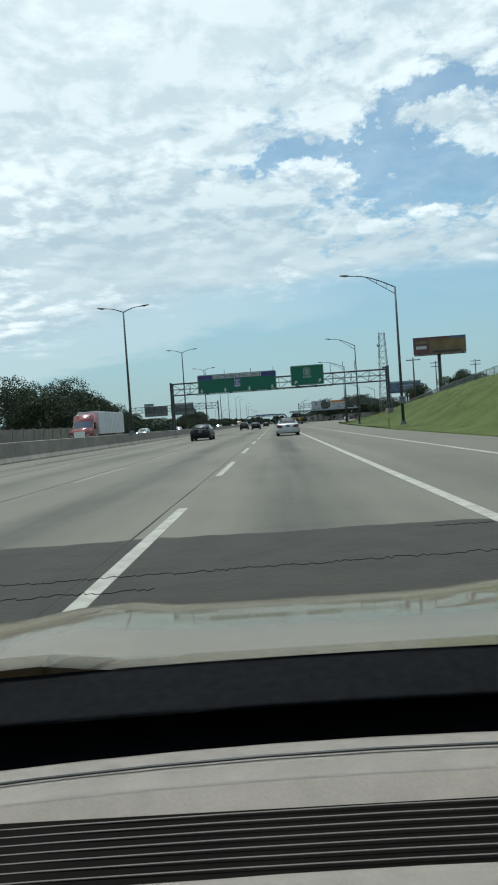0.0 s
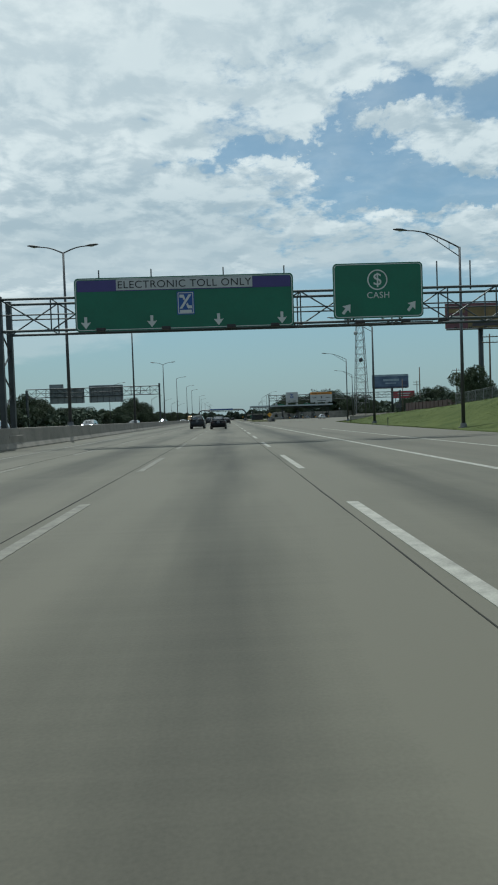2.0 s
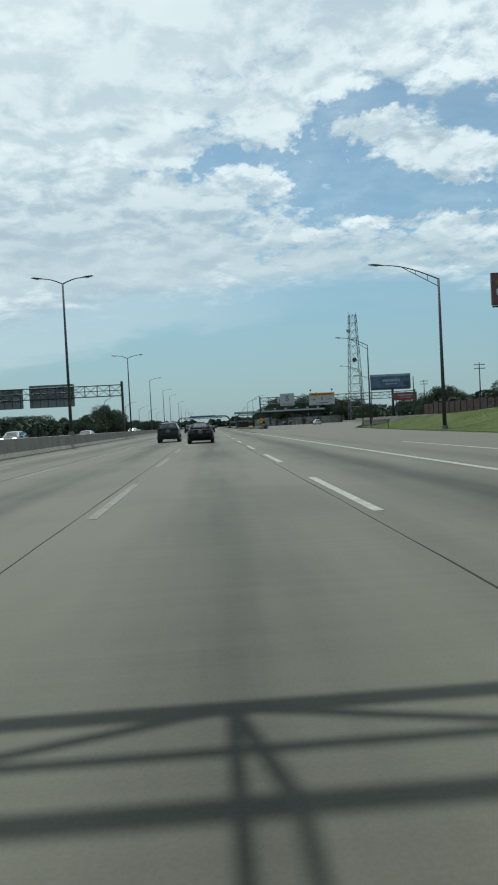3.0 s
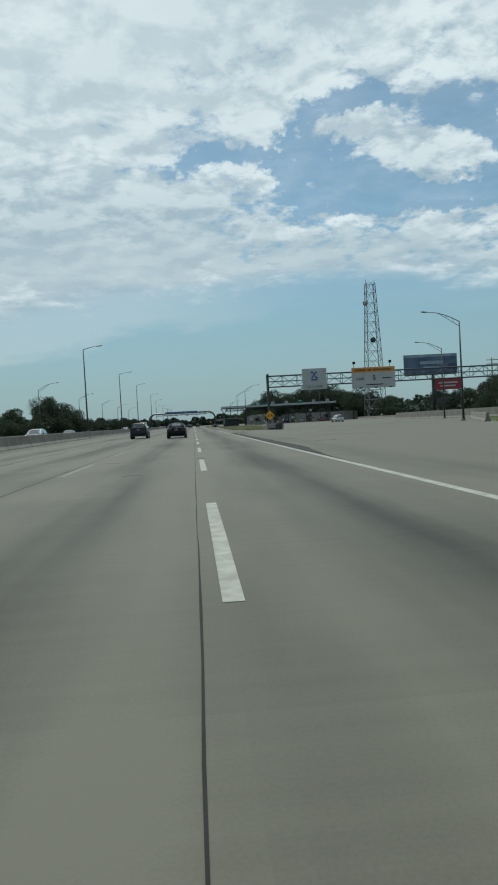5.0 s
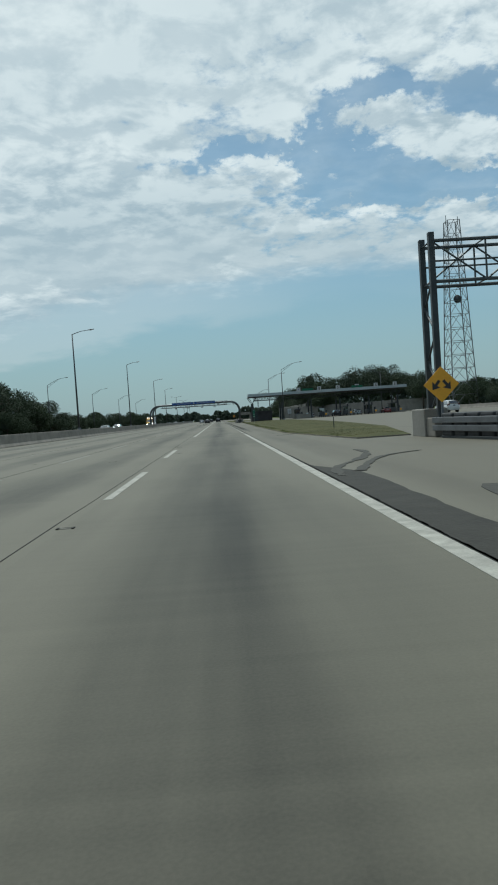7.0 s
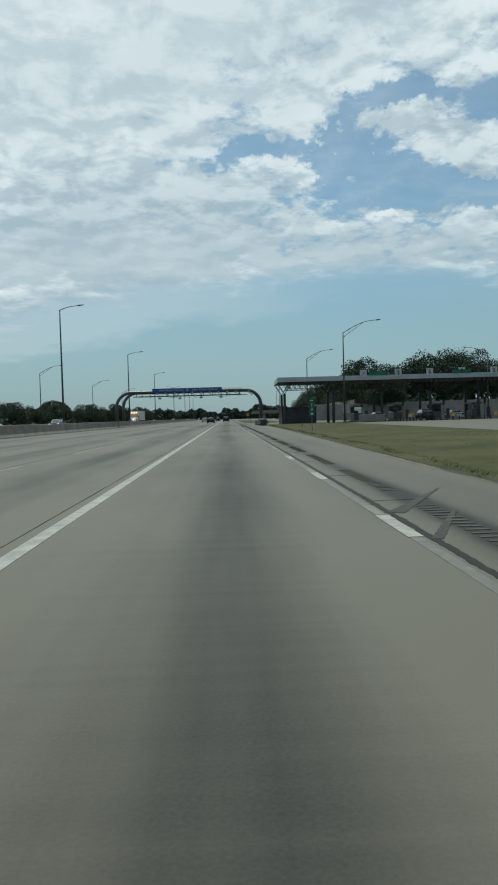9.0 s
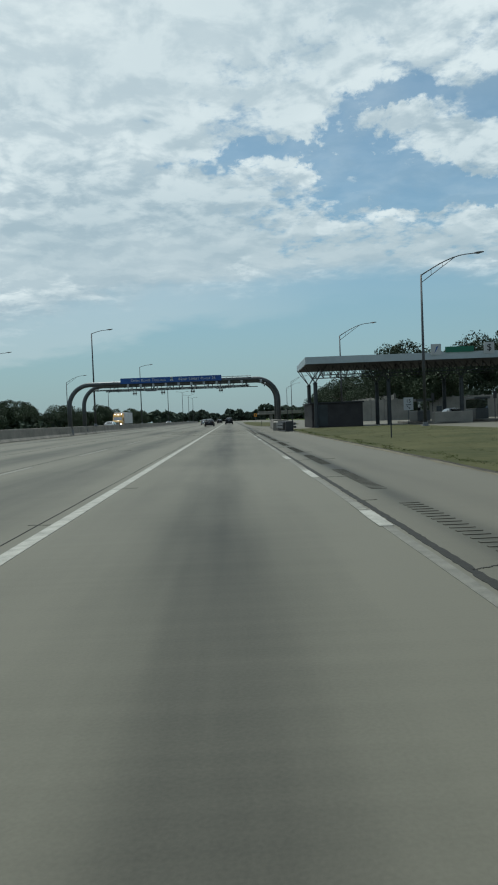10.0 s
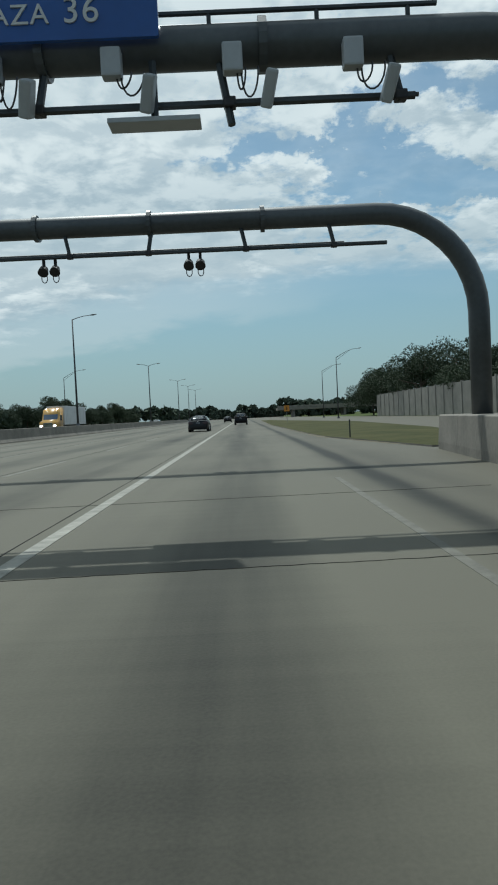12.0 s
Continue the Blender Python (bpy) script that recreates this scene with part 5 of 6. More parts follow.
# ---------------------------------------------------------------- lattice tower
def lattice_tower():
    t = thing("radio_tower", pose(64.4, 392, -0.05), "tall galvanised lattice radio tower with dishes", "radio tower")
    H, b0, b1 = 47.5, 3.3, 1.5
    def corner(k, z):
        w = b0 + (b1 - b0) * min(1, z / (H * .92))
        return (w * (-1, 1, 1, -1)[k], w * (-1, -1, 1, 1)[k], z)
    for k in range(4):
        bar(t, "leg", corner(k, 0), corner(k, H), 0.13, "steel")
    n = 14
    for i in range(n):
        z0, z1 = H * i / n, H * (i + 1) / n
        for k in range(4):
            a, b = k, (k + 1) % 4
            bar(t, "girt", corner(a, z1), corner(b, z1), 0.06, "steel")
            mid = tuple((p + q) / 2 for p, q in zip(corner(a, z1), corner(b, z1)))
            bar(t, "brace", corner(a, z0), mid, 0.06, "steel")
            bar(t, "brace", corner(b, z0), mid, 0.06, "steel")
    for x, z, r in ((-2.4, 40.5, 1.0), (-0.3, 27.5, 1.0)):
        bm = bmesh.new()
        prof = [(0.0, r), (0.15, r * .98), (0.35, r * .6), (0.42, 0.05)]
        loft(bm, [[(x + rr * math.cos(a), -2.1 + yy, z + rr * math.sin(a)) for a in [2 * math.pi * k / 20 for k in range(20)]] for yy, rr in prof])
        part("dish", bm, M["dish"] if z > 30 else M["darksteel"], t, smooth=True)
        bar(t, "dish_mount", (x, -1.8, z), (x * .7, -1.2, z), 0.08, "steel")
    for x, z in ((1.9, 36), (2.3, 31), (-2.4, 34), (1.6, 46.5), (-1.4, 46.8), (2.6, 20.5), (-2.6, 29)):
        bm = bmesh.new()
        rod(bm, (x, 0, z), (x, 0, z + 2.2), 0.09, seg=6)
        rod(bm, (x * .75, 0, z + .5), (x, 0, z + .5), 0.05, seg=6)
        part("antenna", bm, M["dish"], t)


lattice_tower()


# ---------------------------------------------------------------- billboards
def billboard(x0, x1, y, z0, z1, pole_x, label, paint):
    t = thing("billboard", pose(0, y, 0), label, "billboard")
    bm = bmesh.new()
    box(bm, (x0 + x1) / 2, 0, (z0 + z1) / 2, x1 - x0, 0.35, z1 - z0, 0.03)
    part("panel", bm, M[paint[0]], t)
    for i, (a, b, c, d, m) in enumerate(paint[1]):
        bm = bmesh.new()
        w, h = x1 - x0, z1 - z0
        box(bm, x0 + w * (a + b) / 2, -0.18 - 0.006 * (i % 3 + 1), z0 + h * (c + d) / 2, w * (b - a), 0.012, h * (d - c), 0.0)
        part("poster_patch", bm, M[m], t)
    gz = ground_z(pole_x, y)
    bm = bmesh.new()
    rod(bm, (pole_x, 0.6, gz - 0.2), (pole_x, 0.6, z0 + 1.5), 0.5, 0.45, 14)
    part("pole", bm, M["darksteel"], t, smooth=True)
    for z in (z0 - 0.12, z0 + 0.9):
        bar(t, "beam", (x0 + .3, 0.4, z), (x1 - .3, 0.4, z), 0.14, "darksteel")
    bm = bmesh.new()
    box(bm, (x0 + x1) / 2, -0.75, z0 - 0.3, x1 - x0 - .4, 1.0, 0.06, 0.01)
    part("catwalk", bm, M["darksteel"], t)
    for k in range(5):
        x = x0 + (x1 - x0) * (k + .5) / 5
        bm = bmesh.new()
        rod(bm, (x, -0.4, z0 - .3), (x, -1.6, z0 - .1), 0.04, seg=6)
        box(bm, x, -1.6, z0 - .02, 0.5, 0.3, 0.2, 0.03)
        part("flood_lamp", bm, M["blackplastic"], t)


billboard(39.4, 53.3, 185, 16.4, 21.0, 46.2, "large roadside billboard with a red and gold poster on one pole",
          ("bbgold", [(0.0, 0.3, 0.0, 1.0, "bbred"), (0.04, 0.26, 0.62, 0.78, "bbgold"), (0.05, 0.25, 0.32, 0.5, "letter"), (0.34, 0.96, 0.40, 0.72, "bbamber"), (0.36, 0.92, 0.08, 0.2, "bbdark"), (0.7, 1.0, 0.86, 1.0, "bbblue"), (0.3, 0.7, 0.86, 1.0, "bbred")]))
billboard(58.2, 73.2, 338, 11.6, 17.0, 66.5, "large billboard with a blue seascape poster on one pole",
          ("bbblue", [(0.30, 0.74, 0.50, 0.66, "bbpale"), (0.36, 0.66, 0.30, 0.38, "bbpale"), (0.0, 1.0, 0.86, 1.0, "bbpale"), (0.0, 1.0, 0.0, 0.10, "bbnavy"), (0.82, 0.97, 0.2, 0.5, "bbnavy")]))


def red_sign():
    t = thing("roadside_sign", pose(74.5, 345, -0.05), "red company sign over a small white one on posts", "sign")
    bm = bmesh.new()
    box(bm, -1.5, 0, 8.9, 9, 0.4, 3.0, 0.05)
    p = part("panel", bm, M["bbscarlet"], t)
    for z, w in ((9.35, 5.6), (8.45, 4.4)):
        bm = bmesh.new()
        box(bm, -1.5, -0.22, z, w, 0.04, 0.42)
        part("unreadable_line", bm, M["letter"], p)
    for x in (-5, 2):
        bar(t, "post", (x, 0, 0), (x, 0, 7.4), 0.18, "darksteel")
    bm = bmesh.new()
    box(bm, -1.5, 0, 3.4, 7, 0.3, 3.4, 0.05)
    part("lower_panel", bm, M["booth"], t)


red_sign()


# ---------------------------------------------------------------- utility poles and fence
def utility_pole(x, y, h, arms):
    z = ground_z(x, y)
    t = thing("utility_pole", pose(x, y, z - 0.1), "weathered wooden utility pole", "utility pole", "utility poles beyond the bank")
    bm = bmesh.new()
    rod(bm, (0, 0, 0), (0, 0, h), 0.18, 0.11, 10)
    part("pole", bm, M["wood"], t, smooth=True)
    for k in range(arms):
        bm = bmesh.new()
        box(bm, 0, -0.12, h - 0.5 - k * 0.9, 2.6, 0.12, 0.14, 0.01)
        a = part("crossarm", bm, M["wood"], t)
        for xx in (-1.15, -.5, .5, 1.15):
            bm = bmesh.new()
            rod(bm, (xx, -0.12, h - 0.43 - k * .9), (xx, -0.12, h - 0.2 - k * .9), 0.05, 0.03, 6)
            part("insulator", bm, M["dish"], a)


for x, y, h, arms in ((41, 168, 12.2, 2), (54, 180, 13, 2), (46, 226, 12, 0), (62, 246, 13, 2), (51, 262, 11.5, 0), (66, 300, 12.5, 2), (27.5, 128, 9.5, 1)):
    utility_pole(x, y, h, arms)


def chain_fence():
    t = thing("chain_link_fence", Matrix.Identity(4), "galvanised chain-link fence along the top of the bank", "fence")
    line = lambda y: right_edge(y) + 13.5
    y, last = 40.0, None
    while y < 150:
        x, z = line(y), ground_z(line(y), y)
        bar(t, "post", (x, y, z - 0.1), (x, y, z + 1.9), 0.04, "fence")
        if last:
            for h in (1.85, 0.12):
                bar(t, "rail", (last[0], last[1], last[2] + h), (x, y, z + h), 0.022, "fence")
            bm = bmesh.new()
            n = 14
            for i in range(n):
                f0, f1 = i / n, (i + 1.6) / n
                p0 = [last[j] + (((x, y, z)[j]) - last[j]) * f0 for j in range(3)]
                p1 = [last[j] + (((x, y, z)[j]) - last[j]) * min(1, f1) for j in range(3)]
                rod(bm, (p0[0], p0[1], p0[2] + .12), (p1[0], p1[1], p1[2] + 1.85), 0.008, seg=3)
                rod(bm, (p0[0], p0[1], p0[2] + 1.85), (p1[0], p1[1], p1[2] + .12), 0.008, seg=3)
            part("mesh", bm, M["fence"], t)
        last = (x, y, z)
        y += 3.0


chain_fence()


def marker_post(x, y, label):
    bm = bmesh.new()
    box(bm, 0, 0, 0.42, 0.055, 0.025, 0.84, 0.006)
    ob = new("marker_post", finish("marker_post", bm, M["darksteel"]))
    ob.matrix_world = pose(x, y, max(0.0, ground_z(x, y)) - 0.02)
    tagged(ob, label, "marker post", "marker posts on the grass")


for x, y in ((11.6, 62), (12.4, 118), (16.4, 158), (9.2, 262), (9.0, 352), (6.6, 421)):
    marker_post(x, y, "thin grey marker post standing in the grass")


def orange_sign():
    t = thing("work_sign", pose(8.1, 485, 0.05), "small orange sign on a thin post in the grass strip", "road sign")
    bm = bmesh.new()
    box(bm, 0, 0.04, 1.15, 0.06, 0.05, 2.3, 0.01)
    part("post", bm, M["steel"], t)
    bm = bmesh.new()
    prism(bm, rounded(-.36, .36, 1.55, 2.35, 0.05), 1, -0.02, 0.01)
    plate = part("plate", bm, M["orange"], t)
    bm = bmesh.new()
    box(bm, 0, -0.024, 1.95, 0.2, 0.006, 0.45)
    part("bar", bm, M["brownink"], plate)


orange_sign()


def distance_marker():
    t = thing("distance_marker", pose(8.1, 337.3, 0.04), "narrow green distance marker on a steel post in the grass", "sign")
    bm = bmesh.new()
    box(bm, 0, 0.03, 1.18, 0.045, 0.04, 2.36)
    part("post", bm, M["steel"], t)
    bm = bmesh.new()
    box(bm, 0, -0.01, 1.72, 0.38, 0.02, 1.32, 0.008)
    b = part("board", bm, M["green"], t, "green board with pale digits")
    for text, z in (("1", 1.86), ("9", 1.55)):
        lettering(text, b, 0, -0.026, z, 0.3, M["letter"])
    for z, w in ((2.2, .24), (1.24, .18)):
        bm = bmesh.new()
        box(bm, 0, -0.024, z, w, 0.006, 0.05 if z > 2 else 0.12)
        part("bar", bm, M["letter"], b)


distance_marker()


def overpass():
    t = thing("overpass", pose(0, 690, 0), "far concrete road bridge over the motorway", "bridge")
    bm = bmesh.new()
    box(bm, 62, 0, 3.6, 90, 12, 1.0, 0.1)
    part("deck", bm, M["barrier"], t)
    bm = bmesh.new()
    box(bm, 62, -5.9, 4.5, 90, 0.3, 0.8, 0.05)
    part("parapet", bm, M["barrier"], t)
    for x in (24, 46, 70, 96):
        bm = bmesh.new()
        box(bm, x, 0, 1.5, 1.2, 9, 3.2, 0.1)
        part("pier", bm, M["barrier"], t)


overpass()


# ---------------------------------------------------------------- trees
def leaf_cloud(seed, blobs, count, size):
    """Many small leaf clumps round a set of lobes, with an uneven outline and gaps."""
    r = np.random.RandomState(seed)
    vs, fs = [], []
    weights = np.array([b[3] ** 2 for b in blobs])
    which = r.choice(len(blobs), count, p=weights / weights.sum())
    for k in which:
        bx, by, bz, br = blobs[k]
        d = r.normal(size=3)
        d /= np.linalg.norm(d)
        rad = br * (0.55 + 0.5 * r.rand() ** 0.6) * (1 + 0.28 * noise.noise(Vector(d * 2.3) + Vector((k, seed, 0))))
        p = np.array([bx, by, bz]) + d * rad * np.array([1, 1, 0.85])
        a, b = r.normal(size=3), r.normal(size=3)
        a /= np.linalg.norm(a)
        b -= a * (a @ b)
        b /= np.linalg.norm(b)
        s = size * (0.6 + 0.9 * r.rand())
        i = len(vs)
        vs += [tuple(p - a * s - b * s * .35), tuple(p + a * s * .2 - b * s * .8), tuple(p + a * s + b * s * .1), tuple(p - a * s * .1 + b * s * .7)]
        fs.append((i, i + 1, i + 2, i + 3))
    return vs, fs


def make_tree(seed, h, w, material, label, count=15000, leaf=0.118):
    r = random.Random(seed)
    t = thing("tree", Matrix.Identity(4), label, "tree", "trees along the motorway")
    bm = bmesh.new()
    lean = (r.uniform(-.3, .3), r.uniform(-.3, .3))
    pipe(bm, [(lean[0] * s * s, lean[1] * s * s, h * .72 * s - 0.15 * (s == 0)) for s in (0, .2, .45, .7, 1)], [h * .030, h * .023, h * .018, h * .012, h * .005], 8)
    blobs = []
    for k in range(8):
        a, z = k * 2.4 + r.uniform(-.5, .5), h * r.uniform(.28, .62)
        reach, up = w * r.uniform(.32, .52), h * r.uniform(.08, .25)
        tip = (lean[0] + reach * math.cos(a), lean[1] + reach * math.sin(a), z + up)
        pipe(bm, [(lean[0] * .3, lean[1] * .3, z), (tip[0] * .55, tip[1] * .55, z + up * .45), tip], [h * .011, h * .007, h * .002], 6)
        blobs.append((*tip, w * r.uniform(.2, .34)))
    for k in range(5):
        blobs.append((lean[0] + r.uniform(-.2, .2) * w, lean[1] + r.uniform(-.2, .2) * w, h * r.uniform(.62, .86), w * r.uniform(.17, .3)))
    blobs.append((lean[0], lean[1], h * .9, w * .14))
    part("trunk", bm, M["bark"], t, "rough grey-brown trunk and limbs", True)
    vs, fs = leaf_cloud(seed, blobs, count, leaf)
    me = bpy.data.meshes.new("crown")
    me.from_pydata(vs, [], fs)
    me.materials.append(M[material])
    ob = new("crown", me)
    ob.parent = t
    return t


kinds = [make_tree(11, 10.5, 8.5, "leaf", "broad dark green leafy tree beside the motorway"),
         make_tree(12, 9.0, 7.0, "leaf2", "rounded mid-green leafy tree beside the motorway"),
         make_tree(13, 12.0, 9.5, "leaf", "tall dark green leafy tree with an open crown", 7500, 0.125),
         make_tree(14, 6.2, 6.5, "leaf", "low bushy dark green tree", 11000, 0.10),
         make_tree(15, 8.0, 8.5, "leaf2", "spreading green leafy tree", 14000, 0.11)]
rt = random.Random(77)
spots = []
y = 70.0
while y < 125:                     # taller trees beyond the oncoming lanes
    spots.append((median(y) - 23.5 - rt.uniform(0, 4), y, rt.choice((0, 1, 2, 4, 0)), rt.uniform(.8, 1.1)))
    y += rt.uniform(5, 11)
y = 128.0
while y < 640:                     # lower growth further on
    spots.append((median(y) - (26 if y < 250 else 21.5) - rt.uniform(0, 5), y, rt.choice((3, 4, 1, 3)), rt.uniform(.75, 1.05) * (.85 if y < 250 else .76)))
    y += rt.uniform(4.5, 8)
for y in np.arange(432, 560, 7.0):  # behind the noise wall
    spots.append((34 + rt.uniform(0, 5), y + rt.uniform(-3, 3), rt.choice((0, 1, 2, 4)), rt.uniform(.85, 1.15)))
for x in np.arange(35, 90, 5.5):    # behind the plaza
    spots.append((x + rt.uniform(-2, 2), 450 + rt.uniform(-6, 10), rt.choice((0, 1, 2)), rt.uniform(.95, 1.25)))
for k in range(26):                 # right of the plaza approach
    spots.append((62 + rt.uniform(0, 26), 235 + k * 7.5 + rt.uniform(-3, 3), rt.choice((0, 1, 4, 3)), rt.uniform(.6, .95)))
for x, y in ((33, 118), (37, 132), (41, 146), (35, 160), (48, 158), (40, 176), (52, 205)):
    spots.append((x, y, rt.choice((3, 3, 1)), rt.uniform(.55, .85)))
for x, y, k, s in ((-38, 131, 2, 1.0), (-39, 140, 0, .95), (-37.5, 150, 4, 1.0), (-40, 160, 0, .8)):
    spots.append((x, y, k, s))
for x, y, k, s in ((41, 452, 2, 1.15), (43.5, 456, 0, 1.2), (50, 455, 0, 1.4), (53.5, 450, 2, 1.25), (57.5, 454, 0, 1.4), (61, 458, 2, 1.2)):
    spots.append((x, y, k, s))
for x, y, k, s in ((-40, 352, 2, .95), (-42, 362, 0, 1.0), (-40, 373, 1, 1.0), (-41, 386, 4, .95)):
    spots.append((x, y, k, s))
used = set()
for x, y, k, s in spots:
    m = Matrix.Translation((x, y, ground_z(x, y))) @ pose(0, 0, 0, 0, 0, rt.uniform(0, 360)) @ Matrix.Diagonal((s, s, s * rt.uniform(.9, 1.1), 1))
    if k not in used:
        used.add(k)
        kinds[k].matrix_world = m
    else:
        c = copy_thing(kinds[k], Matrix.Identity(4))
        c.matrix_basis = m


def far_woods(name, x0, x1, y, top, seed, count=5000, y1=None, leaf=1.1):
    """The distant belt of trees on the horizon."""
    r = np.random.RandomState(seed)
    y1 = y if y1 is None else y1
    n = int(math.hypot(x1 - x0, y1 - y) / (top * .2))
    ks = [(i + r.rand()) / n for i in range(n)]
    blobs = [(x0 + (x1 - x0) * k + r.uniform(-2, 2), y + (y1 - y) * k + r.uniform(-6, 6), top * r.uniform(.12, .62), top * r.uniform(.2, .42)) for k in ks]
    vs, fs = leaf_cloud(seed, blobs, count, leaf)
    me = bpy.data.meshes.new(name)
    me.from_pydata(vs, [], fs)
    # leaf colour already paled for haze
    me.materials.append(M["hazeleaf"])
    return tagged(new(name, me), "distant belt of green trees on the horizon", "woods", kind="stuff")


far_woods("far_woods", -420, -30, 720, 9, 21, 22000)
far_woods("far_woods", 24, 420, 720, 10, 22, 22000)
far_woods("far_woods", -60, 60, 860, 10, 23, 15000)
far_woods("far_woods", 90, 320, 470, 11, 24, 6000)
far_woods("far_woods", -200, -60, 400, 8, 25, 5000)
far_woods("hedge_growth", -41, -41, 60, 5.2, 26, 14000, 300, 0.45)
far_woods("hedge_growth", -42, -40, 300, 5.0, 27, 14000, 660, 0.5)
far_woods("hedge_growth", 38, 80, 447, 7, 28, 5000, 449, 0.45)
far_woods("hedge_growth", 49, 42, 236, 5.4, 30, 9000, 128, 0.4)
far_woods("hedge_growth", 74, 70, 230, 5, 29, 8000, 400, 0.5)


# ---------------------------------------------------------------- vehicles
SEDAN = dict(
    body=[(-2.50, .62, .34, .66), (-2.45, .84, .25, .79), (-2.32, .95, .21, .86), (-1.95, .99, .19, .905), (-1.45, .97, .19, .925), (-.6, .95, .2, .925), (.3, .94, .2, .925),
          (1.0, .93, .2, .925), (1.5, .87, .22, .91), (2.0, .79, .25, .87), (2.34, .69, .28, .78), (2.47, .58, .36, .64)],
    cabin=[(-1.95, .985, .79), (-1.45, 1.21, .70), (-.95, 1.38, .59), (-.3, 1.44, .56), (.35, 1.42, .56), (.85, 1.19, .67), (1.35, .93, .79)],
    rear=((-1.88, 1.035, .70), (-.98, 1.385, .54)), front=((1.25, .985, .70), (.43, 1.395, .52)),
    side=[((-1.32, .99), (-.28, .98), (-.28, 1.355), (-.88, 1.325)), ((-.2, .98), (1.02, .965), (.36, 1.35), (-.2, 1.365))], axle=(-1.42, 1.33), lampz=.84)
SUV = dict(
    body=[(-2.28, .70, .46, .72), (-2.24, .98, .36, .84), (-2.12, 1.06, .31, .88), (-1.8, 1.07, .28, .905), (-1.3, 1.06, .25, .91), (-.5, 1.05, .24, .91), (.3, 1.03, .24, .91),
          (1.0, 1.02, .24, .91), (1.45, .98, .26, .89), (1.9, .90, .28, .86), (2.2, .78, .3, .78), (2.3, .64, .38, .64)],
    cabin=[(-2.2, 1.08, .79), (-2.0, 1.36, .74), (-1.8, 1.58, .66), (-.8, 1.67, .64), (.25, 1.64, .63), (.75, 1.36, .71), (1.2, 1.05, .80)],
    rear=((-2.18, 1.12, .735), (-1.83, 1.565, .62)), front=((1.1, 1.10, .70), (.32, 1.60, .56)),
    side=[((-1.85, 1.12), (-1.05, 1.11), (-1.05, 1.56), (-1.6, 1.54)), ((-.98, 1.11), (-.1, 1.10), (-.1, 1.58), (-.98, 1.57)), ((-.03, 1.10), (.9, 1.09), (.3, 1.56), (-.03, 1.58))], axle=(-1.32, 1.32), lampz=.98)


def ring(y, zt, zb, hw):
    half = [(0, zb), (hw * .8, zb), (hw * .955, zb + .10), (hw, zb + (zt - zb) * .45), (hw * .985, zb + (zt - zb) * .72), (hw * .94, zt - .05), (hw * .86, zt), (hw * .5, zt + .018), (0, zt + .024)]
    return [(x, y, z) for x, z in half] + [(-x, y, z) for x, z in half[-2:0:-1]]


def wheel(root, x, y, r, side):
    bm = bmesh.new()
    prof = [(-.09, r * .62), (-.105, r * .8), (-.10, r * .94), (-.075, r), (.075, r), (.10, r * .94), (.105, r * .8), (.09, r * .62)]
    loft(bm, [[(x + px, y + rr * math.cos(a), r + rr * math.sin(a)) for a in [2 * math.pi * k / 22 for k in range(22)]] for px, rr in prof])
    w = part("wheel", bm, M["tyre"], root, "black rubber tyre", True)
    bm = bmesh.new()
    rod(bm, (x + side * .05, y, r), (x + side * .098, y, r), r * .62, r * .58, 20)
    for k in range(6):
        a = k * math.pi / 3
        rod(bm, (x + side * .10, y + .05 * math.cos(a), r + .05 * math.sin(a)), (x + side * .10, y + r * .56 * math.cos(a), r + r * .56 * math.sin(a)), .035, .028, 5)
    part("rim", bm, M["rim"], w, "silver alloy rim")


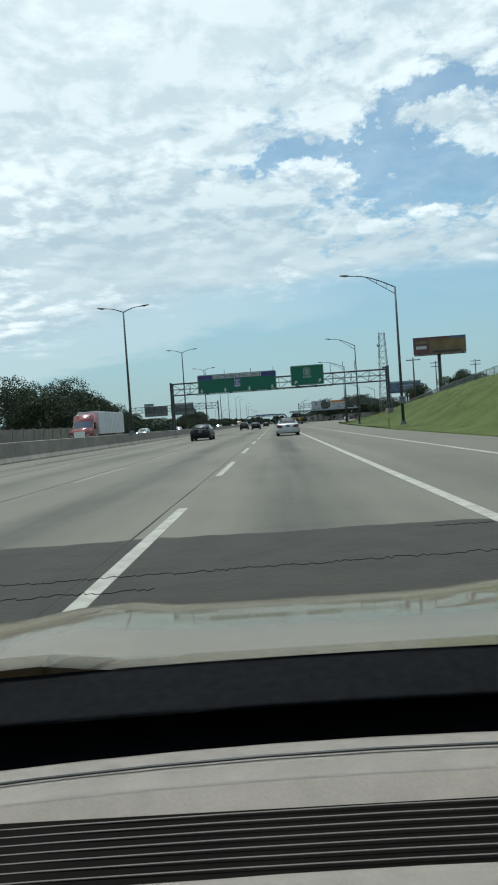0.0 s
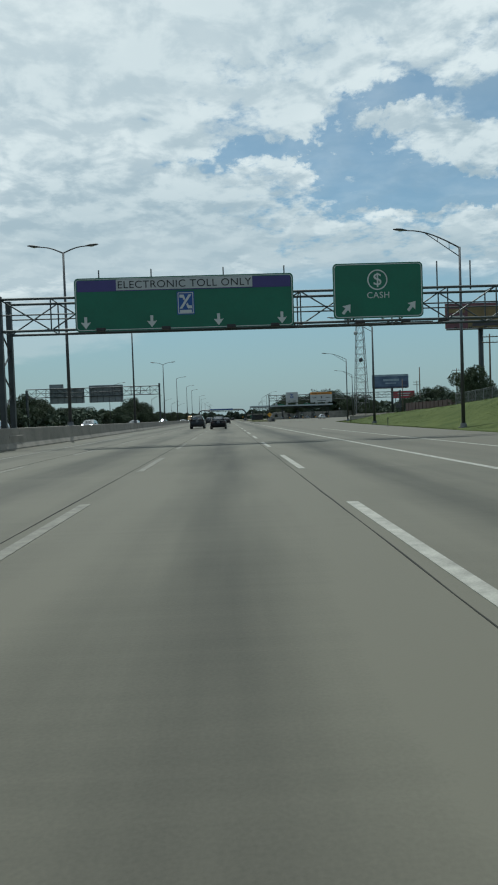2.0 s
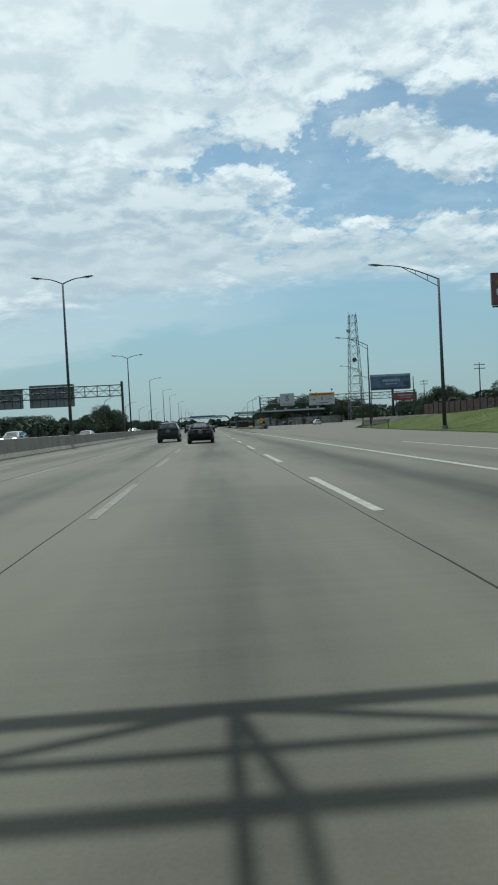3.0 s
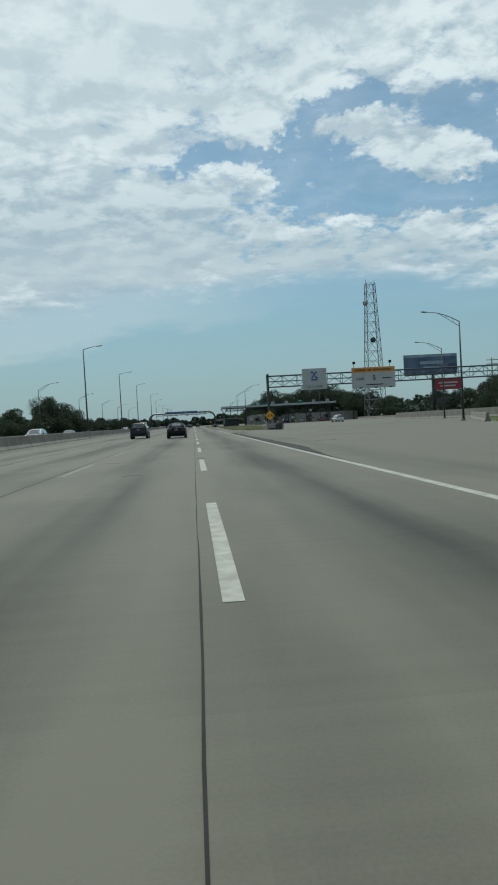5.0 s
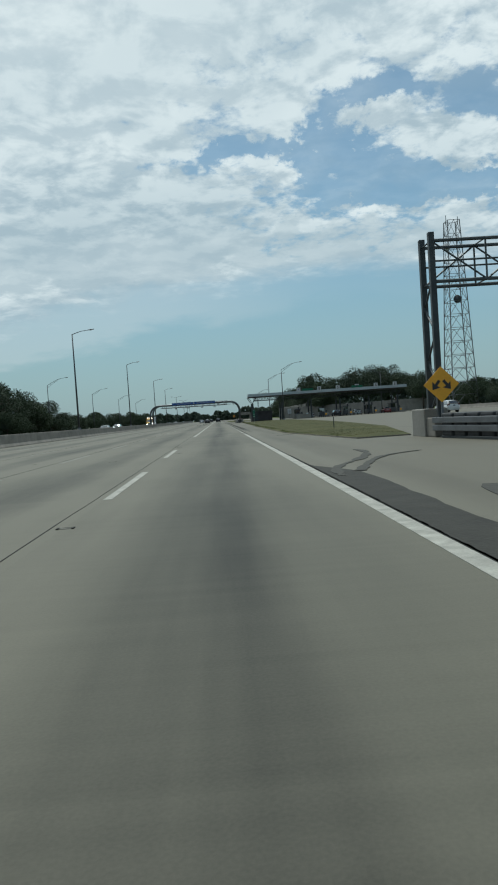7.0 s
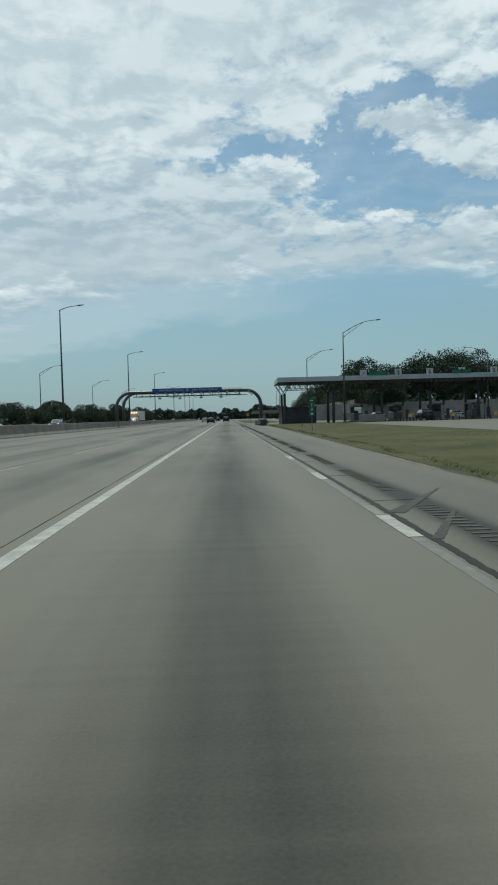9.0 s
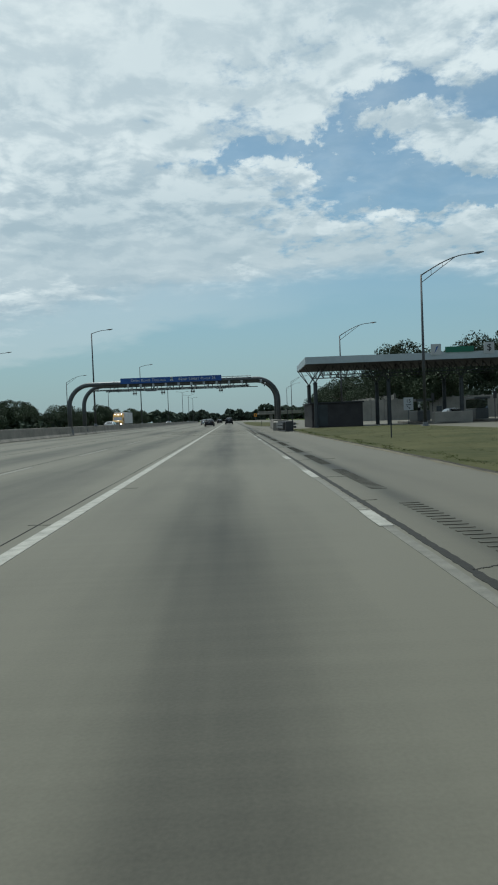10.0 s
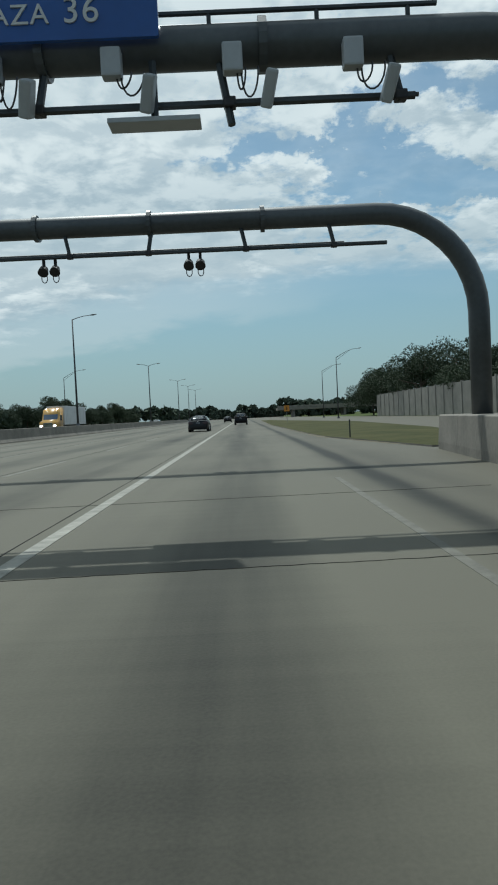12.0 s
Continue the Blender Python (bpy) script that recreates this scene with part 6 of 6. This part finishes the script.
def make_car(spec, m, paint, label, group="", lamps="redlamp", lit=False):
    t = thing("car", m, label, "car", group)
    bm = bmesh.new()
    loft(bm, [ring(*s) for s in spec["body"]])
    bmesh.ops.subdivide_edges(bm, edges=[e for e in bm.edges if abs(e.verts[0].co.y - e.verts[1].co.y) > .3], cuts=1, smooth=0.3)
    part("body", bm, M[paint], t, "painted bodywork", True)
    bm = bmesh.new()
    belt = spec["cabin"][0][1] - .05
    rings = []
    for y, z, hw in spec["cabin"]:
        hb = .83 if spec is SEDAN else .84
        lo = min(belt, z - .02)
        half = [(hb, lo), (hb + (hw - hb) * .55, lo + (z - lo) * .55), (hw, z - .045), (hw * .9, z - .008), (hw * .5, z + .012), (0, z + .018)]
        rings.append([(x, y, zz) for x, zz in half] + [(-x, y, zz) for x, zz in half[-2::-1]])
    loft(bm, rings)
    part("roof", bm, M[paint], t, "painted roof and pillars", True)
    for name, ((ya, za, wa), (yb, zb, wb)) in (("rear_window", spec["rear"]), ("windscreen", spec["front"])):
        bm = bmesh.new()
        rows = []
        sgn = -1 if name == "rear_window" else 1
        for i in range(5):
            f = i / 4
            y, z, w = ya + (yb - ya) * f, za + (zb - za) * f, wa + (wb - wa) * f
            rows.append([bm.verts.new((w * u, y + sgn * (.035 - .012 * u * u), z + .034 - .012 * u * u + (.2 * f * (1 - f) if spec is SEDAN else 0))) for u in (-1, -.6, 0, .6, 1)])
        for a, b in zip(rows, rows[1:]):
            for k in range(4):
                bm.faces.new((a[k], a[k + 1], b[k + 1], b[k]))
        bmesh.ops.solidify(bm, geom=bm.faces[:], thickness=0.012)
        part(name, bm, M["glass"], t, "dark reflecting glass", True)
    for poly in spec["side"]:
        for s in (-1, 1):
            bm = bmesh.new()
            pts = []
            for y, z in poly:
                lo, top = belt, max(c[1] for c in spec["cabin"])
                f = (z - lo) / (top - lo)
                pts.append((s * (.85 - .25 * f * f - .02 * f), y, z))
            a, b = [bm.verts.new(p) for p in pts], [bm.verts.new((p[0] + s * .012, p[1], p[2])) for p in pts]
            bm.faces.new(a), bm.faces.new(b[::-1])
            for k in range(4):
                bm.faces.new((a[k], b[k], b[(k + 1) % 4], a[(k + 1) % 4]))
            bmesh.ops.recalc_face_normals(bm, faces=bm.faces)
            part("side_window", bm, M["glass"], t)
    r = .325 if spec is SEDAN else .35
    for y in spec["axle"]:
        for s in (-1, 1):
            bm = bmesh.new()
            rod(bm, (s * .70, y, r + .01), (s * .928, y, r + .01), r + .06, seg=22)
            part("wheel_arch", bm, M["blackplastic"], t)
            wheel(t, s * .84, y, r, s)
    z, back = spec["lampz"], spec["body"][0][0]
    for s in (-1, 1):
        bm = bmesh.new()
        wrap = [(.40, z - .105), (.52, z + .045), (.72, z + .085), (.85, z + .055), (.885, z - .03), (.80, z - .10), (.60, z - .125)] if spec is SEDAN else [(.62, z - .16), (.62, z + .22), (.80, z + .24), (.87, z + .1), (.87, z - .14)]
        if spec is not SEDAN:
            loft(bm, [[(s * (cx + (px2 - cx) * k), back + .035 + .35 * max(0, px2 - .62) + dy, cz + (pz - cz) * k) for px2, pz in wrap] for cx, cz in [(.68, z)] for k, dy in ((.82, -.012), (.97, .0), (1.0, .03), (1.0, .22))])
        if spec is SEDAN:
            stations = [(.40, -.045, z - .12, z - .035), (.55, -.045, z - .165, z + .03), (.67, -.035, z - .18, z + .06), (.80, .02, z - .16, z + .065), (.875, .13, z - .11, z + .055), (.925, .32, z - .035, z + .03)]
            grid = []
            for px2, py2, za, zb in stations:
                zs = [za + (zb - za) * f for f in (0, .25, .5, .75, 1)]
                grid.append([bm.verts.new((s * (px2 + .016 * bulge), back + py2 - .020 * bulge + .24 * max(0, zz - .62), zz)) for zz, bulge in zip(zs, (0, .8, 1, .8, 0))])
            for a, b in zip(grid, grid[1:]):
                for k in range(4):
                    bm.faces.new((a[k], b[k], b[k + 1], a[k + 1]))
            bmesh.ops.recalc_face_normals(bm, faces=bm.faces)
            bmesh.ops.solidify(bm, geom=bm.faces[:], thickness=0.03)
        part("tail_lamp", bm, M[lamps], t)
        bm = bmesh.new()
        bmesh.ops.create_uvsphere(bm, u_segments=12, v_segments=6, radius=1, matrix=Matrix.LocRotScale((s * .62, -back - (.22 if spec is SEDAN else .30), z - (.22 if spec is SEDAN else .02)), None, (.2, .16, .07)))
        part("headlamp", bm, M["litlamp" if lit else "chrome"], t, "lit headlamp" if lit else "", smooth=True)
        bm = bmesh.new()
        bmesh.ops.create_uvsphere(bm, u_segments=10, v_segments=6, radius=1, matrix=Matrix.LocRotScale((s * 1.0, spec["side"][-1][1][0] - .18, belt + .1), None, (.115, .07, .08)))
        part("mirror", bm, M["blackplastic"], t, smooth=True)
    bm = bmesh.new()
    box(bm, 0, back + .10, .42, 1.42, .16, .24, .05)
    part("rear_bumper", bm, M[paint] if paint != "carwhite" else M["carwhite"], t)
    bm = bmesh.new()
    box(bm, 0, back + .12, .225 if spec is SEDAN else .315, 1.25, .14, .06, .02)
    part("rear_valance", bm, M["blackplastic"], t)
    bm = bmesh.new()
    box(bm, 0, back + .005, z - .05, .32, .02, .17, .008)
    pl = part("number_plate", bm, M["plate"], t)
    bm = bmesh.new()
    box(bm, 0, back - .007, z - .05, .2, .006, .035)
    part("plate_bars", bm, M["ink"], pl)
    bm = bmesh.new()
    rod(bm, (.5, back + .04, .2), (.5, back + .5, .21), .03, seg=10)
    part("exhaust_pipe", bm, M["darksteel"], t)
    if spec is SEDAN and paint != "carwhite":
        bm = bmesh.new()
        loft(bm, [[(u * .76 * k, back + .10 + .05 * abs(u) ** 2 + dy, z + .10 + dz2 - .02 * u * u) for u in [i / 6 - 1 for i in range(13)]] for k, dy, dz2 in ((1, .0, .0), (1.0, -.03, .035), (.98, .06, .045), (.98, .16, .03))], closed=False, caps=False)
        bmesh.ops.solidify(bm, geom=bm.faces[:], thickness=0.01)
        part("boot_lip", bm, M[paint], t, smooth=True)
    for zz, w in ((z - .155, .62), (.585, .70)):
        bm = bmesh.new()
        pipe(bm, [(w * u, back + .035 + .07 * u * u + (.0 if zz > .6 else -.012), zz) for u in [i / 5 - 1 for i in range(11)]], .007, 5)
        part("panel_gap", bm, M["blackplastic"], t)
    bm = bmesh.new()
    bmesh.ops.create_uvsphere(bm, u_segments=10, v_segments=6, radius=1, matrix=Matrix.LocRotScale((0, back + .06, z + .06), None, (.07, .015, .03)))
    part("badge", bm, M["chrome"], t, smooth=True)
    for s in (-1, 1):
        for y in (-.24, spec["side"][-1][0][0] + 1.05):
            bm = bmesh.new()
            box(bm, s * .935, y - .2, belt - .1, .03, .2, .03, .008)
            part("door_handle", bm, M[paint], t)
        bm = bmesh.new()
        rod(bm, (s * .925, -.24, .3), (s * .905, -.24, belt + .02), .006, seg=5)
        part("door_gap", bm, M["blackplastic"], t)
    return t


make_car(SEDAN, pose(-5.25, 62.2, 0), "cargreen", "very dark green sedan with smoked tail lamps", lamps="darklamp")
make_car(SEDAN, pose(2.4, 58.0, 0), "carwhite", "white four-door sedan with oval red tail lamps")
make_car(SUV, pose(-5.4, 148.0, 0), "cargrey", "dark grey sport utility car in the next lane", lamps="darklamp")
make_car(SEDAN, pose(-2.6, 139.0, 0), "carblack", "black sedan with glossy paint and dark tail lamps", lamps="darklamp")
make_car(SEDAN, pose(-1.78, 220.5, 0), "carblack", "black sedan with a spoiler and dark tail lamps", lamps="darklamp")
make_car(SUV, pose(-6.0, 229.0, 0), "cargrey", "dark grey compact sport utility car", lamps="darklamp")
make_car(SEDAN, pose(-1.9, 455.0, 0), "cargrey", "dark grey sedan far down the road", lamps="darklamp")
make_car(SUV, pose(1.8, 492.0, 0), "carblack", "black sport utility car far down the road", lamps="darklamp")
make_car(SEDAN, pose(-1.6, 560.0, 0), "carblack", "black sedan far down the road", lamps="darklamp")
make_car(SEDAN, pose(-5.4, 520.0, 0), "carsilver", "silver sedan far down the road")
make_car(SUV, pose(33.5, 312.0, 0, 0, 0, 6), "carwhite", "white car crossing the plaza towards the booths")
for x, y, p, s, l in ((25.6, 395, "carsilver", SEDAN, "silver sedan waiting at a toll booth"), (31.8, 391, "cargrey", SUV, "dark car waiting at a toll booth"),
                      (38.0, 396, "carwhite", SEDAN, "white sedan waiting at a toll booth"), (44.2, 390, "carred", SEDAN, "red sedan waiting at a toll booth")):
    make_car(s, pose(x, y, 0), p, l, "cars waiting at the booths")
for x, y, p, s, l in ((-17.4, 176, "carwhite", SEDAN, "white oncoming sedan behind the median barrier"), (-21.4, 158, "carsilver", SUV, "silver oncoming car with a roof box"),
                      (-17.8, 232, "carwhite", SUV, "white oncoming car behind the median barrier"), (-21.6, 118, "carwhite", SUV, "white oncoming van-like car"),
                      (-20.6, 268, "cargrey", SEDAN, "grey oncoming sedan behind the barrier"), (-20.0, 352, "carwhite", SEDAN, "white oncoming sedan behind the barrier"),
                      (-23.5, 392, "cargrey", SUV, "grey oncoming car behind the barrier"), (-19.8, 448, "carwhite", SUV, "white oncoming car beyond the toll arches"),
                      (-19.8, 566, "carsilver", SEDAN, "silver oncoming sedan far off")):
    make_car(s, pose(x, y, 0, 0, 0, 180), p, l, "oncoming traffic", lit=True)


def make_truck(m, paint, label, lamps="litlamp"):
    """A tractor with a box trailer, front towards +y."""
    t = thing("truck", m, label, "truck")
    bm = bmesh.new()
    box(bm, 0, -6.2, 2.6, 2.55, 13.4, 2.75, 0.05)
    tr = part("trailer_box", bm, M["trailer"], t, "pale ribbed trailer box")
    for k in range(18):
        for s in (-1, 1):
            bm = bmesh.new()
            box(bm, s * 1.285, -12.6 + k * 0.75, 2.6, 0.02, 0.05, 2.6)
            part("rib", bm, M["trailer"], tr)
    bm = bmesh.new()
    box(bm, 0, -5.6, 1.08, 1.0, 11.5, 0.25, 0.03)
    part("chassis", bm, M["blackplastic"], t)
    bm = bmesh.new()
    prism(bm, [(1.0, .55), (4.6, .55), (4.75, 1.2), (4.65, 1.75), (3.35, 1.95), (2.85, 2.75), (2.4, 3.5), (1.0, 3.75)], 0, -1.2, 1.2)
    bmesh.ops.bevel(bm, geom=bm.edges[:], offset=0.1, segments=2, affect="EDGES")
    part("cab", bm, M[paint], t, "painted truck cab", True)
    bm = bmesh.new()
    prism(bm, [(3.30, 2.02), (3.36, 2.02), (2.92, 2.78), (2.86, 2.78)], 0, -1.0, 1.0)
    part("windscreen", bm, M["glass"], t)
    bm = bmesh.new()
    box(bm, 0, 4.72, 1.15, 1.3, 0.06, 0.9, 0.02)
    part("grille", bm, M["chrome"], t)
    bm = bmesh.new()
    box(bm, 0, 4.72, 0.5, 2.4, 0.2, 0.35, 0.05)
    part("bumper", bm, M["chrome"], t)
    for s in (-1, 1):
        bm = bmesh.new()
        box(bm, s * 0.95, 4.66, 1.16, 0.35, 0.14, 0.22, 0.04)
        part("headlamp", bm, M[lamps], t, "lit headlamp" if lamps == "litlamp" else "")
        bm = bmesh.new()
        box(bm, s * 0.8, 2.42, 3.52, 0.16, 0.08, 0.07, 0.02)
        part("roof_lamp", bm, M[lamps], t)
        bm = bmesh.new()
        box(bm, s * 1.215, 2.2, 2.25, 0.02, 1.0, 0.75, 0.005)
        part("side_window", bm, M["glass"], t)
        for y in (-11.2, -10.0, -0.6, 0.6, 3.6):
            bm = bmesh.new()
            rod(bm, (s * 0.95, y, .5), (s * 1.24, y, .5), .5, seg=18)
            w = part("wheel", bm, M["tyre"], t)
            bm = bmesh.new()
            rod(bm, (s * 1.2, y, .5), (s * 1.26, y, .5), .28, .2, 14)
            part("rim", bm, M["rim"], w)


make_truck(pose(-21.0, 82.0, 0, 0, 0, 180), "carred", "red truck with a white box trailer, oncoming", "lens")
make_truck(pose(-25.0, 492.0, 0, 0, 0, 180), "trucktan", "yellow truck with a pale box trailer, oncoming")


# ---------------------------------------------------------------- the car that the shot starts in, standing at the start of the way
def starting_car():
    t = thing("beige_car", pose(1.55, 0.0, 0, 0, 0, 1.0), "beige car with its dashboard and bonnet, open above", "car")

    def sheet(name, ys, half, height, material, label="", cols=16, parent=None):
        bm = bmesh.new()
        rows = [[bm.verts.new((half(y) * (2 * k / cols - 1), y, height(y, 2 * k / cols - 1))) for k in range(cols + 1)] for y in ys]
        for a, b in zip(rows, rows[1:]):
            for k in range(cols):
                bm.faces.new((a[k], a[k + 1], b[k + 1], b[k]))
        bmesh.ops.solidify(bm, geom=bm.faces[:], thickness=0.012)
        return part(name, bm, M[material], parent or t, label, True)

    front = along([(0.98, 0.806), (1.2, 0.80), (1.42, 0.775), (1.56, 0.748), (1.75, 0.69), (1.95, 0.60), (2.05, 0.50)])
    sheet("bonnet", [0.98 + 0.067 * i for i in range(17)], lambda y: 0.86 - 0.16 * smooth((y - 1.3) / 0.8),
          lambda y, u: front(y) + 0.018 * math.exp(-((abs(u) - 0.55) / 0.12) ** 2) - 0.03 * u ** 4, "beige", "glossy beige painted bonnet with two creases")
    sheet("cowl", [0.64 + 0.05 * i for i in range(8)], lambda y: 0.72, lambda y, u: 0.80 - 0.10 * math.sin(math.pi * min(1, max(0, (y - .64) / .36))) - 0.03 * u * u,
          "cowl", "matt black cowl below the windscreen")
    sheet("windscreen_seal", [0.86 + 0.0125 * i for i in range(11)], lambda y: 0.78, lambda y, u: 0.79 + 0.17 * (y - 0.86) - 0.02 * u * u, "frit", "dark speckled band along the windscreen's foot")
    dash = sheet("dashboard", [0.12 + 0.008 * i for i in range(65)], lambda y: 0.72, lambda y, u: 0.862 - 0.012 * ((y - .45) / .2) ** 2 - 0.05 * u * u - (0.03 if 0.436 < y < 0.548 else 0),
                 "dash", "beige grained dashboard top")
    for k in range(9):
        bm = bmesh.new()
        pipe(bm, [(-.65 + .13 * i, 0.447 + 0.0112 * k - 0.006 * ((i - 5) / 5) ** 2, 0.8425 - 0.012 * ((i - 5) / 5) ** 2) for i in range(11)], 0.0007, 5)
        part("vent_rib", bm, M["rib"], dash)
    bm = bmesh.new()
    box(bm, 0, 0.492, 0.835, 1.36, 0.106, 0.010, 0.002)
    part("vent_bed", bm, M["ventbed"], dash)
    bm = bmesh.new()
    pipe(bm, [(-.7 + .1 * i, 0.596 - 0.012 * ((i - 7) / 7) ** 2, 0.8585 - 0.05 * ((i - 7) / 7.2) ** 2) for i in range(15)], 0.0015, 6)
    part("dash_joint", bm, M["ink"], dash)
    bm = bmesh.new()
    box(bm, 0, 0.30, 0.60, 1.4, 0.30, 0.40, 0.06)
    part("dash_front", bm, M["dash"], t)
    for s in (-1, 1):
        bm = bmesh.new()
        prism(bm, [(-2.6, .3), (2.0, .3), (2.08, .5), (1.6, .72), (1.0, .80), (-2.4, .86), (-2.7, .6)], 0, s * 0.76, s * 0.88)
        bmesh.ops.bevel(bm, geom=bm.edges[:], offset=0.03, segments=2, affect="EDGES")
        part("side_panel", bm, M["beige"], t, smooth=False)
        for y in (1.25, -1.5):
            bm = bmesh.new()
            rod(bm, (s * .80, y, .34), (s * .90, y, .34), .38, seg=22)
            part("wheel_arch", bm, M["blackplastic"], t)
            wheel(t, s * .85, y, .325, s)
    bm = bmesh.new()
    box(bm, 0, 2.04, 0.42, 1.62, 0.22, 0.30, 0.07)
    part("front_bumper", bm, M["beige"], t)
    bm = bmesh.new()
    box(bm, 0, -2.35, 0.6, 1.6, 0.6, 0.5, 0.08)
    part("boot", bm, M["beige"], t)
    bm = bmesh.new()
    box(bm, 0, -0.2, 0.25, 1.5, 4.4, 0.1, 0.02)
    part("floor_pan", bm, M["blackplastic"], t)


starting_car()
